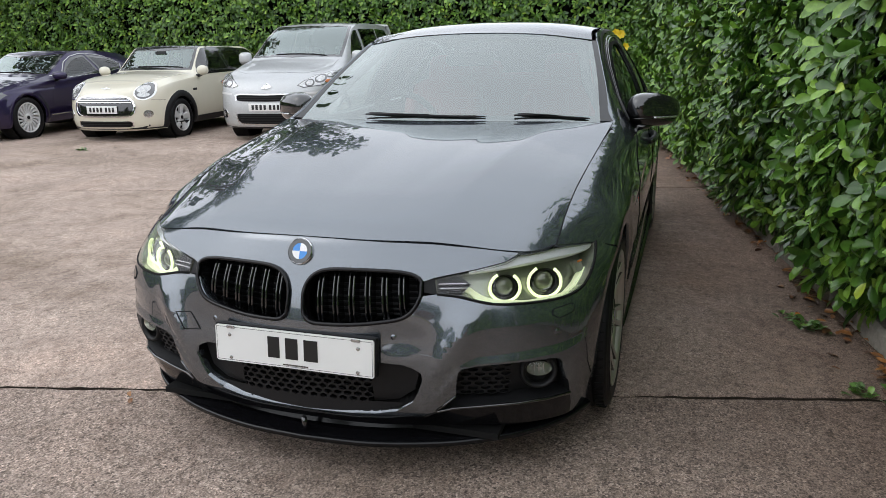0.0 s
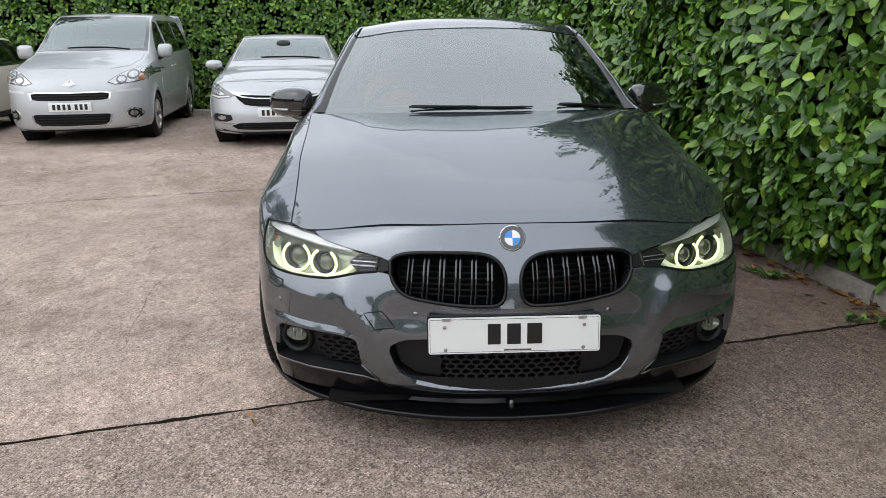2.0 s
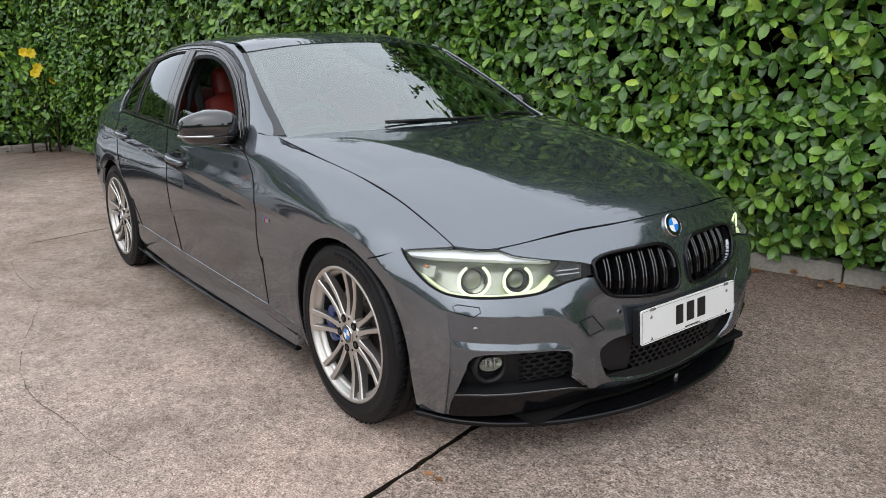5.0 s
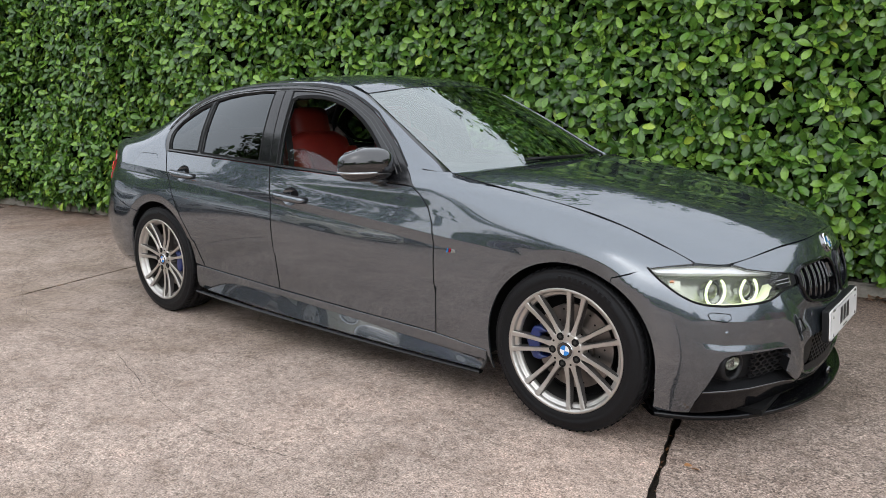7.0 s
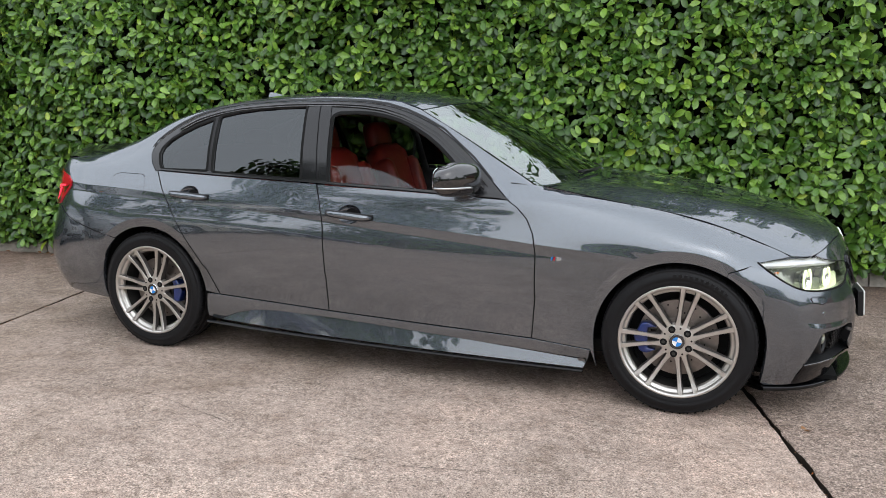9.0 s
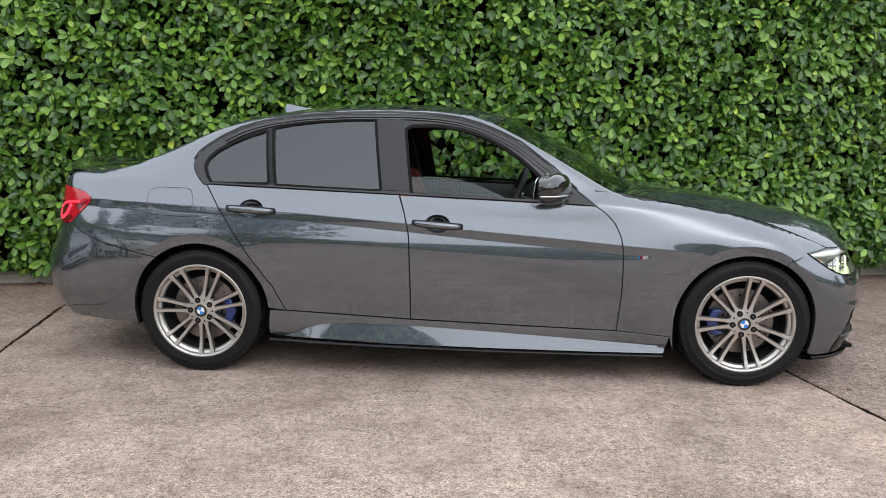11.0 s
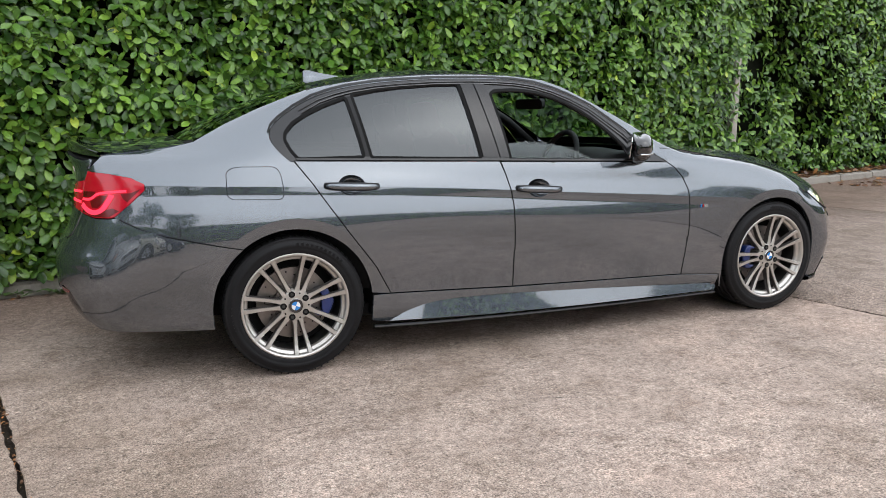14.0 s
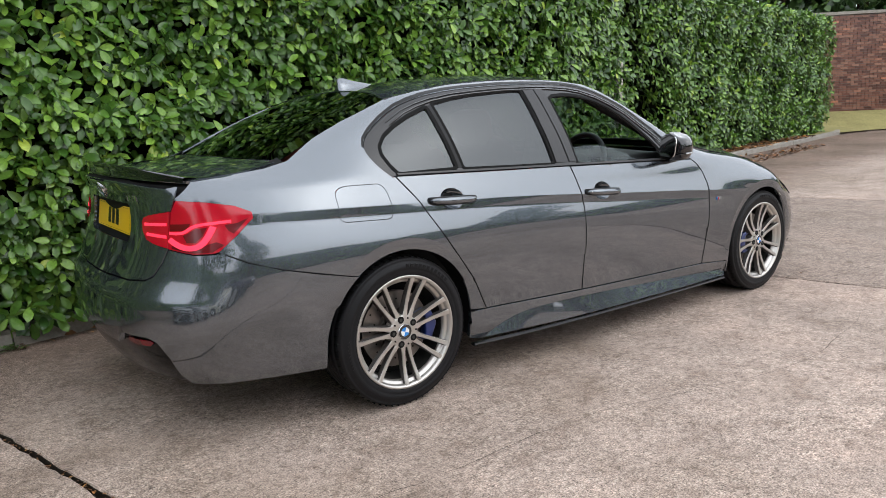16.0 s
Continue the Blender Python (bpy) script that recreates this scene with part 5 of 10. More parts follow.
def arch(cx, r, a0, a1, n=30):
    """The wheel opening: round above the hub, upright below it."""
    out = []
    for k in range(n + 1):
        a = radians(a0 + (a1 - a0) * k / n)
        x, z = r * math.cos(a), r * math.sin(a)
        if z < 0:
            x = math.copysign(math.sqrt(max(r * r - 0.35 * z * z, 0)), x)
        out.append((cx + x, 0.322 + z))
    return out


def cut_corners(poly, times=2, closed=True):
    """The outline with its corners rounded off."""
    p = [np.array(q, float) for q in poly]
    for _ in range(times):
        out = []
        for i in range(len(p) if closed else len(p) - 1):
            a, b = p[i], p[(i + 1) % len(p)]
            out += [a * 0.75 + b * 0.25, a * 0.25 + b * 0.75]
        p = out if closed else [p[0]] + out[1:-1] + [p[-1]]
    return [tuple(q) for q in p]


RF, RR = 0.356, 0.366
DOOR_FRONT = [(-0.762, 0.909), (-0.72, 0.882), (-0.672, 0.832), (-0.64, 0.765), (-0.626, 0.68), (-0.625, 0.46), (-0.640, 0.277)]
PILLAR_B = [(-1.758, 0.953), (-1.735, 0.88), (-1.715, 0.80), (-1.706, 0.741), (-1.699, 0.55), (-1.696, 0.311)]
DOOR_REAR = [(-2.775, 0.989), (-2.715, 0.903), (-2.622, 0.761), (-2.55, 0.655), (-2.493, 0.576), (-2.422, 0.478), (-2.352, 0.343)]
RAIL = [(-0.762, 0.914), (-0.855, 0.985), (-0.965, 1.088), (-1.139, 1.218), (-1.25, 1.273), (-1.352, 1.313), (-1.46, 1.342), (-1.569, 1.357), (-1.70, 1.365), (-1.848, 1.367), (-2.03, 1.365), (-2.216, 1.356), (-2.34, 1.346), (-2.469, 1.328), (-2.56, 1.307), (-2.645, 1.280), (-2.74, 1.232), (-2.815, 1.182), (-2.855, 1.146), (-2.872, 1.11), (-2.862, 1.07), (-2.83, 1.025), (-2.79, 0.988)]
LAMP_R = [(-3.548, 0.779), (-3.477, 0.835), (-3.417, 0.892), (-3.425, 0.912), (-3.466, 0.938), (-3.56, 0.957), (-3.641, 0.966)]
FLAP = cut_corners([(-2.838, 0.826), (-2.838, 0.88), (-2.848, 0.967), (-2.92, 0.969), (-3.076, 0.974), (-3.080, 0.90), (-3.081, 0.836), (-3.0, 0.834), (-2.90, 0.828)], 3)
SHUT_R = [(-3.035, 0.614), (-3.191, 0.652), (-3.348, 0.691), (-3.459, 0.728), (-3.548, 0.773)]

# flanks
def bowl_at(x0, x1, z0, z1):
    """The hollow behind a door handle."""
    return [((x0 + x1) / 2 + 0.064 * math.cos(a), (z0 + z1) / 2 + 0.004 + 0.046 * math.sin(a)) for a in np.linspace(0, 2 * math.pi, 28, endpoint=False)]


HANDLES = ((-2.645, -2.405, 0.876, 0.863), (-1.68, -1.44, 0.818, 0.801))
hood_side = [(0.434, 0.724, 0.706), (0.3, 0.727, 0.762), (0.15, 0.735, 0.818), (0, 0.747, 0.86), (-0.35, 0.765, 0.922), (-0.62, 0.78, 0.972)]
hood_line = [(-0.655, 0.9785)] + [(x, z + 0.003) for x, _, z in spline(hood_side, 40)[::-1]]
pair("front_wing", "side", inset(arch(0, RF, 59, 205)[:] + [(-0.372, 0.252)] + DOOR_FRONT[::-1] + [(-0.772, 0.985)] + hood_line + [(0.425, 0.703), (0.37, 0.697), (0.314, 0.689), (0.19, 0.648)], 0.002), thick=0.014, step=0.014, edges_at=FLANK_EDGES)
pair("front_door", "side", inset([(-0.762, 0.914), (-1.26, 0.9345), (-1.757, 0.953)] + PILLAR_B[1:] + [(-1.2, 0.294)] + DOOR_FRONT[::-1][:-1], 0.0032), [bowl_at(*HANDLES[1])], thick=0.014, step=0.014, edges_at=FLANK_EDGES)
pair("rear_door", "side", inset([(-1.761, 0.955), (-2.3, 0.974), (-2.775, 0.991)] + DOOR_REAR[1:] + [(-2.0, 0.326)] + PILLAR_B[::-1][:-1], 0.0032), [bowl_at(*HANDLES[0])], thick=0.014, step=0.014, edges_at=FLANK_EDGES)
top_edge = [(-3.584, 1.034), (-3.45, 1.045), (-3.30, 1.063), (-3.20, 1.085), (-3.05, 1.163), (-2.9, 1.229), (-2.75, 1.286), (-2.66, 1.3165), (-2.5, 1.346), (-2.3, 1.3735), (-2.05, 1.387), (-1.8, 1.390), (-1.6, 1.381), (-1.4, 1.359), (-1.285, 1.321), (-1.14, 1.247), (-0.98, 1.158), (-0.80, 1.053), (-0.665, 0.977), (-0.767, 0.987)]
quarter = pair("side_frame", "side", inset(cut_corners(RAIL, 2, False) + DOOR_REAR[0:] + arch(-2.81, RR, 5, 127) + SHUT_R + LAMP_R + [(-3.648, 0.972)] + top_edge, 0.0015), thick=0.014, step=0.015, edges_at=FLANK_EDGES,
               holes=[inset(FLAP, -0.003)])
pair("fuel_flap", "side", FLAP, both=False, step=0.014, edges_at=FLANK_EDGES)
pair("side_skirt", "side", [(-0.372, 0.248), (-0.642, 0.2725), (-1.2, 0.289), (-1.695, 0.306), (-2.0, 0.321), (-2.352, 0.3385), (-2.437, 0.34), (-2.443, 0.27), (-2.443, 0.215), (-2.40, 0.203), (-1.8, 0.177), (-1.3, 0.168), (-0.8, 0.164), (-0.40, 0.164), (-0.383, 0.2)], thick=0.03, step=0.011, edges_at=[(x, skirt_ledge(x) + d) for x in np.arange(-2.40, -0.42, 0.007) for d in (0.0005, -0.0026, -0.0052)])

# nose
LAMP_TOP = [(0.779, 0.6995), (0.726, 0.684), (0.613, 0.667), (0.54, 0.657), (0.487, 0.649)]
LAMP_LOW = [(0.49, 0.604), (0.555, 0.597), (0.61, 0.584), (0.66, 0.573), (0.73, 0.571), (0.80, 0.570), (0.86, 0.571), (0.925, 0.577), (0.97, 0.589), (1.012, 0.609), (1.06, 0.640), (1.10, 0.670), (1.122, 0.691)]
KIDNEY = [(0.449, 0.639), (0.438, 0.652), (0.419, 0.661), (0.39, 0.667), (0.347, 0.671), (0.201, 0.673), (0.115, 0.669), (0.075, 0.659), (0.045, 0.639), (0.026, 0.606), (0.024, 0.564), (0.028, 0.534), (0.038, 0.517), (0.06, 0.507), (0.113, 0.505), (0.2, 0.508), (0.3, 0.518), (0.371, 0.53), (0.4, 0.544), (0.425, 0.569), (0.443, 0.599)]
KIDNEY = [tuple(p) for p in spline(KIDNEY, 64)]
nose_arch = [(turn_f(x, FLANK.on(*aim("side", x, max(z, 0.17)))[0].y), z) for x, z in arch(0, RF + 0.002, 59, -27, 20)]
shut_top = [(0.0, 0.7505), (0.12, 0.7495), (0.26, 0.7465), (0.40, 0.7410), (0.50, 0.7350), (0.62, 0.7225), (0.70, 0.7125), (0.765, 0.7035)]
under = [(0.945, 0.166), (0.933, 0.213), (0.912, 0.258), (0.89, 0.31), (0.873, 0.35), (0.867, 0.374), (0.85, 0.392), (0.82, 0.399), (0.70, 0.400), (0.60, 0.394), (0.552, 0.388), (0.539, 0.378), (0.535, 0.345), (0.535, 0.297), (0.50, 0.268), (0.468, 0.243), (0.42, 0.209), (0.35, 0.196), (0.21, 0.182), (0.1, 0.1775)]
half = LAMP_TOP + KIDNEY + LAMP_LOW + [(1.19, 0.664), (1.259, 0.645)] + nose_arch + under
half = shut_top + half
ring = [(a, z) for a, z in half] + [(0.0, 0.176)] + [(-a, z) for a, z in half[::-1] if a > 0]
INTAKE = [(0.30, 0.402), (0.37, 0.397), (0.40, 0.388), (0.428, 0.372), (0.432, 0.352), (0.42, 0.315), (0.40, 0.275), (0.35, 0.236), (0.27, 0.220), (0.15, 0.212)]
intake_ring = INTAKE + [(0.0, 0.209)] + [(-a, z) for a, z in INTAKE[::-1]] + [(0.0, 0.404)]
link("front_bumper", sheet_mesh("front_bumper", ROUND, "nose", ring, [intake_ring], stretch=0.85, step=0.017, thick=0.03, edges_at=NOSE_EDGES)[0], PAINT, saloon)
hood = part("bonnet", grid_panel("bonnet", HOOD, lift=0.0015, thick=0.03), PAINT, saloon, smooth=True)
for side in (-1, 1):
    part("bonnet_joint", tube([(x, side * (y + 0.002), z + 0.0012) for x, y, z in spline(hood_side, 40)], 0.0018, 6), VOID, hood)
part("roof_panel", grid_panel("roof", ROOF), PAINT, saloon, smooth=True)
lid = part("boot_lid", grid_panel("deck", DECK), PAINT, saloon, smooth=True)
screen = part("windscreen", grid_panel("windscreen", SCREEN, thick=0.0), CLEAR, saloon, smooth=True)
screen.visible_shadow = False
edge_band = lambda q, s: q < 0.07 or q > 0.955 or s > 0.955
part("windscreen_border", grid_panel("border", SCREEN, thick=0, lift=-0.003, cells=edge_band), VOID, screen, "black printed edge of the windscreen", smooth=True)
rear_glass = part("rear_window", grid_panel("rear_window", REAR, thick=0.0), TINTED, saloon, smooth=True)
part("rear_window_border", grid_panel("border", REAR, thick=0, lift=-0.003, cells=lambda q, s: q < 0.05 or q > 0.95 or s > 0.95), VOID, rear_glass, smooth=True)

# the seal between windscreen and pillar
for side in (-1, 1):
    bm = bmesh.new()
    seal_rows = []
    for k in range(1, 26):
        p = SCREEN[int(k * 39 / 25), -1]
        z = float(np.interp(-p[0], [0.665, 0.80, 0.98, 1.14, 1.285], [0.977, 1.053, 1.158, 1.247, 1.321]))
        q, n = FLANK.on(*aim("side", p[0], z - 0.006))
        q = q - n * 0.003
        seal_rows.append([bm.verts.new((a[0], side * a[1], a[2])) for a in ((p[0], p[1] - 0.02, p[2] - 0.004), (p[0], p[1] + 0.002, p[2] - 0.002), ((p[0] + q.x) / 2, (p[1] + q.y) / 2, (p[2] + q.z) / 2 + 0.001), tuple(q))])
    for a, b in zip(seal_rows, seal_rows[1:]):
        for j in range(3):
            bm.faces.new((a[j], a[j + 1], b[j + 1], b[j]))
    part("pillar_seal", bm, FRAME_BLACK, saloon, smooth=True)

# tail
LAMP_OUT = [(0.701, 0.789), (0.811, 0.770), (0.885, 0.771), (0.91, 0.777), (0.978, 0.835), (1.037, 0.890), (1.032, 0.912), (0.968, 0.938), (0.856, 0.957), (0.737, 0.967), (0.718, 0.93), (0.705, 0.86)]
LAMP_IN = [(0.70, 0.925), (0.64, 0.918), (0.574, 0.908), (0.535, 0.897), (0.522, 0.88), (0.53, 0.845), (0.567, 0.816), (0.62, 0.803), (0.694, 0.791), (0.70, 0.86)]
lid_half = [(0.0, 1.03), (0.25, 1.027), (0.5, 1.02), (0.68, 1.012), (0.735, 1.02), (0.725, 0.972), (0.703, 0.928)] + LAMP_IN[1:-1] + [(0.69, 0.785), (0.665, 0.735), (0.625, 0.688), (0.58, 0.670), (0.45, 0.658), (0.2, 0.652)]
lid_ring = lid_half + [(0.0, 0.651)] + [(-a, z) for a, z in lid_half[::-1] if a > 0]
PLATE_WELL = [(0.375, 0.93), (0.38, 0.86), (0.37, 0.80), (0.35, 0.787), (0.0, 0.785), (-0.35, 0.787), (-0.37, 0.80), (-0.38, 0.86), (-0.375, 0.93), (-0.36, 0.94), (0.0, 0.945), (0.36, 0.94)]
link("boot_face", sheet_mesh("boot_face", ROUND, "tail", inset(lid_ring, 0.001), [PLATE_WELL], stretch=0.85, step=0.025)[0], PAINT, lid)
link("plate_well", sheet_mesh("plate_well", ROUND, "tail", PLATE_WELL, stretch=0.85, step=0.03, lift=-0.045, thick=0)[0], PAINT, lid)
part("plate_well_edge", wall_round(PLATE_WELL, ROUND, "tail", 0.0, -0.046, stretch=0.85), PAINT, lid)
tail_arch = [(turn_r(x, FLANK.on(*aim("side", x, max(z, 0.24)))[0].y), z) for x, z in arch(-2.81, RR, 127, 192, 18)]
bump_half = [(0.0, 0.646), (0.2, 0.647), (0.45, 0.653), (0.585, 0.665), (0.632, 0.684), (0.672, 0.732), (0.70, 0.784), (0.811, 0.765), (0.89, 0.766), (0.923, 0.772), (1.042, 0.720), (1.133, 0.688), (1.302, 0.648), (1.476, 0.611)] + tail_arch + [(1.28, 0.246), (1.0, 0.253), (0.74, 0.257), (0.712, 0.30), (0.69, 0.38), (0.65, 0.44), (0.60, 0.458), (0.45, 0.455), (0.40, 0.44), (0.37, 0.40), (0.2, 0.40)]
bump_ring = bump_half + [(0.0, 0.40)] + [(-a, z) for a, z in bump_half[::-1] if a > 0]
rear_bumper = link("rear_bumper", sheet_mesh("rear_bumper", ROUND, "tail", bump_ring, stretch=0.85, step=0.025, thick=0.03)[0], PAINT, saloon)
diff_half = [(0.0, 0.396), (0.2, 0.396), (0.36, 0.396), (0.40, 0.43), (0.45, 0.448), (0.60, 0.45), (0.642, 0.435), (0.68, 0.375), (0.70, 0.30), (0.705, 0.255), (0.4, 0.252)]
diff_ring = diff_half + [(0.0, 0.252)] + [(-a, z) for a, z in diff_half[::-1] if a > 0]
diffuser = link("diffuser", sheet_mesh("diffuser", ROUND, "tail", diff_ring, stretch=0.85, step=0.03, lift=-0.022, thick=0.03)[0], LIP_BLACK, saloon, "gloss black rear diffuser")
for side in (-1, 1):
    link("reflector", sheet_mesh("reflector", ROUND, "tail", [(side * a, z) for a, z in [(0.46, 0.435), (0.60, 0.437), (0.615, 0.428), (0.60, 0.416), (0.46, 0.414)]], stretch=0.85, step=0.012, lift=-0.012, thick=0.008)[0], RED_DARK, diffuser, "red strip reflector")
    pipe = lathe([(0.030, -0.10), (0.034, -0.10), (0.038, 0.04), (0.036, 0.045), (0.032, 0.04), (0.030, -0.10)], 28, "X")
    part("tailpipe", moved(pipe, pose(-3.70, side * 0.45, 0.335, 0, 0, 180)), CHROME, diffuser, "polished round exhaust tip", smooth=True)

for side in (-1, 1):
    for seam in (DOOR_FRONT, PILLAR_B, DOOR_REAR):
        path = [(u + (v - u) * k / 4) for u, v in zip(np.array(seam), np.array(seam)[1:]) for k in range(4)] + [np.array(seam[-1])]
        part("panel_joint", tube(flipped(on_skin(FLANK, "side", path, 0.0004), side), 0.0024, 6), VOID, saloon)
    part("panel_joint", tube(flipped(on_skin(FLANK, "side", SHUT_R[:-1] + [(-3.50, 0.7495), (-3.53, 0.765)], 0.0012), side), 0.0026, 6), VOID, saloon)

# side windows: black frame, glass, the driver's window wound half down
belt = [(-2.775, 0.992), (-2.3, 0.976), (-1.757, 0.956), (-1.26, 0.937), (-0.80, 0.918)]
W_QUARTER = [(-2.749, 1.006), (-2.775, 1.04), (-2.795, 1.085), (-2.79, 1.115), (-2.751, 1.157), (-2.68, 1.198), (-2.60, 1.234), (-2.495, 1.270), (-2.452, 1.006)]
W_REAR = [(-2.452, 1.286), (-2.34, 1.307), (-2.218, 1.322), (-2.06, 1.332), (-1.913, 1.335), (-1.862, 0.980), (-2.1, 0.988), (-2.405, 1.001)]
W_FRONT = [(-1.735, 1.285), (-1.71, 1.298), (-1.611, 1.302), (-1.53, 1.297), (-1.455, 1.284), (-1.375, 1.262), (-1.303, 1.233), (-1.22, 1.188), (-1.154, 1.143), (-1.09, 1.09), (-1.039, 1.042), (-1.00, 1.00), (-0.985, 0.95), (-0.99, 0.941), (-1.35, 0.953), (-1.69, 0.967)]
W_QUARTER, W_REAR, W_FRONT = (cut_corners(resample(w, 0.022), 2) for w in (W_QUARTER, W_REAR, W_FRONT))
for seal in (W_QUARTER, W_REAR, W_FRONT):
    pair("window_seal", "side", inset(seal, -0.014), [seal], VOID, lift=-0.0015, thick=0.01, step=0.02)
frame_out = inset(cut_corners(RAIL, 2, False) + belt[0:], 0.002)
frames = pair("window_frame", "side", frame_out, [W_QUARTER, W_REAR, W_FRONT], FRAME_BLACK, label="gloss black window surround", lift=-0.004, thick=0.012, step=0.025)
for side in (-1, 1):
    for down, fat in ((0.016, 0.0026), (0.027, 0.0036)):
        rib = [(x + (-1.85 - x) * down * 1.4, z - down) for x, z in RAIL[1:-6]]
        part("frame_rib", tube(flipped(on_skin(FLANK, "side", rib, -0.001), side), fat, 6), GLOSS, frames[0 if side < 0 else -1], smooth=True)
pair("pillar_cover", "side", [(-1.845, 0.978), (-1.896, 1.334), (-1.829, 1.337), (-1.795, 1.15), (-1.762, 0.975)], (), PILLAR_BLACK, label="gloss black pillar cover", lift=0.002, thick=0.005, step=0.02)
pair("pillar_cover", "side", [(-1.754, 0.975), (-1.787, 1.15), (-1.821, 1.337), (-1.764, 1.336), (-1.752, 1.285), (-1.706, 0.972)], (), PILLAR_BLACK, label="gloss black pillar cover", lift=0.002, thick=0.005, step=0.02)
pair("quarter_glass", "side", inset(W_QUARTER, -0.004), (), TINTED, lift=-0.010, thick=0, label="dark privacy quarter glass")
pair("rear_door_glass", "side", inset(W_REAR, -0.004), (), TINTED, lift=-0.010, thick=0, label="dark privacy glass of the rear door")
drop = [(-1.70, 1.045), (-1.60, 1.05), (-1.49, 1.043), (-1.40, 1.024), (-1.30, 0.988), (-1.22, 0.95), (-1.20, 0.93), (-1.45, 0.93), (-1.69, 0.945)]
link("driver_window", sheet_mesh("driver_window", FLANK, "side", drop, lift=-0.012, thick=0.004)[0], SIDE_GLASS, saloon, "driver's window wound half way down")
far = sheet_mesh("passenger_window", FLANK, "side", inset(W_FRONT, -0.004), lift=-0.012, thick=0.0, mirror=True)[1]
link("passenger_window", far, SIDE_GLASS, saloon)
pair("belt_strip", "side", [(-0.80, 0.919), (-1.26, 0.938), (-1.757, 0.957), (-2.3, 0.977), (-2.76, 0.994), (-2.765, 1.001), (-2.3, 0.985), (-1.757, 0.966), (-1.26, 0.947), (-0.82, 0.93)], (), FRAME_BLACK, label="black strip along the window sills", lift=0.004, thick=0.01, step=0.02)
pair("roof_gutter", "side", [(x, z + 0.002) for x, z in RAIL[1:-3]] + [(x - 0.004 * (i > 10), z + 0.0125) for i, (x, z) in list(enumerate(RAIL))[1:-3]][::-1], (), SATIN, lift=0.001, thick=0.006, step=0.02)
pair("window_bar", "side", [(-2.4525, 1.003), (-2.494, 1.272), (-2.478, 1.282), (-2.455, 1.286), (-2.43, 1.15), (-2.407, 1.0)], (), SATIN, lift=-0.002, thick=0.01, step=0.02)

# inner shell: near-black sheet for shade behind gaps, wheel openings and windows left free
bm = bmesh.new()
g = SKIN.copy()
dn = np.cross(np.gradient(g, axis=0), np.gradient(g, axis=1))
dn /= np.maximum(np.linalg.norm(dn, axis=2, keepdims=True), 1e-9)
dn *= np.where((dn * (g - np.array((-1.5, 0, 0.6)))).sum(2, keepdims=True) > 0, 1, -1)
g = g - dn * 0.026
for sign in (1, -1):
    v = [[bm.verts.new((p[0], sign * p[1], p[2])) for p in line] for line in g]
    for i in range(g.shape[0] - 1):
        for j in range(g.shape[1] - 1):
            c = g[i:i + 2, j:j + 2].reshape(-1, 3).mean(0)
            wheel = min(math.hypot(c[0], c[2] - 0.322), math.hypot(c[0] + 2.81, c[2] - 0.322)) < 0.39 and c[1] > 0.5
            low_arch = c[2] < 0.33 and min(abs(c[0]), abs(c[0] + 2.81)) < 0.39 and c[1] > 0.5
            window = j > 7 * 20 - 12 and -3.2 < c[0] < -0.55
            lamp = c[0] > 0.25 and 0.54 < c[2] < 0.73 and c[1] > 0.36
            lamp = lamp or (c[0] > 0.5 and c[2] < 0.72)
            over = c[0] > -0.6 and j > 7 * 20 + 8
            flute = -2.45 < c[0] < -0.36 and c[2] < skirt_ledge(c[0]) + 0.012
            if not (wheel or low_arch or window or lamp or over or flute):
                bm.faces.new((v[i][j], v[i + 1][j], v[i + 1][j + 1], v[i][j + 1]))
bmesh.ops.delete(bm, geom=[k for k in bm.verts if not k.link_faces], context="VERTS")
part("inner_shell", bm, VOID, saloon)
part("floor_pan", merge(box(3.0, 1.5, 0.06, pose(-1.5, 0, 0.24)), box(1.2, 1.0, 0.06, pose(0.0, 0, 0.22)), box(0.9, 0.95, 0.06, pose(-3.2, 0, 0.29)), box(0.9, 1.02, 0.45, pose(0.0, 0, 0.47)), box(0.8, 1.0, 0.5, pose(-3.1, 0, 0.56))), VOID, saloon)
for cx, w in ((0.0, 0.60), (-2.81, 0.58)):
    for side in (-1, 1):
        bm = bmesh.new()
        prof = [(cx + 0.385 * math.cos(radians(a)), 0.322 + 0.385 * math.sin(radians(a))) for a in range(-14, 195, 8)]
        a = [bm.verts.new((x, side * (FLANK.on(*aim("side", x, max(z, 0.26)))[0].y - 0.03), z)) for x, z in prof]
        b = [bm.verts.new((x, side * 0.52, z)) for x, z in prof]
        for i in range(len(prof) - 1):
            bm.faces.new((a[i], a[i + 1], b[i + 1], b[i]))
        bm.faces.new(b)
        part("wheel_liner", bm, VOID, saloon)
# ---- the saloon's fittings ----
TURN_Y = Matrix.Rotation(radians(90), 4, "X")


def face_out(p, n, up=(0, 0, 1)):
    """A pose at p whose z looks along n and whose y is up."""
    z = Vector(n).normalized()
    x = Vector(up).cross(z).normalized()
    y = z.cross(x)
    return Matrix.Translation(p) @ Matrix((x, y, z)).transposed().to_4x4()


def quarter_disc(r, a0, a1, z, n=10):
    bm = bmesh.new()
    c = bm.verts.new((0, 0, z))
    v = [bm.verts.new((r * math.cos(a0 + (a1 - a0) * k / n), r * math.sin(a0 + (a1 - a0) * k / n), z)) for k in range(n + 1)]
    for i in range(n):
        bm.faces.new((c, v[i], v[i + 1]))
    return bm


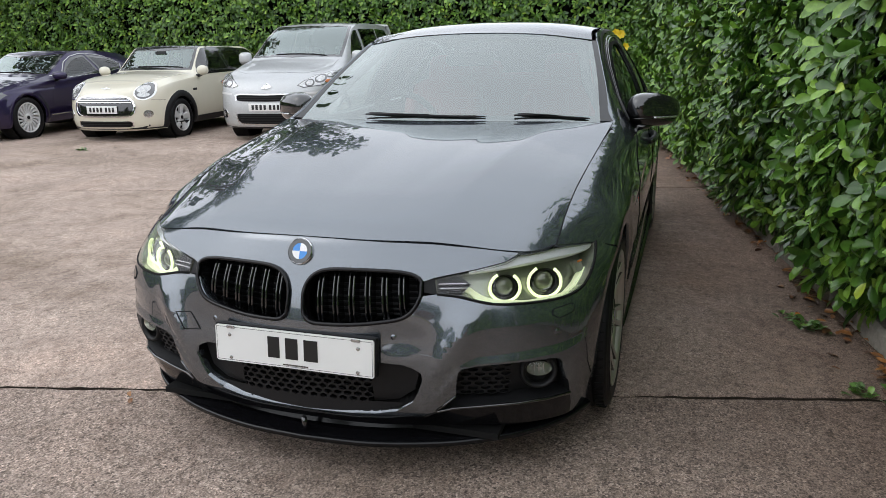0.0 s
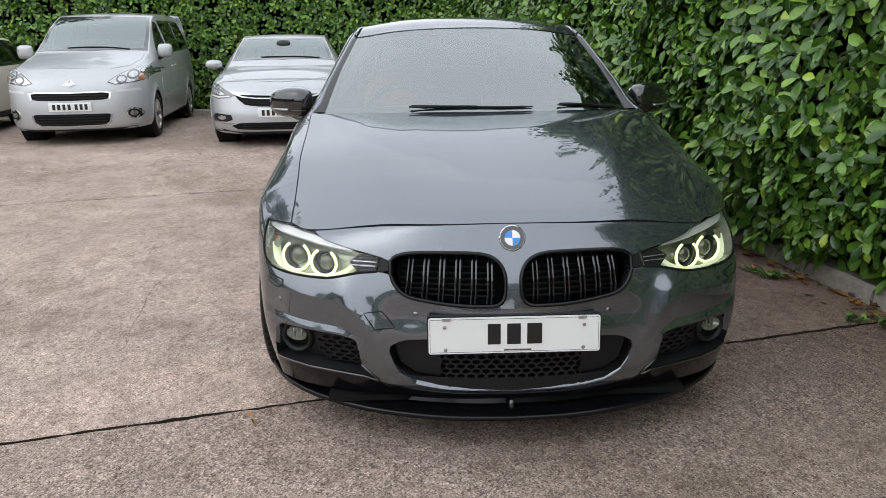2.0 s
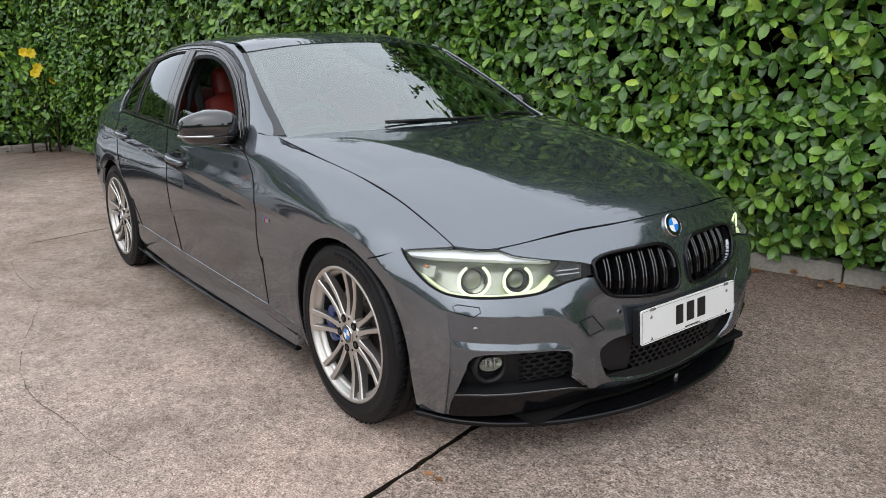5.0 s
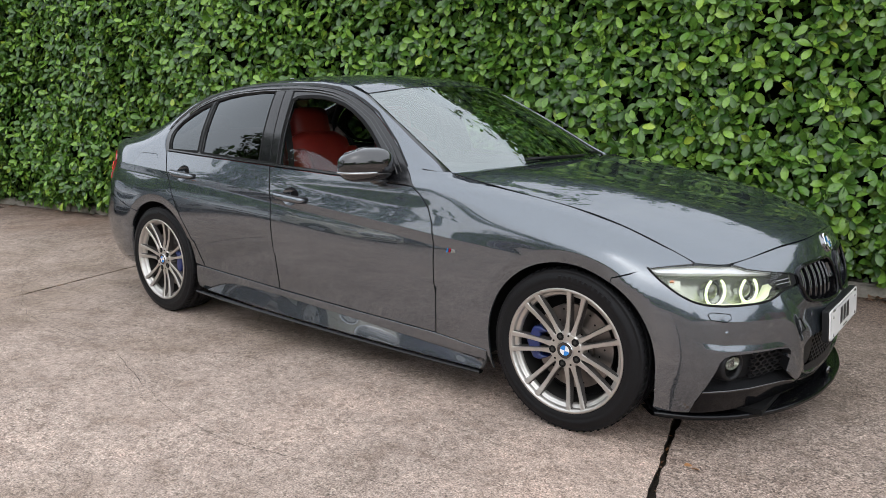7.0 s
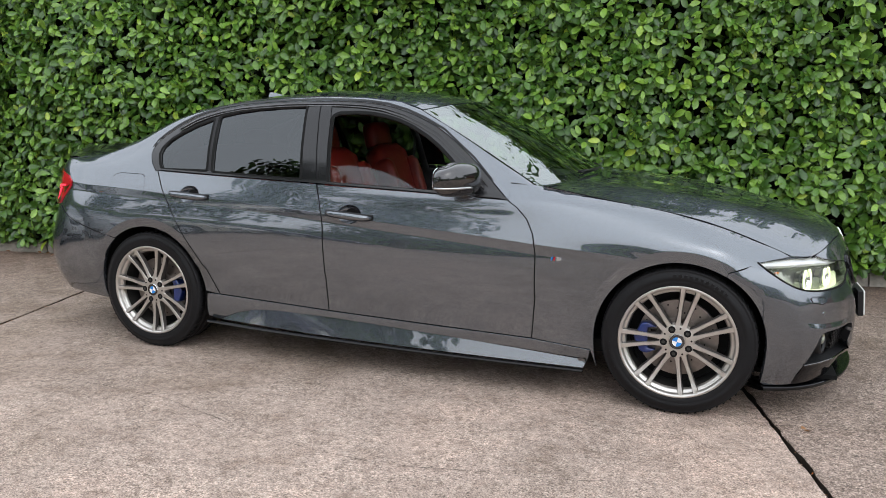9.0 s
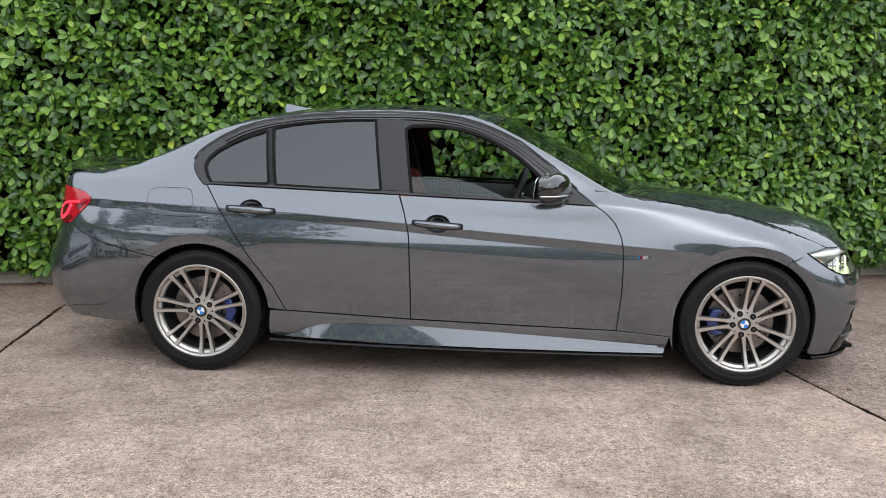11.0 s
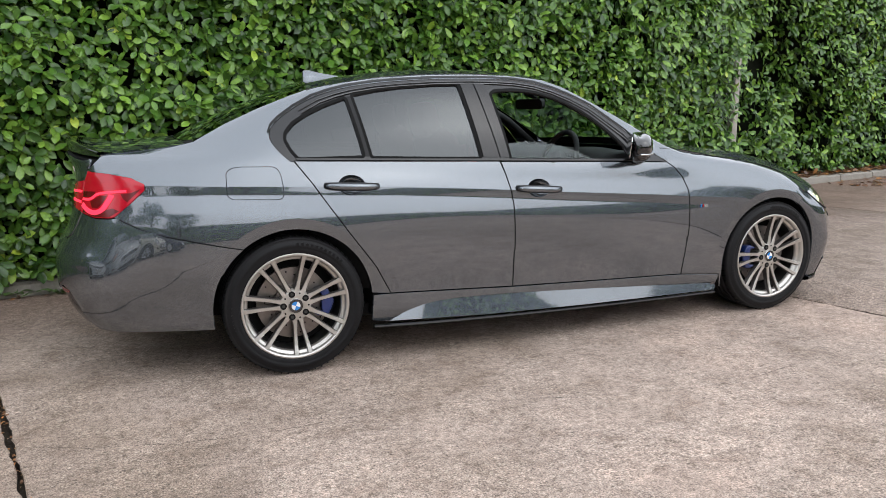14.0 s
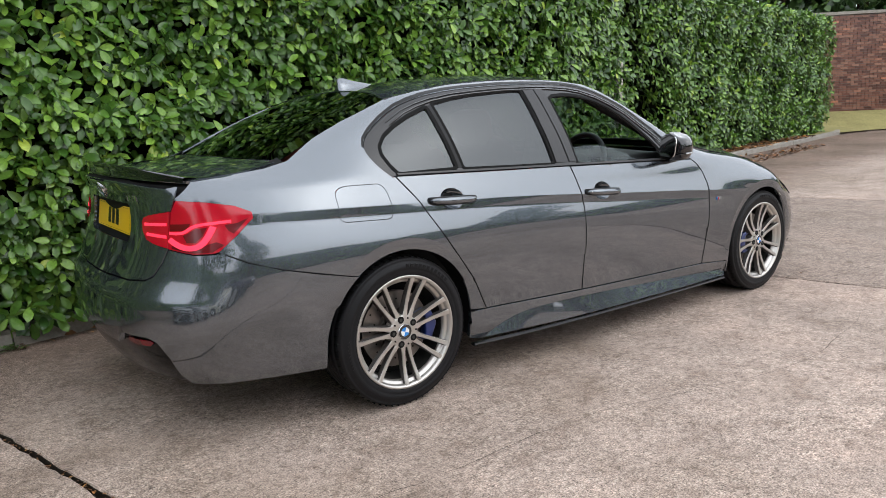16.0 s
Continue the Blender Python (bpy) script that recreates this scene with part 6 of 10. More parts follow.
def roundel(parent, m, r, name="badge"):
    """A round badge: silver rim, black ring, blue and white quarters."""
    ob = part(name, moved(lathe([(0, 0.004), (r * 0.93, 0.004), (r * 0.95, 0.0055), (r, 0.003), (r, -0.004), (0, -0.004)], 40, "Z"), m), CHROME, parent, "round silver-rimmed badge", smooth=False)
    part("black_ring", moved(lathe([(r * 0.60, 0.0052), (r * 0.92, 0.0052), (r * 0.92, 0.004)], 40, "Z"), m), GLOSS, ob)
    for k in range(4):
        part("quarter", moved(quarter_disc(r * 0.60, k * math.pi / 2, (k + 1) * math.pi / 2, 0.0053), m), SKY_BLUE if k % 2 else BADGE_WHITE, ob)
    return ob


def build_wheel(parent):
    """A wheel with its outer face to -y: tyre, seven pairs of spokes, rim, brake disc, bolts and cap."""
    w = new("wheel")
    w.parent = parent
    w["label"] = "silver alloy wheel with seven twin spokes and black tyre"
    tread = []
    for y0, y1 in ((-0.092, -0.066), (-0.056, -0.022), (-0.012, 0.012), (0.022, 0.056), (0.066, 0.092)):
        e = 0.0035 if abs(y0) > 0.07 or abs(y1) > 0.07 else 0.0
        tread += [(0.3285 - (e if y0 < -0.07 else 0), y0), (0.3285 - (e if y1 > 0.07 else 0), y1)]
        if y1 < 0.09:
            tread += [(0.321, y1 + 0.001), (0.321, y1 + 0.009)]
    prof = [(0.236, -0.094), (0.244, -0.107), (0.252, -0.1125), (0.268, -0.1155), (0.275, -0.1145), (0.278, -0.1165), (0.290, -0.1165), (0.293, -0.115), (0.306, -0.111), (0.314, -0.106), (0.3155, -0.1075), (0.321, -0.101)] + tread + [(0.318, 0.103), (0.29, 0.1165), (0.25, 0.112), (0.236, 0.094)]
    tyre = part("tyre", lathe(prof, 96), RUBBER, w, "black low-profile road tyre", smooth=True)
    bm = bmesh.new()
    for k in range(64):
        a = 2 * math.pi * k / 64
        for y, turn in ((-0.083, 14), (0.083, -14)):
            b = box(0.004, 0.030, 0.006, Matrix.Rotation(-a, 4, "Y") @ pose(0, y, 0.3265, 0, 0, turn))
            me = bpy.data.meshes.new("s")
            b.to_mesh(me)
            b.free()
            bm.from_mesh(me)
            bpy.data.meshes.remove(me)
    part("tread", bm, VOID, tyre)["kind"] = "stuff"
    # raised marks on the sidewall, as plain bars
    for first, count, turn, r, tall, broad in ((62, 11, 4.4, 0.291, 0.017, 0.013), (196, 9, 3.0, 0.288, 0.008, 0.007)):
        for k in range(count):
            a = radians(first + turn * k)
            bar = box(broad, 0.0022, tall, Matrix.Rotation(math.pi / 2 - a, 4, "Y") @ pose(0, -0.1166, r, 4))
            part("sidewall_mark", bar, RUBBER, tyre)
    rim_prof = [(0.236, -0.092), (0.246, -0.108), (0.2505, -0.1125), (0.2475, -0.1155), (0.240, -0.114), (0.2345, -0.106), (0.2325, -0.096), (0.2315, -0.094), (0.2235, -0.092), (0.2185, -0.088), (0.215, -0.072)]
    rim = part("rim", lathe(rim_prof, 80), [ALLOY], w, smooth=True)
    # barrel far darker than the rim, painted as shade behind the spokes
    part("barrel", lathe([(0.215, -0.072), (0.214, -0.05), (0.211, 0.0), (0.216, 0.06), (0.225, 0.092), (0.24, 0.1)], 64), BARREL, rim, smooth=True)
    rs = (0.040, 0.066, 0.088, 0.115, 0.150, 0.190, 0.222, 0.241)
    off = (0.012, 0.0140, 0.0158, 0.0185, 0.0228, 0.0275, 0.0312, 0.0332)
    wid = (0.0145, 0.0130, 0.0100, 0.0086, 0.0086, 0.0092, 0.0104, 0.0128)
    face = (-0.093, -0.0935, -0.0925, -0.0915, -0.0935, -0.1005, -0.1085, -0.1125)
    deep = (0.045, 0.042, 0.036, 0.032, 0.029, 0.026, 0.022, 0.016)
    for k in range(7):
        a = 2 * math.pi * k / 7 + math.pi / 2
        bm = bmesh.new()
        for side in (-1, 1):
            lines = []
            for r, o, ww, f, d in zip(rs, off, wid, face, deep):
                sec = []
                for dx, dy in ((-ww * 1.25, d), (-ww, 0.004), (-ww * 0.78, 0), (ww * 0.78, 0), (ww, 0.004), (ww * 1.25, d)):
                    t, y = side * o + dx, f + dy
                    sec.append(bm.verts.new((r * math.cos(a) - t * math.sin(a), y, r * math.sin(a) + t * math.cos(a))))
                lines.append(sec)
            for i in range(len(lines) - 1):
                for j in range(5):
                    fc = bm.faces.new((lines[i][j], lines[i + 1][j], lines[i + 1][j + 1], lines[i][j + 1]))
                    # front of the spoke silver, its sides in the painted shade tone
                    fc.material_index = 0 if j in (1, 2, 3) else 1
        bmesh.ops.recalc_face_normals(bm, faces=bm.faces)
        part("spoke", bm, [ALLOY, SPOKE_SHADE], rim)
    part("hub", lathe([(0, -0.0935), (0.036, -0.0935), (0.038, -0.0965), (0.046, -0.0965), (0.068, -0.0945), (0.073, -0.089), (0.078, -0.06), (0.06, -0.03), (0.0, -0.03)], 48), ALLOY, rim, smooth=False)
    for k in range(5):
        a = 2 * math.pi * k / 5 + math.pi / 2 + math.pi / 5
        at = Matrix.Translation((0.0565 * math.cos(a), -0.0955, 0.0565 * math.sin(a))) @ TURN_Y
        part("bolt_hole", moved(disc(0.0152, 0.0152, 0.004, segments=24), at), VOID, rim)
        part("wheel_bolt", moved(disc(0.0085, 0.0075, 0.006, segments=6), at), BARREL, rim)
        b = a + math.pi / 5
        part("dimple", moved(disc(0.0042, 0.0042, 0.004, segments=12), Matrix.Translation((0.0600 * math.cos(b), -0.0953, 0.0600 * math.sin(b))) @ TURN_Y), VOID, rim)
    roundel(rim, Matrix.Translation((0, -0.0965, 0)) @ TURN_Y, 0.034, "wheel_cap")
    part("brake_disc", lathe([(0.075, -0.045), (0.092, -0.045), (0.094, -0.028), (0.170, -0.026), (0.170, -0.002), (0.075, -0.002)], 48), STEEL, w, "worn steel brake disc")
    bm = bmesh.new()
    for k in range(24):
        a = 2 * math.pi * k / 24
        r = 0.115 + 0.018 * (k % 3)
        b = disc(0.004, 0.004, 0.003, Matrix.Translation((r * math.cos(a), -0.027, r * math.sin(a))) @ TURN_Y, 8)
        me = bpy.data.meshes.new("s")
        b.to_mesh(me)
        b.free()
        bm.from_mesh(me)
        bpy.data.meshes.remove(me)
    part("drilling", bm, VOID, w)["kind"] = "stuff"
    # black disc standing for the shade behind the spokes
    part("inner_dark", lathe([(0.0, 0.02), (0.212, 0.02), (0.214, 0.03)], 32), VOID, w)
    return w


wheel = build_wheel(saloon)
wheel.matrix_basis = pose(0, -0.772, 0.3275, 0, 11.3, 0)
copy_thing(wheel, pose(-2.81, -0.772, 0.3275, 0, 19.7, 0))
copy_thing(wheel, pose(0, 0.772, 0.3275, 0, 5, 180))
copy_thing(wheel, pose(-2.81, 0.772, 0.3275, 0, 40, 180))
for cx, way in ((0.0, 180), (-2.81, 0)):
    for side in (-1, 1):
        prof = [(0.112, -40), (0.160, -38), (0.180, -30), (0.186, 0), (0.180, 30), (0.160, 38), (0.112, 40)]
        bm = prism([(r * math.cos(radians(a)), r * math.sin(radians(a)) * 0.72) for r, a in prof] + [(0.125, 0.045), (0.125, -0.045)], 0.055)
        m = Matrix.Translation((cx, side * 0.80, 0.3275)) @ (Matrix.Rotation(radians(90), 4, "X") if side < 0 else Matrix.Rotation(radians(90), 4, "X") @ Matrix.Translation((0, 0, -0.055))) @ Matrix.Rotation(radians(way), 4, "Z")
        soften(part("brake_caliper", moved(bm, m), BLUE_CAL, saloon, "blue painted brake caliper"), 0.008, 3)

# splitter and lower lip
lip = spline([(0.36, 0.838), (0.46, 0.79), (0.565, 0.70), (0.645, 0.59), (0.715, 0.45), (0.778, 0.22), (0.795, 0)], 24)
lip = np.concatenate([lip * (1, -1), lip[::-1][1:]])[::1]
bm = bmesh.new()
rows_ = []
for i, (x, y) in enumerate(lip):
    cx, cy = x - 0.30 * (0.35 + 0.65 * (1 - abs(y) / 0.84)), y * 0.86
    rise = 0.020 * (abs(y) / 0.84) ** 3
    rows_.append([bm.verts.new(p) for p in ((cx, cy, 0.150), (x - 0.035, y * 0.965, 0.136 + rise), (x - 0.004, y * 0.998, 0.137 + rise), (x, y, 0.132 + rise), (x - 0.002, y * 0.999, 0.120 + rise), (x - 0.02, y * 0.98, 0.116 + rise), (cx, cy, 0.125))])
for a, b in zip(rows_, rows_[1:]):
    for j in range(6):
        bm.faces.new((a[j], b[j], b[j + 1], a[j + 1]))
bmesh.ops.recalc_face_normals(bm, faces=bm.faces)
splitter = part("splitter", bm, LIP_BLACK, saloon, "gloss black front splitter lip, scuffed along its edge", smooth=False)
soften(splitter, 0.002)
part("splitter_post", moved(disc(0.012, 0.008, 0.05, segments=12), pose(0.765, 0, 0.162, 0, 12, 0)), GLOSS, splitter, smooth=True)
for side in (1, -1):
    flip = lambda o: [(side * a, z) for a, z in o]
    val = [(0.910, 0.256), (0.82, 0.258), (0.73, 0.258), (0.60, 0.253), (0.49, 0.247), (0.464, 0.238), (0.424, 0.207), (0.47, 0.190), (0.53, 0.177), (0.60, 0.1745), (0.942, 0.1675), (0.931, 0.213)]
    v = link("corner_lip", sheet_mesh("corner_lip", ROUND, "nose", flip(val), stretch=0.85, step=0.02, lift=0.003, thick=0.03)[0], LIP_BLACK, saloon, "gloss black lower corner of the bumper")
    part("blade", tube(on_skin(ROUND, "nose", flip([(0.913, 0.2555), (0.82, 0.259), (0.73, 0.2595), (0.60, 0.255), (0.53, 0.251), (0.476, 0.247)]), 0.002), 0.006, 8, flat=0.8), GLOSS, v, smooth=True)
    part("blade", tube(on_skin(ROUND, "nose", flip([(0.474, 0.248), (0.505, 0.272), (0.535, 0.296)]), 0.0), 0.005, 8, flat=0.8), GLOSS, v, smooth=True)
    pocket = [(0.911, 0.259), (0.89, 0.31), (0.873, 0.35), (0.867, 0.374), (0.85, 0.392), (0.82, 0.399), (0.70, 0.400), (0.60, 0.394), (0.552, 0.388), (0.539, 0.378), (0.535, 0.345), (0.535, 0.297), (0.50, 0.268), (0.48, 0.25), (0.60, 0.256), (0.73, 0.261)]
    rc = part("lamp_pocket", wall_round(flip(pocket), ROUND, "nose", 0.0, -0.055, stretch=0.85), SATIN, saloon, "black plastic pocket round the fog lamp")
    link("pocket_back", sheet_mesh("pocket_back", ROUND, "nose", flip(pocket), stretch=0.85, step=0.03, lift=-0.054, thick=0)[0], SATIN, rc)
    fog = new("fog_lamp")
    fog.parent, fog["label"] = saloon, "round clear fog lamp in a black bezel"
    p = Vector((0.588, side * 0.708, 0.347))
    look_ = face_out(p, (0.94, side * 0.33, 0.0))
    part("bezel", moved(lathe([(0.062, -0.055), (0.058, -0.012), (0.052, 0.000), (0.046, 0.000), (0.041, -0.012), (0.039, -0.03)], 36, "Z"), look_), SATIN, fog, smooth=True)
    flat_ = look_ @ pose(0, 0.010, 0) @ Matrix.Diagonal((1.0, 0.62, 1.0, 1.0))
    part("shroud", moved(lathe([(0.0415, -0.012), (0.039, -0.012), (0.039, -0.008)], 36, "Z"), look_), SATIN, fog)
    part("eyelid", moved(lathe([(0.039, -0.010), (0.039, -0.030), (0.0, -0.032)], 36, "Z"), look_), VOID, fog)
    part("reflector", moved(lathe([(0.038, -0.004), (0.028, -0.018), (0.013, -0.026), (0, -0.026)], 32, "Z"), flat_), LAMP_BACK, fog, smooth=True)
    for k in (-1, 0, 1):
        part("reflector_rib", moved(box(0.0035, 0.05, 0.010, pose(0.014 * k, 0, -0.014)), flat_), SILVER, fog)
    part("bulb", moved(disc(0.007, 0.005, 0.012, segments=14), flat_ @ pose(0, 0, -0.014)), SILVER, fog)
    part("lens", moved(lathe([(0, 0.006), (0.02, 0.004), (0.039, -0.003)], 32, "Z"), flat_), LENS, fog, smooth=True)
    # headlamp
    head = new("headlamp")
    head.parent, head["label"] = saloon, "lit twin-ring headlamp behind a clear lens"
    top_back = [(1.115, 0.692), (1.05, 0.698), (0.98, 0.7025), (0.934, 0.7035), (0.86, 0.7005)]
    lamp = LAMP_TOP + LAMP_LOW + top_back
    link("lens", sheet_mesh("lens", ROUND, "nose", flip(inset(lamp, 0.003)), stretch=0.85, step=0.02, lift=0.001, thick=0)[0], LENS, head)
    part("housing", wall_round(flip(inset(lamp, 0.005)), ROUND, "nose", -0.002, -0.075, stretch=0.85), LAMP_BACK, head)
    part("lamp_seal", tube(on_skin(ROUND, "nose", flip([tuple(q) for q in cut_corners(LAMP_LOW, 2, False)]), 0.0005), 0.0038, 6), VOID, head, "black rubber seal", smooth=True)
    tip_ = [(0.494, 0.646), (0.52, 0.650), (0.565, 0.655), (0.60, 0.630), (0.565, 0.602), (0.494, 0.608)]
    link("lamp_tip", sheet_mesh("lamp_tip", ROUND, "nose", flip(tip_), stretch=0.85, step=0.015, lift=-0.008, thick=0.02)[0], SATIN, head, "black inner tip of the headlamp")
    link("backing", sheet_mesh("backing", ROUND, "nose", flip(inset(lamp, -0.002)), stretch=0.85, step=0.03, lift=-0.072, thick=0)[0], LAMP_BACK, head, "silvered lamp back")
    brow = [(0.779, 0.695), (0.70, 0.680), (0.60, 0.664), (0.60, 0.660), (0.70, 0.669), (0.80, 0.677), (0.92, 0.680), (1.02, 0.680), (1.088, 0.680), (1.106, 0.687), (1.05, 0.694), (0.98, 0.6985), (0.934, 0.6995), (0.86, 0.697)]
    link("brow", sheet_mesh("brow", ROUND, "nose", flip(brow), stretch=0.85, step=0.015, lift=-0.010, thick=0.02)[0], BROW, head, "bright silver brow strip")
    sill_ = [(0.575, 0.618), (0.61, 0.597), (0.66, 0.577), (0.775, 0.570), (0.93, 0.579), (1.0, 0.600), (1.05, 0.630), (1.043, 0.637), (0.99, 0.609), (0.925, 0.588), (0.775, 0.581), (0.672, 0.590), (0.622, 0.606), (0.590, 0.630)]
    link("light_strip", sheet_mesh("light_strip", ROUND, "nose", flip(sill_), stretch=0.85, step=0.015, lift=-0.030, thick=0.03)[0], DIM_HALO, head, "softly glowing strip along the lamp floor")
    for turn_, z_, r_, deep_ in ((0.862, 0.631, 0.050, 0.050), (0.712, 0.626, 0.045, 0.044)):
        q_, n_ = ROUND.on(*aim("nose", side * turn_, z_))
        m_ = face_out(q_ - n_ * deep_, (0.93, side * 0.36, 0.06))
        arc = [(r_ * math.cos(radians(a)), r_ * math.sin(radians(a)) * (1 if a < 200 or a > 340 else 0.92)) for a in range(118, 423, 9)]
        part("halo_ring", moved(tube([(x, y, 0.012) for x, y in arc], 0.0048, 10), m_), HALO, head, "glowing pale ring", smooth=True)
        part("reflector_cup", moved(lathe([(r_ * 0.9, 0.010), (r_ * 0.76, -0.01), (r_ * 0.70, -0.03)], 32, "Z"), m_), CHROME, head, smooth=True)
        part("projector", moved(lathe([(0, 0.010), (r_ * 0.3, 0.007), (r_ * 0.55, 0.0), (r_ * 0.68, -0.014), (r_ * 0.70, -0.03)], 28, "Z"), m_), PROJECTOR, head, "dark glass projector lens", smooth=True)
        part("bridge", moved(box(r_ * 0.42, 0.012, 0.02, pose(0, -r_ * 1.05, -0.004)), m_), DIM_HALO, head)
        part("lens_ring", moved(lathe([(r_ * 0.74, -0.012), (r_ * 0.80, -0.006), (r_ * 0.72, -0.004), (r_ * 0.69, -0.016)], 32, "Z"), m_), SATIN, head, smooth=True)
    q_, n_ = ROUND.on(*aim("nose", side * 1.02, 0.648))
    part("indicator", moved(box(0.04, 0.036, 0.01), face_out(q_ - n_ * 0.04, n_)), LAMP_BACK, head)
    part("amber_reflector", moved(box(0.014, 0.006, 0.010), face_out(q_ - n_ * 0.032 + Vector((-0.01, 0, 0.012)), n_)), AMBER, head)
    block = [(0.487, 0.651), (0.453, 0.646), (0.449, 0.61), (0.49, 0.603)]
    bk = link("lamp_link", sheet_mesh("lamp_link", ROUND, "nose", flip(block), stretch=0.85, step=0.015, lift=-0.006, thick=0.03)[0], SATIN, head)
    for z_ in (0.632, 0.620):
        part("silver_line", tube(on_skin(ROUND, "nose", [(side * a, z_ + 0.004 * (0.56 - a)) for a in (0.50, 0.53, 0.56, 0.585)], -0.004), 0.0022, 6), SILVER, head)
    # kidney grille
    kid = new("kidney_grille")
    kid.parent, kid["label"] = saloon, "gloss black kidney grille with twin upright slats"
    part("surround", wall_round(flip(KIDNEY), ROUND, "nose", 0.006, -0.05, stretch=0.85, step=0.012), GLOSS, kid)
    part("rim", tube(on_skin(ROUND, "nose", resample(np.array(flip(inset(KIDNEY, 0.005))), 0.015), 0.004), 0.0065, 8, closed=True), LIP_BLACK, kid, smooth=True)
    link("back", sheet_mesh("back", ROUND, "nose", flip(KIDNEY), stretch=0.85, step=0.03, lift=-0.085, thick=0)[0], VOID, kid)
    kp = np.array(KIDNEY)
    for k in range(6):
        a = 0.082 + 0.0575 * k
        for da in (-0.0075, 0.0075):
            zs = np.linspace(0.5, 0.69, 200)
            ok = inside(np.full(200, a + da), zs, kp)
            zs = zs[ok]
            z0, z1 = zs[0] + 0.004, zs[-1] - 0.004
            bm = bmesh.new()
            sec = []
            for z in np.linspace(z0, z1, 7):
                q_, n_ = ROUND.on(*aim("nose", side * (a + da), z))
                e = ((z - z0) / (z1 - z0) - 0.5) * 2
                q_ = q_ - Vector((0.012 + 0.012 * e * e, 0, 0))
                s_ = Vector((0, 0.0034, 0))
                sec.append([bm.verts.new(c) for c in (q_ - s_ - Vector((0.04, 0, 0)), q_ - s_ - Vector((0.002, 0, 0)), q_ - s_ * 0.4, q_ + s_ * 0.4, q_ + s_ - Vector((0.002, 0, 0)), q_ + s_ - Vector((0.04, 0, 0)))])
            for u, w in zip(sec, sec[1:]):
                for j in range(5):
                    bm.faces.new((u[j], w[j], w[j + 1], u[j + 1]))
            bmesh.ops.recalc_face_normals(bm, faces=bm.faces)
            part("slat", bm, GLOSS, kid)
    for k in range(7):
        z = 0.53 + 0.02 * k
        part("radiator_bar", tube(on_skin(ROUND, "nose", [(side * a, z) for a in (0.06, 0.2, 0.34, 0.42)], -0.075), 0.004, 6), SATIN, kid)
    # washer flap, sensors
    wf = flip([(0.835, 0.545), (0.90, 0.552), (0.915, 0.545), (0.905, 0.528), (0.85, 0.518), (0.83, 0.53)])
    link("washer_flap", sheet_mesh("washer_flap", ROUND, "nose", wf, stretch=0.85, step=0.012, lift=0.0018, thick=0.004)[0], PAINT, saloon)
    part("flap_joint", tube(on_skin(ROUND, "nose", resample(np.array(wf), 0.012), 0.0012), 0.0016, 5, closed=True), VOID, saloon)
    for a, z in ((0.345, 0.478), (0.845, 0.478)):
        q_, n_ = ROUND.on(*aim("nose", side * a, z))
        part("parking_sensor", moved(lathe([(0, 0.0008), (0.0085, 0.0008), (0.0092, -0.0012), (0.0104, -0.0012), (0.0110, 0.0006), (0.0135, -0.0012)], 24, "Z"), face_out(q_, n_)), PAINT, saloon, smooth=True)
tow = [(0.515, 0.478), (0.459, 0.483), (0.412, 0.433), (0.477, 0.425)]
link("tow_flap", sheet_mesh("tow_flap", ROUND, "nose", [(-a, z) for a, z in tow], stretch=0.85, step=0.012, lift=0.0016, thick=0.004)[0], PAINT, saloon)
part("flap_joint", tube(on_skin(ROUND, "nose", resample(np.array([(-a, z) for a, z in tow]), 0.012), 0.0012), 0.0016, 5, closed=True), VOID, saloon)


def honeycomb(name, spots, place, parent, w=0.030, h=0.0195, bar=0.0032, deep=0.012):
    """Hexagonal cells laid at flat spots; place gives each spot its point in space."""
    bm = bmesh.new()
    for a, z in spots:
        rings = []
        for k, d in ((1.0, 0), (1.0 - bar / w * 3.2, 0), (1.0 - bar / w * 3.2, deep)):
            rings.append([bm.verts.new(place(a + k * u * w, z + k * v * h, d)) for u, v in ((0.5, 0.25), (0.0, 0.52), (-0.5, 0.25), (-0.5, -0.25), (0.0, -0.52), (0.5, -0.25))])
        for r0, r1 in zip(rings, rings[1:]):
            for i in range(6):
                j = (i + 1) % 6
                bm.faces.new((r0[i], r0[j], r1[j], r1[i]))
    ob = part(name, bm, SATIN, parent, "black honeycomb mesh")
    ob["kind"] = "stuff"
    return ob


intake = new("lower_intake")
intake.parent, intake["label"] = saloon, "black lower air intake with honeycomb mesh"
# duct in near-black, the shade of the opening put into its colour
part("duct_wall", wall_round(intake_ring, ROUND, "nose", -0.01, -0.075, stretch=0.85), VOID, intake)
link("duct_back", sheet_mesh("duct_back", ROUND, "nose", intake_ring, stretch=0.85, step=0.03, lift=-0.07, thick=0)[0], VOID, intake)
cells = [((c + 0.5 * (r % 2)) * 0.0325, 0.262 + r * 0.0168) for r in range(8) for c in range(-8, 9) if abs((c + 0.5 * (r % 2)) * 0.0325) < 0.235 and abs((c + 0.5 * (r % 2)) * 0.0325) < 0.20 + 0.3 * (0.03 + r * 0.0168)]
honeycomb("mesh", cells, lambda y, z, d: Vector((0.755 - 0.30 * y * y - d, y, z)), intake, w=0.0335, h=0.0215)
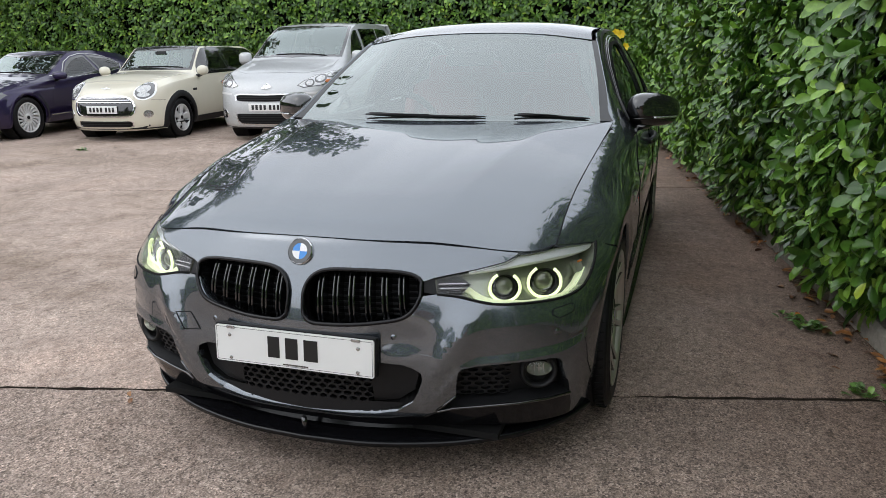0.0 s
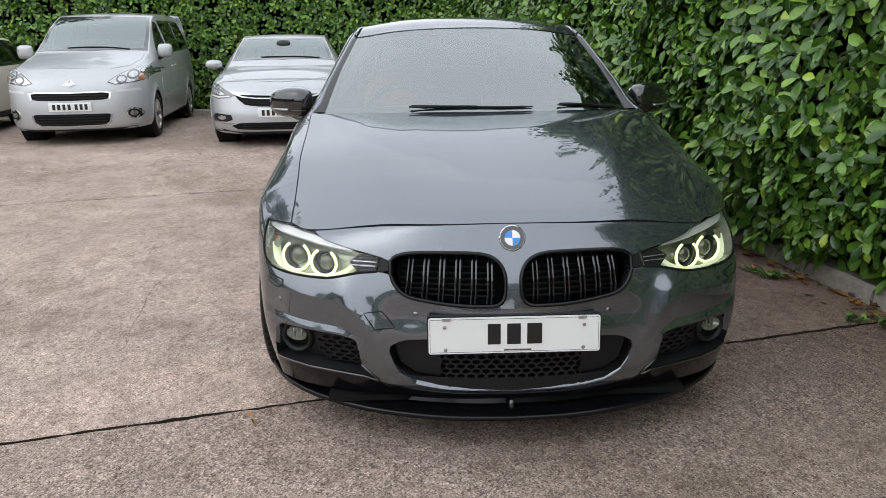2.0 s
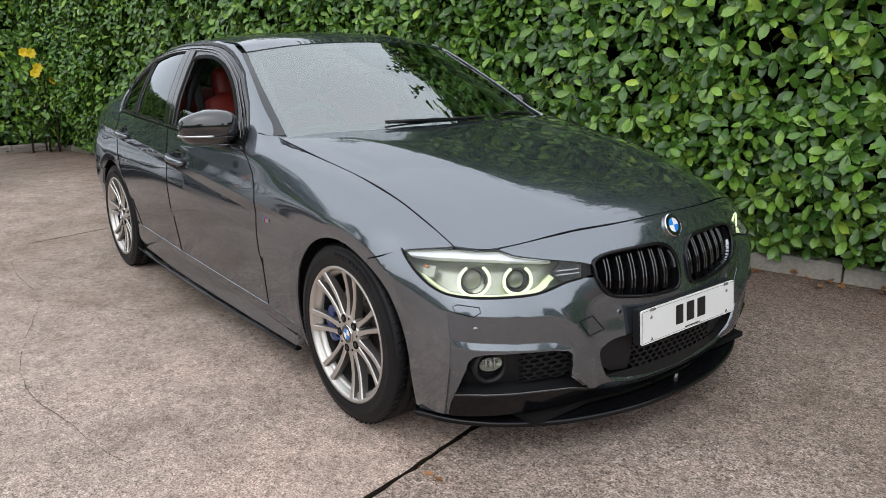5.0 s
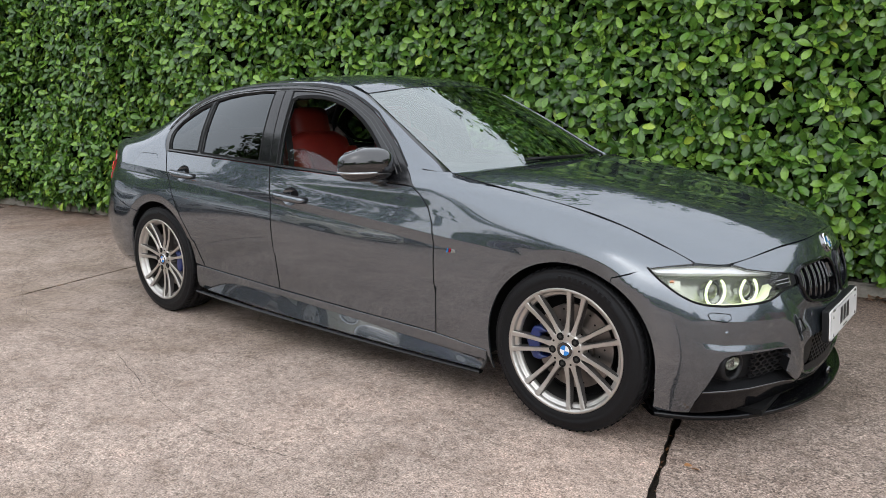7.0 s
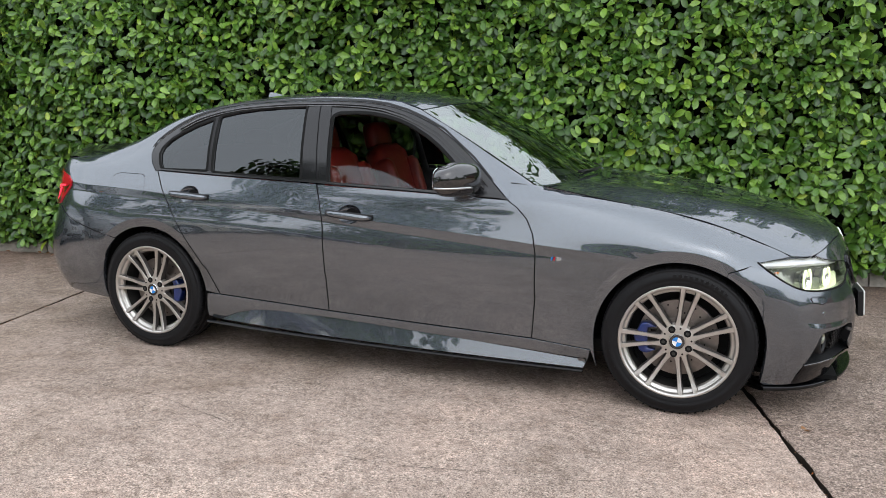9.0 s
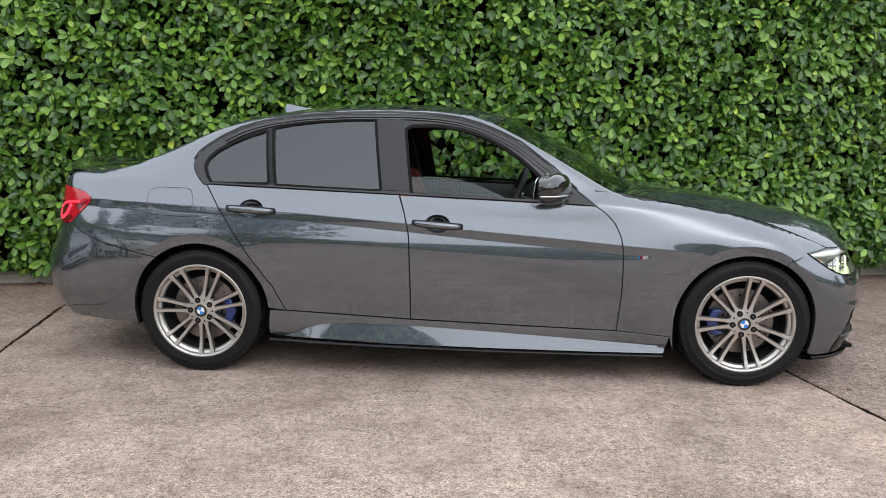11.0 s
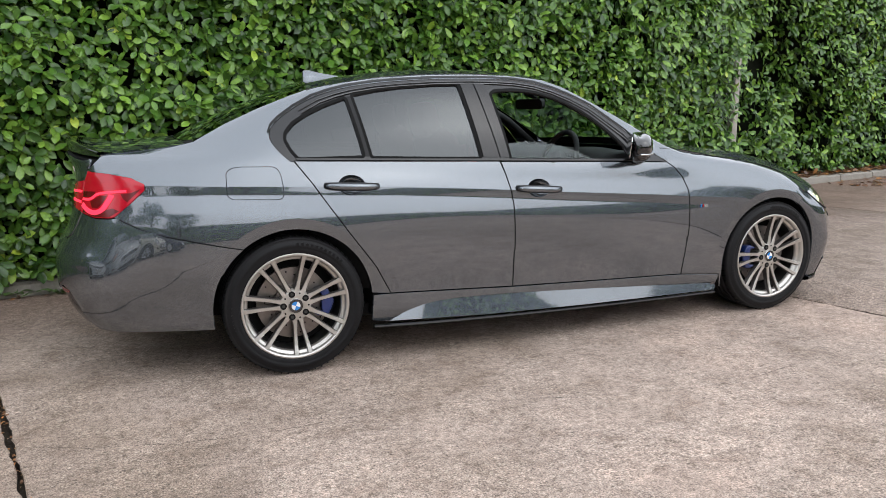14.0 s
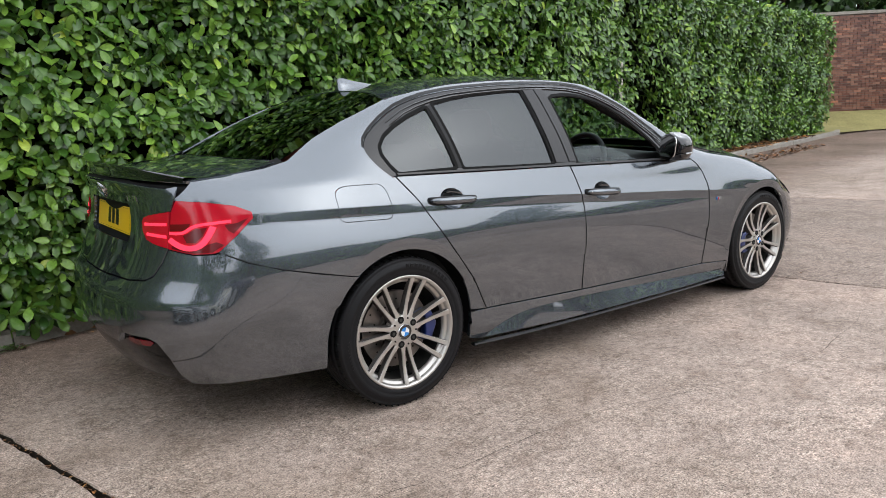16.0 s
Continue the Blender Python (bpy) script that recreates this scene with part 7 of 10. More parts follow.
for side in (1, -1):
    sd = [(0.255, 0.40), (0.37, 0.40), (0.42, 0.375), (0.40, 0.30), (0.35, 0.255), (0.262, 0.24)]
    link("duct_cheek", sheet_mesh("duct_cheek", ROUND, "nose", [(side * a, z) for a, z in sd], stretch=0.85, step=0.02, lift=-0.035, thick=0.03)[0], SATIN, intake)
    spots = [(a, z) for r in range(7) for a in [0.53 + (c + 0.5 * (r % 2)) * 0.040 for c in range(5)] for z in [0.283 + r * 0.0165] if a < 0.70 and z < 0.395]
    honeycomb("fog_mesh", spots, lambda a, z, d: (lambda q: q[0] - q[1] * (0.034 + d))(ROUND.on(*aim("nose", side * a, z))), intake, w=0.0405, h=0.021)
bm = bmesh.new()
ys = np.linspace(-0.33, 0.33, 23)
low_row = [bm.verts.new((0.752 - 0.30 * y * y, y, 0.198)) for y in ys]
top_row = [bm.verts.new((0.752 - 0.30 * y * y, y, 0.2565)) for y in ys]
for i in range(22):
    bm.faces.new((low_row[i], low_row[i + 1], top_row[i + 1], top_row[i]))
part("mesh_frame", bm, SATIN, intake, smooth=True)
part("under_tray", box(0.5, 1.2, 0.02, pose(0.42, 0, 0.155)), VOID, saloon)
lower = [(0.2, 0.201), (0.34, 0.211), (0.40, 0.222), (0.47, 0.215), (0.53, 0.177)]
low_ring = lower + [(0.0, 0.177)] + [(-a, z) for a, z in lower[::-1]] + [(0.0, 0.198)]
link("lower_lip", sheet_mesh("lower_lip", ROUND, "nose", low_ring, stretch=0.85, step=0.02, lift=0.003, thick=0.012)[0], LIP_BLACK, splitter)
bm = bmesh.new()
lipin = spline([(0.52, -0.60), (0.64, -0.42), (0.70, -0.2), (0.715, 0), (0.70, 0.2), (0.64, 0.42), (0.52, 0.60)], 25)
a = [bm.verts.new((x, y, 0.145)) for x, y in lipin]
b = [bm.verts.new((x - 0.02, y, 0.20)) for x, y in lipin]
for i in range(24):
    bm.faces.new((a[i], a[i + 1], b[i + 1], b[i]))
part("lip_back", bm, LIP_BLACK, splitter, smooth=True)


def rounded_plate(w, h, r, depth):
    pts = []
    for cx, cy, a0 in ((w / 2 - r, h / 2 - r, 0), (-w / 2 + r, h / 2 - r, 90), (-w / 2 + r, -h / 2 + r, 180), (w / 2 - r, -h / 2 + r, 270)):
        pts += [(cx + r * math.cos(radians(a0 + 15 * k)), cy + r * math.sin(radians(a0 + 15 * k))) for k in range(7)]
    return prism(pts, depth)


def frame_lines(w, h, t, z):
    bm = bmesh.new()
    for sx, sy, cx, cy in ((w, t, 0, h / 2), (w, t, 0, -h / 2), (t, h, w / 2, 0), (t, h, -w / 2, 0)):
        v = [bm.verts.new((cx + a * sx / 2, cy + b * sy / 2, z)) for a, b in ((-1, -1), (1, -1), (1, 1), (-1, 1))]
        bm.faces.new(v)
    return bm


m = face_out((0.803, 0, 0.426), (1, 0, 0.07))
plate = part("number_plate", moved(rounded_plate(0.532, 0.115, 0.008, 0.006), m), WHITE, saloon, "white plate with three black bars")
for k in range(3):
    part("plate_bar", moved(box((0.040, 0.042, 0.046)[k], 0.066, 0.001), m @ pose((-0.063, -0.002, 0.062)[k], 0.004, 0.0068)), INK, plate)
part("border_line", moved(frame_lines(0.522, 0.105, 0.0012, 0.0066), m), INK, plate)
part("small_print", moved(frame_lines(0.085, 0.0001, 0.005, 0.0067), m @ pose(0.01, -0.0475, 0)), SILVER, plate)
for sx, sy in ((-0.216, 0.028), (0.216, 0.028), (-0.214, -0.045), (0.214, -0.045)):
    part("screw_cap", moved(lathe([(0, 0.0025), (0.005, 0.002), (0.0062, 0)], 14, "Z"), m @ pose(sx, sy, 0.006)), SILVER, plate)
for sx in (-0.21, 0.21):
    part("holder_tab", moved(box(0.026, 0.008, 0.005), m @ pose(sx, 0.053, 0.007)), SILVER, plate)
part("plate_holder", moved(rounded_plate(0.54, 0.122, 0.006, 0.022), m @ pose(0, 0, -0.024)), SATIN, saloon)
part("plate_mount", moved(box(0.40, 0.07, 0.10), m @ pose(0, 0.0, -0.06)), SATIN, saloon)
p, n = ROUND.on(*aim("nose", 0, 0.709))
roundel(saloon, face_out(p + n * 0.004, n), 0.041)

# doors: handles, mirrors, wing badge
for x0, x1, z0, z1 in HANDLES:
    zm = (z0 + z1) / 2
    bowl = bowl_at(x0, x1, z0, z1)
    for side in (1, -1):
        bm, rings = bmesh.new(), []
        for k in np.linspace(1.0, 0.08, 9):
            ring = [((x0 + x1) / 2 + (u - (x0 + x1) / 2) * k, zm + 0.004 + (w - zm - 0.004) * k) for u, w in bowl]
            rings.append([bm.verts.new((p.x, side * (p.y - 0.040 * (1 - k * k) ** 0.8), p.z)) for p in on_skin(FLANK, "side", ring)])
        for ra, rb in zip(rings, rings[1:]):
            for a in range(len(ra)):
                bm.faces.new((ra[a], ra[(a + 1) % len(ra)], rb[(a + 1) % len(ra)], rb[a]))
        bm.faces.new(rings[-1])
        bmesh.ops.recalc_face_normals(bm, faces=bm.faces)
        part("handle_bowl", bm, PAINT, saloon, "dished hollow behind the door handle", smooth=True)
    base = on_skin(FLANK, "side", [(x0 + (x1 - x0) * t, z0 + (z1 - z0) * t) for t in np.linspace(0, 1, 13)])
    for side in (-1, 1):
        pts = flipped([p + Vector((0, 0.004 + 0.030 * math.sin(math.pi * t) ** 0.4, 0)) for p, t in zip(base, np.linspace(0, 1, 13))], side)
        rad = [0.0085 + 0.0042 * math.sin(math.pi * t) ** 0.6 for t in np.linspace(0, 1, 13)]
        grip = part("door_handle", tube(pts, rad, 12, flat=1.25), PAINT, saloon, smooth=True)
        rim = [Vector(p) + Vector((0, -0.008 if p[1] > 0 else 0.008, 0)) for p in pts]
        rim[0], rim[-1] = rim[0] + Vector((-0.004, 0, 0)), rim[-1] + Vector((0.004, 0, 0))
        part("handle_gasket", tube(rim, [r + 0.0035 for r in rad], 12, flat=1.25), SATIN, grip, "black rubber gasket", smooth=True)
    if x0 > -2:
        q = base[1] + Vector((0, 0.022, 0))
        part("key_lock", moved(lathe([(0, 0.003), (0.008, 0.002), (0.009, 0)], 18, "Z"), face_out((q.x, -q.y - 0.004, q.z), (0, -1, 0))), CHROME, saloon)


def mirror(side):
    """A door mirror: shell, lower half, indicator strip, glass and foot."""
    ob = new("door_mirror")
    ob.parent, ob["label"] = saloon, "gloss black door mirror with silver indicator strip"
    c = Vector((-0.992, side * 0.930, 1.003))
    ct, st = math.cos(radians(30)), math.sin(radians(30))
    def swept(x, y, z):
        """A point by forwards, outwards and up, the outer end swept back."""
        return c + Vector((x * ct - y * st, side * (x * st + y * ct), z))
    def shell(z0, z1, name, material, grow=1.0):
        bm = bmesh.new()
        rows = []
        for i in range(15):
            v = z0 + (z1 - z0) * i / 14
            ring = []
            k = max(0.0, 1 - abs(v) ** 2.6) ** (1 / 2.6)
            for j in range(32):
                a = 2 * math.pi * j / 32
                ca, sa = math.cos(a), math.sin(a)
                ex, ey = math.copysign(abs(ca) ** 0.7, ca), math.copysign(abs(sa) ** 0.7, sa)
                x = (0.070 if ex > 0 else 0.046) * ex * (k if ex > 0 else k ** 0.4)
                y = 0.128 * ey * k ** 0.7
                ring.append(bm.verts.new(swept((x - 0.012 * max(0.0, ey) ** 2 * (ex > 0)) * grow, y * grow, 0.077 * v * (1 - 0.26 * max(0.0, ey) ** 2 * (v > 0)))))
            rows.append(ring)
        for r0, r1 in zip(rows, rows[1:]):
            for j in range(32):
                bm.faces.new((r0[j], r0[(j + 1) % 32], r1[(j + 1) % 32], r1[j]))
        bm.faces.new(rows[0][::-1])
        bm.faces.new(rows[-1])
        bmesh.ops.recalc_face_normals(bm, faces=bm.faces)
        part(name, bm, material, ob, smooth=True)
    shell(-0.42, 0.985, "shell", GLOSS)
    shell(-0.98, -0.46, "lower_shell", GLOSS, 0.985)
    shell(-0.47, -0.40, "joint", VOID, 0.97)
    strip = [swept(0.072 * math.cos(t) - 0.012 * max(0.0, math.sin(t)) ** 2, 0.131 * math.sin(t), -0.033) for t in np.linspace(-0.25, 1.45, 16)]
    part("indicator_strip", tube(strip, 0.0055, 8), SILVER, ob, "silver indicator strip", smooth=True)
    way = swept(-1, 0, 0) - c
    part("mirror_glass", moved(rounded_plate(0.20, 0.112, 0.034, 0.004), face_out(c + way * 0.0465, way + Vector((0, 0, 0.12)))), CHROME, ob, "mirror glass")
    part("foot", tube([(-0.945, side * 0.855, 0.925), (-0.965, side * 0.90, 0.928), (-0.985, side * 0.94, 0.948)], [0.034, 0.028, 0.026], 12, flat=0.55), GLOSS, ob, smooth=True)
    return ob


mirror(-1)
mirror(1)
for side in (-1, 1):
    p, n = FLANK.on(*aim("side", -0.528, 0.664))
    p, n = Vector((p.x, side * p.y, p.z)), Vector((n.x, side * n.y, n.z))
    b = face_out(p + n * 0.001, n)
    mb = part("wing_badge", moved(box(0.024, 0.015, 0.003), b @ pose(-0.010 * side, 0, 0.001)), SILVER, saloon, "small silver wing badge with three coloured bars")
    for k, c in enumerate((SKY_BLUE, INK, RED_LENS)):
        bm = prism([(-0.0035, -0.008), (0.0015, -0.008), (0.0055, 0.008), (0.0005, 0.008)], 0.003)
        part("colour_bar", moved(bm, b @ pose(side * 0.016 + side * 0.006 * (1 - k), 0, 0)), c, mb)

# roof fin, boot lip, rear plate, badges
bm = bmesh.new()
secs = []
for x, h, w in ((-2.33, 0.004, 0.010), (-2.38, 0.020, 0.022), (-2.44, 0.036, 0.028), (-2.50, 0.056, 0.030), (-2.545, 0.074, 0.030), (-2.575, 0.078, 0.029), (-2.585, 0.070, 0.028), (-2.592, 0.0, 0.026)):
    x, h, w = -2.47 + (x + 2.47) * 0.84, h * 0.84, w * 0.84
    z = float(np.interp(-x, [2.2, 2.6], [1.422, 1.368])) - 0.004
    secs.append([bm.verts.new(p) for p in ((x, -w * 1.5, z), (x, -w * 0.75, z + h * 0.45), (x, -w * 0.32, z + h), (x, w * 0.32, z + h), (x, w * 0.75, z + h * 0.45), (x, w * 1.5, z))])
for a, b in zip(secs, secs[1:]):
    for j in range(5):
        bm.faces.new((a[j], b[j], b[j + 1], a[j + 1]))
bmesh.ops.recalc_face_normals(bm, faces=bm.faces)
part("roof_aerial", bm, PAINT, saloon, "grey shark-fin roof aerial", smooth=True)
edge_line = spline([(-3.765, 0, 1.062), (-3.745, 0.25, 1.058), (-3.68, 0.48, 1.050), (-3.60, 0.615, 1.040)], 20)
full = np.concatenate([edge_line[::-1] * (1, -1, 1), edge_line[1:]])
bm = bmesh.new()
secs = []
for x, y, z in full:
    k = 1 - 0.85 * (abs(y) / 0.62) ** 3
    secs.append([bm.verts.new(p) for p in ((x + 0.085, y * 0.96, z + 0.004), (x + 0.05, y * 0.975, z + 0.013 * k + 0.003), (x + 0.012, y, z + 0.034 * k + 0.003), (x - 0.010 * k, y * 1.003, z + 0.040 * k + 0.002), (x - 0.012 * k, y * 1.003, z + 0.033 * k), (x - 0.004, y, z + 0.006 * k), (x - 0.004, y, z - 0.01))])
for a, b in zip(secs, secs[1:]):
    for j in range(6):
        bm.faces.new((a[j], a[j + 1], b[j + 1], b[j]))
bmesh.ops.recalc_face_normals(bm, faces=bm.faces)
part("boot_spoiler", bm, GLOSS, saloon, "gloss black lip spoiler on the boot", smooth=True)
m = face_out((-3.716, 0, 0.862), (-1, 0, 0.16))
plate = part("number_plate", moved(rounded_plate(0.525, 0.112, 0.008, 0.005), m), YELLOW, saloon, "yellow plate with three black bars")
for k in range(3):
    part("plate_bar", moved(box((0.040, 0.042, 0.046)[k], 0.067, 0.001), m @ pose((-0.063, -0.002, 0.062)[k], 0.002, 0.0058)), INK, plate)
part("border_line", moved(frame_lines(0.512, 0.10, 0.0012, 0.0056), m), INK, plate)
p, n = ROUND.on(*aim("tail", 0, 0.985))
roundel(saloon, face_out(p + n * 0.004, n), 0.041)
for k, w in enumerate((0.020, 0.020, 0.020, 0.008)):
    p, n = ROUND.on(*aim("tail", -0.46 + 0.031 * k, 0.965))
    part("model_badge", moved(box(w, 0.026, 0.003), face_out(p + n * 0.001, n)), CHROME, lid)
for side in (1, -1):
    flip = lambda o: [(side * a, z) for a, z in o]
    tl = link("tail_lamp", sheet_mesh("tail_lamp", ROUND, "tail", flip(LAMP_OUT), stretch=0.85, step=0.02, lift=0.006, thick=0.02)[0], RED_LENS, saloon, "red wrap-round tail lamp with light bands")
    ti = link("boot_lamp", sheet_mesh("boot_lamp", ROUND, "tail", flip(LAMP_IN), stretch=0.85, step=0.02, lift=0.005, thick=0.02)[0], RED_LENS, saloon, "red tail lamp set in the boot lid")
    for spine, wide in (([(0.708, 0.847), (0.745, 0.846), (0.776, 0.851), (0.808, 0.869), (0.84, 0.876), (0.90, 0.881), (0.955, 0.884)], 0.0050), ([(0.708, 0.824), (0.735, 0.809), (0.765, 0.797), (0.80, 0.792), (0.835, 0.799), (0.858, 0.818), (0.875, 0.843), (0.889, 0.868)], 0.0095)):
        line = spline([(a, z, 0) for a, z in spine], 22)[:, :2]
        way = np.gradient(line, axis=0) * (0.75, 1)
        way /= np.linalg.norm(way, axis=1, keepdims=True)
        across = np.stack([-way[:, 1] / 0.75, way[:, 0]], 1) * wide
        link("light_band", sheet_mesh("light_band", ROUND, "tail", flip([tuple(q) for q in np.concatenate([line + across, (line - across)[::-1]])]), stretch=0.85, step=0.008, lift=0.0085, thick=0.003)[0], RED_GLOW, tl, "glowing red band")
    for gap_ in ([(0.71, 0.880), (0.80, 0.882), (0.795, 0.870), (0.77, 0.857), (0.71, 0.854)], [(0.93, 0.872), (0.975, 0.876), (1.02, 0.893), (0.99, 0.862), (0.965, 0.838), (0.945, 0.85)], [(0.77, 0.838), (0.82, 0.862), (0.865, 0.866), (0.848, 0.836), (0.82, 0.812), (0.785, 0.812)]):
        link("dark_strip", sheet_mesh("dark_strip", ROUND, "tail", flip(gap_), stretch=0.85, step=0.012, lift=0.0075, thick=0.002)[0], RED_DARK, tl)
    for band in ([(0.55, 0.868), (0.69, 0.873), (0.69, 0.884), (0.55, 0.879)], [(0.57, 0.832), (0.69, 0.827), (0.69, 0.838), (0.57, 0.843)]):
        link("light_band", sheet_mesh("light_band", ROUND, "tail", flip(band), stretch=0.85, step=0.01, lift=0.0075, thick=0.003)[0], RED_GLOW, ti)
    low_ = [(0.72, 0.79), (0.81, 0.774), (0.885, 0.775), (0.93, 0.80), (0.90, 0.812), (0.85, 0.80), (0.79, 0.796), (0.72, 0.806)]
    link("dark_strip", sheet_mesh("dark_strip", ROUND, "tail", flip(low_), stretch=0.85, step=0.015, lift=0.008, thick=0.003)[0], RED_DARK, tl)
    # skirt blade and the shoulder over the sill
    pts = [(x, side * y, z) for x, y, z in ((-0.40, 0.868, 0.148), (-0.8, 0.874, 0.149), (-1.3, 0.876, 0.153), (-1.8, 0.878, 0.162), (-2.2, 0.880, 0.175), (-2.44, 0.878, 0.187))]
    part("skirt_blade", tube([tuple(p) for p in spline(pts, 20)], 0.016, 8, flat=0.5), LIP_BLACK, saloon, "gloss black blade under the side skirt", smooth=False)

# wipers
SCR = Sheet(SCREEN, mirror=True)
for ya, yb in ((-0.31, 0.25), (0.38, 0.68)):
    ys = np.linspace(ya, yb, 12)
    xs = [-0.475 - 0.185 * (y / 0.725) ** 2 - 0.042 + 0.016 * (y - ya) / (yb - ya) for y in ys]
    pts = [SCR.on(Vector((x, y, 3)), Vector((0, 0, -1)))[0] + Vector((0.002, 0, 0.005)) for x, y in zip(xs, ys)]
    w = part("wiper", tube(pts, [0.002] + [0.0042] * 10 + [0.002], 6, flat=1.3), SATIN, saloon, "black windscreen wiper", smooth=True)
    part("wiper_arm", tube([pts[0] + Vector((0.02, -0.01, -0.005)), pts[3] + Vector((0.006, 0, 0.002)), pts[6] + Vector((0, 0, 0.003))], 0.004, 6), SATIN, w, smooth=True)
part("cowl_panel", grid_panel("cowl", coons([(-0.44, 0, 0.955), (-0.48, 0.4, 0.953), (-0.58, 0.74, 0.948)], [(-0.52, 0, 0.992), (-0.57, 0.4, 0.99), (-0.70, 0.72, 0.982)], [(-0.44, 0, 0.955), (-0.48, 0, 0.962), (-0.52, 0, 0.992)], [(-0.58, 0.74, 0.948), (-0.64, 0.73, 0.955), (-0.70, 0.72, 0.982)], 20, 6), thick=0), SATIN, saloon)

# cabin
cabin = new("cabin")
cabin.parent, cabin["label"] = saloon, "black cabin with red leather seats"
def slab_loft(sections, material, name, parent, smooth=True):
    """A solid lofted through closed sections of equal count."""
    bm = bmesh.new()
    rings = [[bm.verts.new(p) for p in s] for s in sections]
    for a, b in zip(rings, rings[1:]):
        for j in range(len(a)):
            bm.faces.new((a[j], a[(j + 1) % len(a)], b[(j + 1) % len(b)], b[j]))
    bm.faces.new(rings[0][::-1])
    bm.faces.new(rings[-1])
    bmesh.ops.recalc_face_normals(bm, faces=bm.faces)
    ob = part(name, bm, material, parent, smooth=smooth)
    return ob
def pad(c, sx, sy, sz, lean=0, material=LEATHER, name="cushion", parent=None, n=8):
    """A stuffed cushion with rounded edges."""
    bm = bmesh.new()
    bmesh.ops.create_cube(bm, size=1)
    bmesh.ops.subdivide_edges(bm, edges=bm.edges, cuts=3, use_grid_fill=True)
    for v in bm.verts:
        u = v.co * 2
        k = (abs(u.x) ** 5 + abs(u.y) ** 5 + abs(u.z) ** 5) ** (1 / 5)
        v.co = Vector((u.x / k * sx / 2, u.y / k * sy / 2, u.z / k * sz / 2)) if k else v.co
    bmesh.ops.transform(bm, matrix=pose(*c, 0, lean, 0), verts=bm.verts)
    return part(name, bm, material, parent, smooth=True)
for y in (-0.37, 0.37):
    seat = new("front_seat")
    seat.parent, seat["label"] = cabin, "red leather front seat with headrest"
    pad((-1.50, y, 0.50), 0.52, 0.50, 0.16, -8, name="seat_cushion", parent=seat)
    pad((-1.86, y, 0.80), 0.15, 0.48, 0.64, -16, name="backrest", parent=seat)
    for s_ in (-1, 1):
        pad((-1.80, y + s_ * 0.20, 0.78), 0.15, 0.09, 0.50, -16, name="bolster", parent=seat)
    pad((-1.99, y, 1.155), 0.10, 0.27, 0.19, -12, name="headrest", parent=seat)
    for s_ in (-1, 1):
        part("headrest_post", tube([(-1.955, y + s_ * 0.06, 1.03), (-1.98, y + s_ * 0.06, 1.10)], 0.006, 8), CHROME, seat)
bench = new("rear_bench")
bench.parent, bench["label"] = cabin, "red leather rear bench"
pad((-2.45, 0, 0.55), 0.50, 1.24, 0.18, -6, name="seat_cushion", parent=bench)
pad((-2.78, 0, 0.84), 0.16, 1.20, 0.56, -22, name="backrest", parent=bench)
for y in (-0.38, 0.38):
    pad((-2.92, y, 1.13), 0.09, 0.24, 0.13, -20, name="headrest", parent=bench)
dash = []
for y in np.linspace(-0.70, 0.70, 15):
    hump = 0.035 * math.exp(-((y + 0.37) / 0.22) ** 2)
    dash.append([(-0.62, y, 0.60), (-0.62, y, 0.90), (-0.72, y, 0.945), (-0.88, y, 0.955 + hump * 0.6), (-0.98, y, 0.945 + hump), (-1.05, y, 0.90 + hump), (-1.06, y, 0.80), (-0.98, y, 0.60)])
slab_loft(dash, TRIM, "dashboard", cabin)
part("instrument_cluster", moved(rounded_plate(0.34, 0.10, 0.03, 0.01), face_out((-1.055, -0.37, 0.885), (-1, 0, 0.25))), GLOSS, cabin)
for y in (-0.62, -0.12, 0.02, 0.62):
    part("air_vent", moved(rounded_plate(0.11, 0.05, 0.012, 0.012), face_out((-1.06, y, 0.84), (-1, 0, 0.1))), SILVER, cabin)
wm = pose(0.095, 0, 0.05) @ face_out((-1.26, -0.37, 0.845), (-1, 0, 0.42))
sw = new("steering_wheel")
sw.parent, sw["label"] = cabin, "black leather steering wheel with silver spokes"
part("wheel_rim", moved(tube([(0.187 * math.cos(a), 0.187 * math.sin(a), 0) for a in np.linspace(0, 2 * math.pi, 40, endpoint=False)], 0.0165, 10, closed=True), wm), TRIM, sw, smooth=True)
part("airbag", moved(lathe([(0, 0.03), (0.06, 0.025), (0.075, 0.0), (0.06, -0.03), (0, -0.03)], 24, "Z"), wm), TRIM, sw, smooth=True)
for a in (0, 180, 270):
    part("spoke", moved(box(0.13, 0.035, 0.02, pose(0.11 * math.cos(radians(a)), 0.11 * math.sin(radians(a)), 0, 0, 0, a)), wm), SILVER, sw)
part("column", moved(disc(0.045, 0.05, 0.22, segments=20), wm @ pose(0, 0, -0.13)), TRIM, sw)
part("console", box(1.0, 0.24, 0.30, pose(-1.45, 0, 0.50)), TRIM, cabin)
mm = face_out((-1.15, 0.0, 1.235), (-1, -0.25, -0.1))
part("interior_mirror", moved(rounded_plate(0.245, 0.062, 0.022, 0.028), mm @ pose(0, 0, -0.014)), TRIM, cabin, "black interior mirror")
part("sensor_box", moved(rounded_plate(0.09, 0.075, 0.02, 0.03), face_out((-1.135, 0, 1.312), (0.45, 0, 0.9)) @ pose(0, 0, -0.03)), TRIM, cabin)
part("headlining", grid_panel("lining", ROOF, thick=0, lift=-0.03), TRIM, cabin, smooth=True)
part("parcel_shelf", box(0.52, 1.15, 0.03, pose(-3.10, 0, 1.0)), TRIM, cabin)
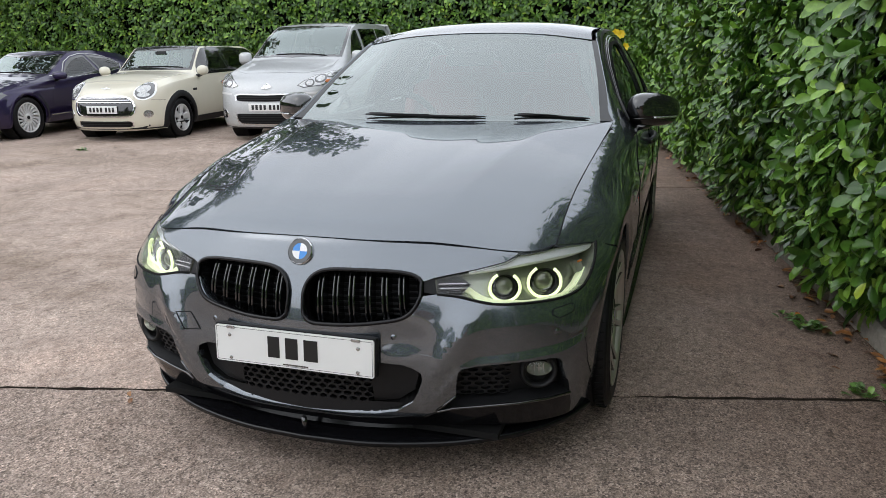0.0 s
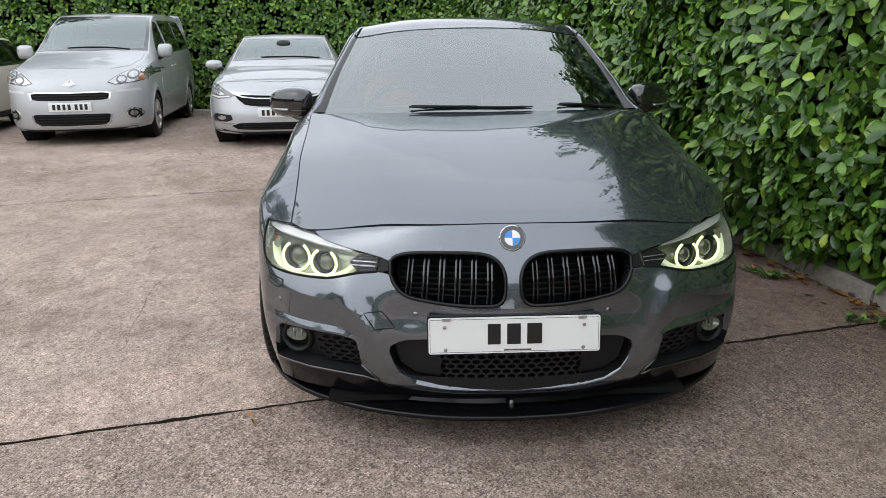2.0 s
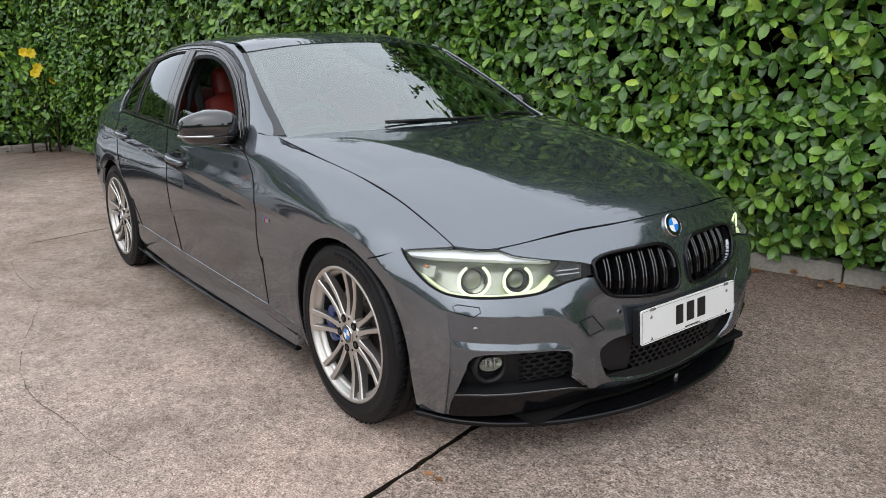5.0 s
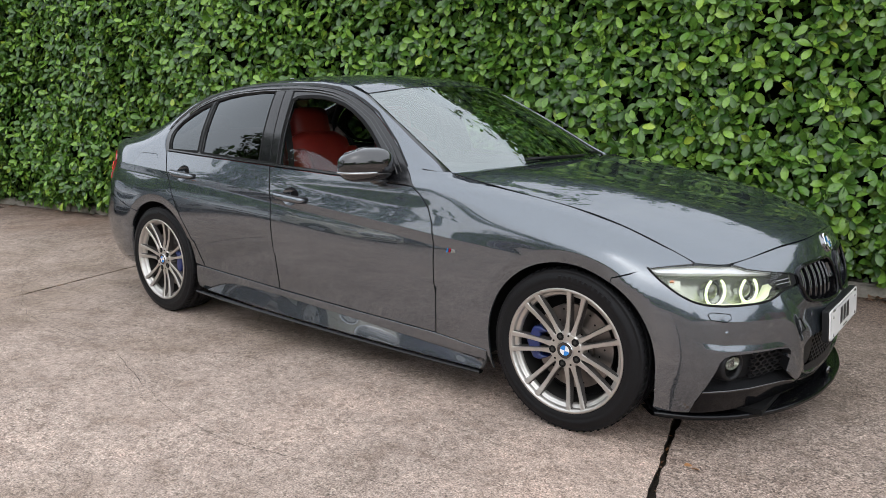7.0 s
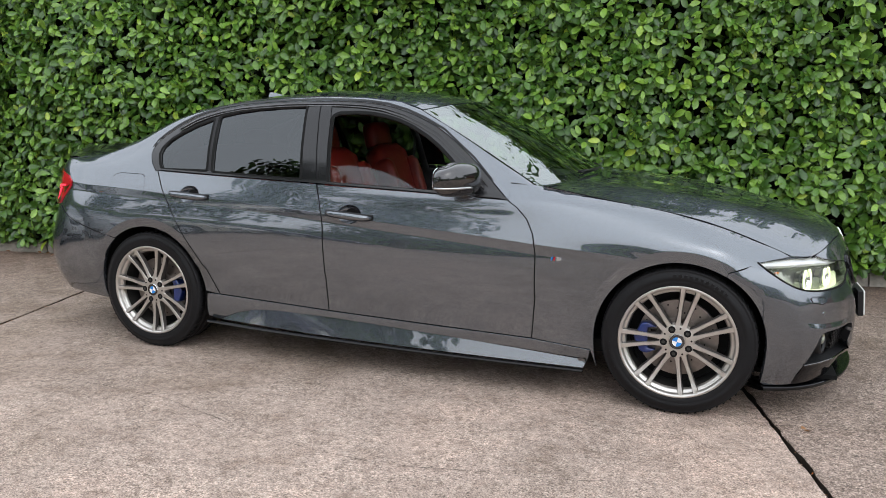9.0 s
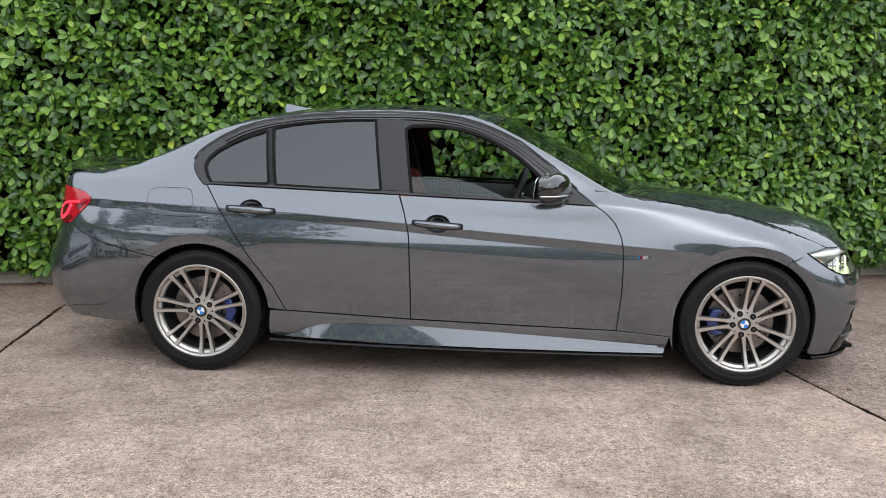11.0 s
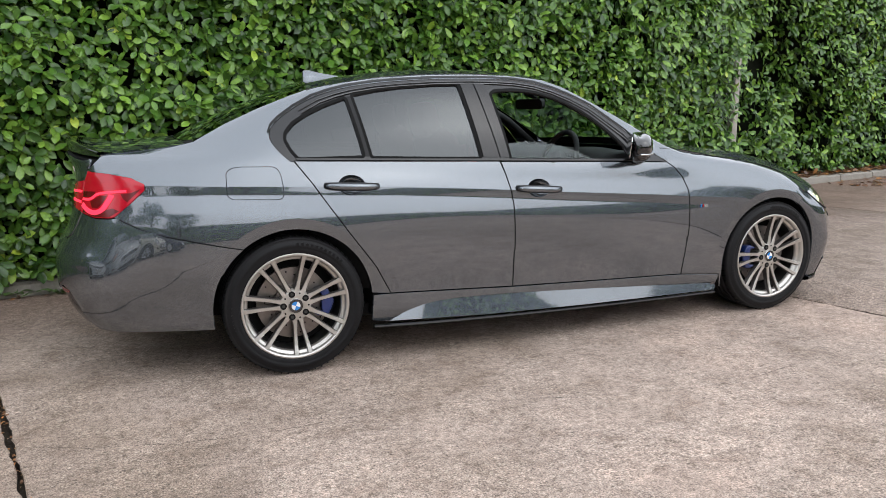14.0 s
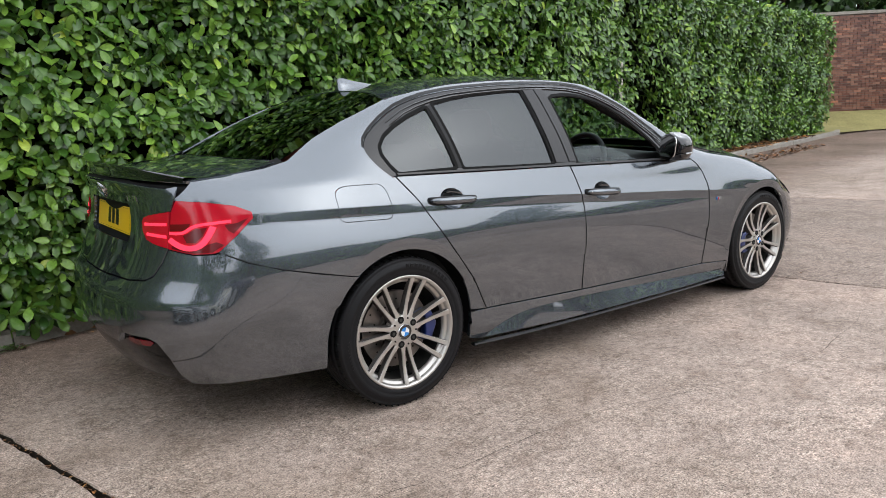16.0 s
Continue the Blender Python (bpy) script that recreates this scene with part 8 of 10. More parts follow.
for side in (-1, 1):
    card = []
    for x, y0, z1 in ((-0.72, 0.80, 0.885), (-1.2, 0.805, 0.905), (-1.7, 0.80, 0.925), (-2.2, 0.78, 0.945), (-2.7, 0.74, 0.965)):
        card.append([(x, side * y0, 0.35), (x, side * y0, z1), (x, side * (y0 - 0.025), z1 + 0.005), (x, side * (y0 - 0.05), z1 - 0.05), (x, side * (y0 - 0.08), 0.72), (x, side * (y0 - 0.05), 0.66), (x, side * (y0 - 0.05), 0.35)])
    slab_loft(card, TRIM, "door_card", cabin)
    for line in ([(-0.72, 0.79, 0.955), (-1.0, 0.655, 1.135), (-1.30, 0.585, 1.295)], [(-1.80, 0.80, 0.93), (-1.84, 0.72, 1.15), (-1.87, 0.60, 1.345)], [(-2.85, 0.68, 1.0), (-2.80, 0.64, 1.15), (-2.62, 0.55, 1.31)]):
        part("pillar_trim", tube([(x, side * (y - 0.035), z - 0.012) for x, y, z in line], 0.024, 8), TRIM, cabin, smooth=True)
    part("seat_belt", tube([(-1.84, side * 0.66, 1.19), (-1.85, side * 0.62, 0.9), (-1.80, side * 0.60, 0.6)], 0.022, 6, flat=0.12), TRIM, cabin)
# ---- the parked cars along the back hedge ----
FLANK_IN = np.array([0.055, 0.018, 0.004, 0.0, 0.003, 0.014, 0.034])
FLANK_UP = np.array([0.0, 0.12, 0.28, 0.46, 0.66, 0.86, 1.0])


def table(pairs, x):
    p = np.array(sorted(pairs), float)
    return np.interp(x, p[:, 0], p[:, 1])


def eased(pairs, x):
    p = np.array(sorted(pairs), float)
    return hermite(p[:, 0], p[:, 1], np.clip(x, p[0, 0], p[-1, 0]))


def car_skin(spec):
    """Half of a car body: columns run from the nose round the flank to the tail, rows from sill to roof edge."""
    xf, xr, w = spec["front"], spec["rear"], spec["half"]
    plan = []
    for part_ in ("f", "r"):
        deep, power = spec["round_" + part_]
        line = []
        for a in np.linspace(0, math.pi / 2, 34):
            c, s = max(math.cos(a), 1e-9) ** (2 / power), max(math.sin(a), 1e-9) ** (2 / power)
            n = np.array((c ** (power - 1) / deep, s ** (power - 1) / w))
            n /= np.linalg.norm(n)
            x = xf - deep + deep * c if part_ == "f" else xr + deep - deep * c
            line.append((x, w * s, n[0] if part_ == "f" else -n[0], n[1]))
        plan.append(line)
    a, b = plan[0][-1][0], plan[1][-1][0]
    mid = [(x, w, 0.0, 1.0) for x in np.linspace(a, b, int((a - b) / 0.022))[1:-1]]
    plan = np.array(plan[0] + mid + plan[1][::-1])
    x = plan[:, 0]
    sill, belt, rail = table(spec["sill"], x), eased(spec["belt"], x), eased(spec["rail"], x)
    rail_in = eased(spec["rail_in"], x)
    rows_in = [np.full(len(x), v) for v in FLANK_IN]
    rows_z = [sill + (belt - sill) * u for u in FLANK_UP]
    for f in (0.34, 0.74, 1.0):
        rows_in.append(FLANK_IN[-1] + (rail_in - FLANK_IN[-1]) * f ** 1.25)
        rows_z.append(belt + (rail - belt) * f)
    rows_in, rows_z = np.array(rows_in).T, np.array(rows_z).T
    fore = (plan[:, 2] ** 2)[:, None] * (plan[:, 2] > 0)[:, None]
    aft = (plan[:, 2] ** 2)[:, None] * (plan[:, 2] < 0)[:, None]
    pf, pr = np.array(spec["nose"]), np.array(spec["tail"])
    rows_in = rows_in * (1 - fore - aft) + pf[:, 0] * fore + pr[:, 0] * aft
    rows_z = rows_z * (1 - fore - aft) + pf[:, 1] * fore + pr[:, 1] * aft
    g = np.stack([plan[:, 0:1] - plan[:, 2:3] * rows_in, plan[:, 1:2] - plan[:, 3:4] * rows_in, rows_z], 2)
    g[..., 1] = np.maximum(g[..., 1], 0)
    g[0, :, 1] = g[-1, :, 1] = 0
    h = np.arange(g.shape[1], dtype=float)
    s = np.linspace(0, len(h) - 1, 82)
    g = hermite(h, g.transpose(1, 0, 2), s).transpose(1, 0, 2)
    if "crease" in spec:
        z0 = table(spec["crease"], g[..., 0])
        u = g[..., 2] - z0
        g[..., 1] -= 0.010 * np.clip(u / 0.03, 0, 1) * np.exp(-np.clip(u - 0.03, 0, 1) / 0.08) * (np.abs(plan[:, 3]) > 0.9)[:, None]
    for cx in (0.0, -spec["base"]):
        r = np.hypot(g[..., 0] - cx, g[..., 2] - spec["tyre"])
        g[..., 1] += spec.get("flare", 0.012) * np.exp(-((r - spec["arch"] - 0.02) / 0.045) ** 2) * (g[..., 1] > 0.5)
    edge = g[:, -1]
    k = np.linspace(0, 1, 26)[None, :, None]
    span = np.clip(edge[:, 1] / w, 0, 1) ** 2
    mid_line = np.stack([edge[:, 0] + table(spec["bow"], edge[:, 0]) * span, np.zeros(len(edge)), edge[:, 2] + table(spec["crown"], edge[:, 0]) * span], 1)
    top = np.stack([mid_line[:, None, 0] + (edge - mid_line)[:, None, 0] * k[..., 0] ** 2, edge[:, None, 1] * k[..., 0], mid_line[:, None, 2] + (edge - mid_line)[:, None, 2] * k[..., 0] ** 2], 2)
    return g, top


def holed(grids, cut):
    """A body mesh from half grids and their mirror images, without the cells that lie in the openings."""
    bm = bmesh.new()
    for g in grids:
        for sign in (1, -1):
            v = [[bm.verts.new((p[0], sign * p[1], p[2])) for p in line] for line in g]
            mid = (g[:-1, :-1] + g[1:, :-1] + g[:-1, 1:] + g[1:, 1:]) / 4
            gone = cut(mid.reshape(-1, 3)).reshape(mid.shape[:2])
            for i in range(g.shape[0] - 1):
                for j in range(g.shape[1] - 1):
                    if not gone[i, j]:
                        try:
                            bm.faces.new((v[i][j], v[i + 1][j], v[i + 1][j + 1], v[i][j + 1]))
                        except ValueError:
                            pass
    bmesh.ops.remove_doubles(bm, verts=bm.verts, dist=3e-4)
    bmesh.ops.delete(bm, geom=[k for k in bm.verts if not k.link_faces], context="VERTS")
    bmesh.ops.recalc_face_normals(bm, faces=bm.faces)
    return bm


def road_wheel(parent, r, rim_r, spokes, width, style, metal, label):
    """A wheel with its outer face to -y."""
    w = new("wheel")
    w.parent = parent
    w["label"] = label
    part("tyre", lathe([(rim_r, -0.09), (rim_r + 0.02, -0.105), (r - 0.03, -0.108), (r - 0.008, -0.095), (r, -0.07), (r, -0.03), (r - 0.006, -0.028), (r - 0.006, -0.022), (r, -0.02), (r, 0.02), (r, 0.07), (r - 0.03, 0.105), (rim_r, 0.09)], 48), RUBBER, w, smooth=True)
    rim = part("rim", lathe([(rim_r + 0.004, -0.10), (rim_r - 0.004, -0.104), (rim_r - 0.014, -0.095), (rim_r - 0.022, -0.02), (rim_r - 0.02, 0.05)], 48), metal, w, smooth=True)
    # added black disc as shade inside the wheel
    part("inner_dark", lathe([(0.0, -0.012), (rim_r - 0.02, -0.012), (rim_r - 0.02, 0.0)], 32), VOID, w)
    part("hub", lathe([(0, -0.086), (0.035, -0.086), (0.06, -0.082), (0.07, -0.05), (0, -0.04)], 32), metal, rim, smooth=True)
    me = None
    for k in range(spokes):
        if me is None:
            bm = bmesh.new()
            lines = []
            for u in np.linspace(0, 1, 6):
                rad = 0.045 + (rim_r - 0.055) * u
                lean = style.get("lean", 0.0) * u * u
                ww = width[0] + (width[1] - width[0]) * u
                y = -0.080 - 0.018 * u
                lines.append([bm.verts.new((lean + dx * ww, y + dy, rad)) for dx, dy in ((-1.1, 0.04), (-1, 0.006), (-0.8, 0), (0.8, 0), (1, 0.006), (1.1, 0.04))])
            for p, q in zip(lines, lines[1:]):
                for j in range(5):
                    bm.faces.new((p[j], q[j], q[j + 1], p[j + 1]))
            bmesh.ops.recalc_face_normals(bm, faces=bm.faces)
            first = part("spoke", bm, metal, rim)
            me = first.data
        else:
            o = new("spoke", me)
            o.parent = rim
            o.matrix_basis = Matrix.Rotation(2 * math.pi * k / spokes, 4, "Y")
    part("wheel_cap", moved(disc(0.03, 0.028, 0.006, segments=24), Matrix.Translation((0, -0.088, 0)) @ TURN_Y), SATIN, rim)
    return w


def plate_bars(parent, m, yellow=False):
    """A number plate: white sheet with plain dark bars."""
    ob = soften(part("number_plate", moved(box(0.52, 0.111, 0.008), m), WHITE, parent, "white number plate with dark bars"), 0.003)
    for x in (-0.185, -0.125, -0.062, 0.0, 0.085, 0.145, 0.205):
        part("bar", moved(box(0.036, 0.070, 0.004), m @ Matrix.Translation((x - 0.01, 0, 0.004))), INK, ob)
    return ob


def parked_car(name, label, spec, paint, roof_paint, at, extras):
    root = tagged(new(name), label=label, category="car", group="cars parked along the back hedge")
    side_grid, top_grid = car_skin(spec)
    body_sheet = Sheet(side_grid, top_grid)
    all_sheet = Sheet(side_grid, top_grid, mirror=True)
    wins, screen_, ar, ty = spec["windows"], spec["screen"], spec["arch"], spec["tyre"]
    holes = [np.array(inset(o, 0.016)) for o, _ in wins]
    shield = [(x, y) for x, y in screen_] + [(x, -y) for x, y in screen_[::-1]]
    shield_hole = np.array(inset(shield, 0.02))
    zmin, zmax = spec["screen_z"]

    def cut(c):
        flank = np.abs(c[:, 1]) > 0.40
        gone = np.zeros(len(c), bool)
        for o in holes:
            gone |= inside(c[:, 0], c[:, 2], o) & flank
        gone |= inside(c[:, 0], c[:, 1], shield_hole) & (c[:, 2] > zmin) & (c[:, 2] < zmax + 0.1)
        for cx in (0.0, -spec["base"]):
            gone |= (np.hypot(c[:, 0] - cx, np.maximum(c[:, 2], ty) - ty) < ar) & (c[:, 2] < ty + ar) & flank
        return gone
    body = part("body", holed([side_grid], cut), paint, root, smooth=True)
    upper = part("roof_and_bonnet", holed([top_grid], cut), paint, root, smooth=True)
    if roof_paint is not paint:
        outline = [(x, y) for x, y in spec["roof_outline"]] + [(x, -y) for x, y in spec["roof_outline"][::-1]]
        link("roof_panel", sheet_mesh("roof", all_sheet, "top", outline, step=0.05, lift=0.004)[0], roof_paint, root, "black painted roof")

    def flank(part_name, outline, material, parent=root, label="", hole=(), lift=0.004, thick=0.008, step=0.035, sides=(0, 1)):
        got = [link(part_name, me, material, parent, label) for i, me in enumerate(sheet_mesh(part_name, body_sheet, "side", outline, hole, step=step, lift=lift, thick=thick, mirror=True)) if i in sides]
        return got

    def nose(part_name, outline, material, parent=root, label="", lift=0.004, thick=0.01, hole=(), step=0.03, how="front", both=False):
        shapes = [outline] if not both else [outline, [(-y, z) for y, z in outline]]
        return [link(part_name, sheet_mesh(part_name, all_sheet, how, o, [h if k == 0 else [(-y, z) for y, z in h] for h in hole], step=step, lift=lift, thick=thick)[0], material, parent, label) for k, o in enumerate(shapes)]

    # windows: a black edge, a clear pane
    for outline, pane in wins:
        flank("window_frame", inset(outline, -0.016), GLOSS, hole=[inset(outline, 0.022)], lift=0.0045)
        for ob in flank("side_window", inset(outline, 0.012), pane, lift=0.002, thick=0):
            ob.visible_shadow = False
    ws = link("windscreen", sheet_mesh("windscreen", all_sheet, "top", inset(shield, 0.0), step=0.05, lift=0.003, thick=0)[0], FAR_SCREEN, root)
    ws.visible_shadow = False
    link("windscreen_edge", sheet_mesh("edge", all_sheet, "top", inset(shield, -0.012), [inset(shield, 0.035)], step=0.04, lift=0.0045, thick=0.006)[0], GLOSS, ws)
    # doors, bonnet and arches
    for o in spec["doors"]:
        flank("door", o, paint, lift=0.0035, thick=0.006, step=0.05)
    bonnet = [(x, y) for x, y in spec["bonnet"]] + [(x, -y) for x, y in spec["bonnet"][::-1]]
    link("bonnet", sheet_mesh("bonnet", all_sheet, "top", bonnet, step=0.05, lift=0.006, thick=0.012)[0], paint, root)
    clad, wide = spec["cladding"]
    for cx in (0.0, -spec["base"]):
        arc = lambda r, n=22: [(cx + r * math.cos(math.pi * k / n), ty + r * math.sin(math.pi * k / n)) for k in range(n + 1)]
        ring = [(cx + ar + wide, spec["skirt"])] + arc(ar + wide) + [(cx - ar - wide, spec["skirt"]), (cx - ar + 0.014, spec["skirt"])] + arc(ar - 0.014)[::-1] + [(cx + ar - 0.014, spec["skirt"])]
        flank("arch_lip", ring, clad, lift=0.005, thick=0.02, step=0.03)
    flank("sill", [(-ar - 0.02, spec["skirt"] - 0.02), (-ar - 0.02, spec["sill_top"]), (-spec["base"] + ar + 0.02, spec["sill_top"] + 0.02), (-spec["base"] + ar + 0.02, spec["skirt"])], spec["sill_paint"], lift=0.008, thick=0.02, step=0.06)
    # dark underside and cabin
    zb = spec["belt"][len(spec["belt"]) // 2][1]
    length = spec["front"] - spec["rear"]
    part("underbody", merge(box(length - 0.5, spec["half"] * 1.3, 0.16, pose((spec["front"] + spec["rear"]) / 2, 0, 0.27)), box(spec["base"] - 2 * ar, spec["half"] * 1.9, 0.12, pose(-spec["base"] / 2, 0, 0.27)), box(0.8, 0.95, 0.4, pose(0, 0, 0.5)), box(0.8, 0.95, 0.4, pose(-spec["base"], 0, 0.5))), VOID, root)
    for cx in (0.0, -spec["base"]):
        for side in (-1, 1):
            part("wheel_liner", moved(lathe([(0.0, 0.0), (ar + 0.01, 0.0), (ar + 0.01, 0.24)], 32), Matrix.Translation((cx, side * (spec["half"] - 0.28), ty)) @ Matrix.Rotation(0 if side > 0 else math.pi, 4, "Z")), VOID, root)
    x0 = min(x for x, y in screen_)
    x1 = max(x for x, y in screen_)
    soften(part("dashboard", box(0.42, spec["half"] * 1.62, 0.16, pose(x1 - 0.36, 0, zmin - 0.11)), TRIM, root), 0.05, 3)
    part("cabin_floor", box(2.2, spec["half"] * 1.66, 0.05, pose(x1 - 1.4, 0, 0.42)), TRIM, root)
    part("tailboard", box(0.05, spec["half"] * 1.5, 0.5, pose(spec["rear"] + 0.42, 0, 0.62)), TRIM, root)
    wheel_at = moved(tube([(0.17 * math.cos(a), 0.17 * math.sin(a), 0) for a in np.linspace(0, 2 * math.pi, 24, endpoint=False)], 0.014, 8, closed=True), pose(x1 - 0.66, -0.36, zmin - 0.06, 0, -66, 0))
    part("steering_wheel", wheel_at, TRIM, root, smooth=True)
    for sx in (x1 - 1.25, x1 - 2.05):
        for side in (-1, 1):
            y = side * 0.37
            seat = merge(box(0.12, 0.46, 0.58, pose(sx, y, zb - 0.16, 0, -12, 0)), box(0.46, 0.46, 0.14, pose(sx + 0.25, y, zb - 0.46)), box(0.09, 0.24, 0.17, pose(sx - 0.08, y, zb + 0.24, 0, -10, 0)))
            soften(part("seat", seat, PALE_SEAT, root), 0.03, 3)
    # wheels, mirrors, wipers, plate
    wheel_ = road_wheel(root, ty, **spec["wheel"])
    half_track = spec["half"] - 0.115
    wheel_.matrix_basis = pose(0, -half_track, ty)
    copy_thing(wheel_, pose(-spec["base"], -half_track, ty, 0, 20, 0))
    copy_thing(wheel_, pose(0, half_track, ty, 0, 8, 180))
    copy_thing(wheel_, pose(-spec["base"], half_track, ty, 0, 33, 180))
    mx, mz, size, mat_ = spec["mirror"]
    for side in (-1, 1):
        bm = bmesh.new()
        bmesh.ops.create_uvsphere(bm, u_segments=24, v_segments=16, radius=1)
        for v in bm.verts:
            c = v.co
            c.x = math.copysign(abs(c.x) ** 0.8, c.x) if c.x > 0 else c.x * 0.35
            c.y, c.z = math.copysign(abs(c.y) ** spec["mirror_square"], c.y), math.copysign(abs(c.z) ** spec["mirror_square"], c.z)
        head = part("door_mirror", moved(bm, pose(mx, side * (spec["half"] + size[1] * 0.60), mz) @ Matrix.Diagonal((*size, 1))), mat_, root, smooth=True)
        part("mirror_foot", tube([(mx - 0.02, side * (spec["half"] - 0.05), mz - size[2] * 1.1), (mx, side * (spec["half"] + size[1] * 0.3), mz - size[2] * 0.8)], [0.05, 0.035], 10, flat=0.6), SATIN, head)
        part("mirror_glass", moved(disc(0.8, 0.8, 0.02, segments=24), pose(mx - size[0] * 0.33, side * (spec["half"] + size[1] * 0.60), mz) @ Matrix.Diagonal((*size, 1)) @ Matrix.Rotation(math.pi / 2, 4, "Y")), CHROME, head)
        part("wiper", tube([tuple(p) for p in on_skin(all_sheet, "top", [(x1 - 0.075 - 0.11 * abs(side * 0.10 + 0.42 - 0.62 * u) ** 1.5, side * 0.10 + 0.42 - 0.62 * u) for u in np.linspace(0, 1, 8)], 0.010)], 0.007, 6), SATIN, ws)
    p, n = all_sheet.on(*aim("front", 0.0, spec["plate_z"]))
    plate_bars(root, face_out(p + n * 0.012, Vector((1, 0, 0.03))))
    extras(root, flank, nose, all_sheet, body_sheet)
    root.matrix_world = at
    return root


def mirrored(half):
    """A whole outline from its half (y from 0 outwards and back)."""
    return list(half) + [(-y, z) for y, z in half[::-1] if abs(y) > 1e-6]


def oval(cy, cz, ry, rz, n=28, power=2.0):
    out = []
    for k in range(n):
        a = 2 * math.pi * k / n
        c, s = math.cos(a), math.sin(a)
        out.append((cy + ry * math.copysign(abs(c) ** (2 / power), c), cz + rz * math.copysign(abs(s) ** (2 / power), s)))
    return out


FAR_SCREEN = glass("far_windscreen_glass", (0.75, 0.85, 0.80), 0.8, ior=2.9, skin=(0.9, 1.0, 0.98))
FAR_SIDE = glass("far_side_glass", (0.45, 0.52, 0.48), 0.8, ior=1.75)
FAR_DARK = glass("far_privacy_glass", (0.12, 0.13, 0.13), 0.6, ior=1.75)
PALE_SEAT = mat("grey_seat_cloth", (0.06, 0.062, 0.065), 0.9, vary=0.25, scale=60)
SILVER_PAINT = metallic("silver_paint", (0.50, 0.51, 0.515), metal=0.6, rough=0.5, coat_ior=1.4)
SILVER_WARM = metallic("pale_silver_paint", (0.50, 0.51, 0.52), metal=0.6, rough=0.5, coat_ior=1.4)
CREAM = mat("cream_paint", (0.66, 0.62, 0.50), 0.35, coat=1.0, vary=0.03, scale=9)
PURPLE = metallic("dark_purple_paint", (0.022, 0.014, 0.055), metal=0.6, rough=0.35, coat_ior=1.5)
BLACK_PAINT = mat("black_roof_paint", (0.03, 0.034, 0.038), 0.25, coat=0.8, vary=0.1, scale=12)
BRIGHT_ALLOY = mat("bright_wheel_silver", (0.72, 0.72, 0.72), 0.4, metal=0.35, coat=0.4, vary=0.06, scale=20)
PALE_LAMP = mat("lamp_reflector", (0.52, 0.52, 0.51), 0.22, metal=0.85, vary=0.3, scale=22)
DARK_LAMP = mat("lamp_dark_bezel", (0.16, 0.16, 0.165), 0.25, metal=0.4, coat=0.6)
DAY_LAMP = mat("white_light_bar", (0.62, 0.62, 0.61), 0.3, coat=0.5)


def slats(nose, outline_z, reach, count, material, parent, name="grille_bar", thick=0.012):
    z0, z1 = outline_z
    for k in range(count):
        z = z0 + (z1 - z0) * (k + 0.5) / count
        r = reach(z)
        nose(name, mirrored([(0.0, z + thick / 2), (r, z + thick / 2), (r, z - thick / 2), (0.0, z - thick / 2)]), material, parent, lift=0.012, thick=0.012, step=0.08)


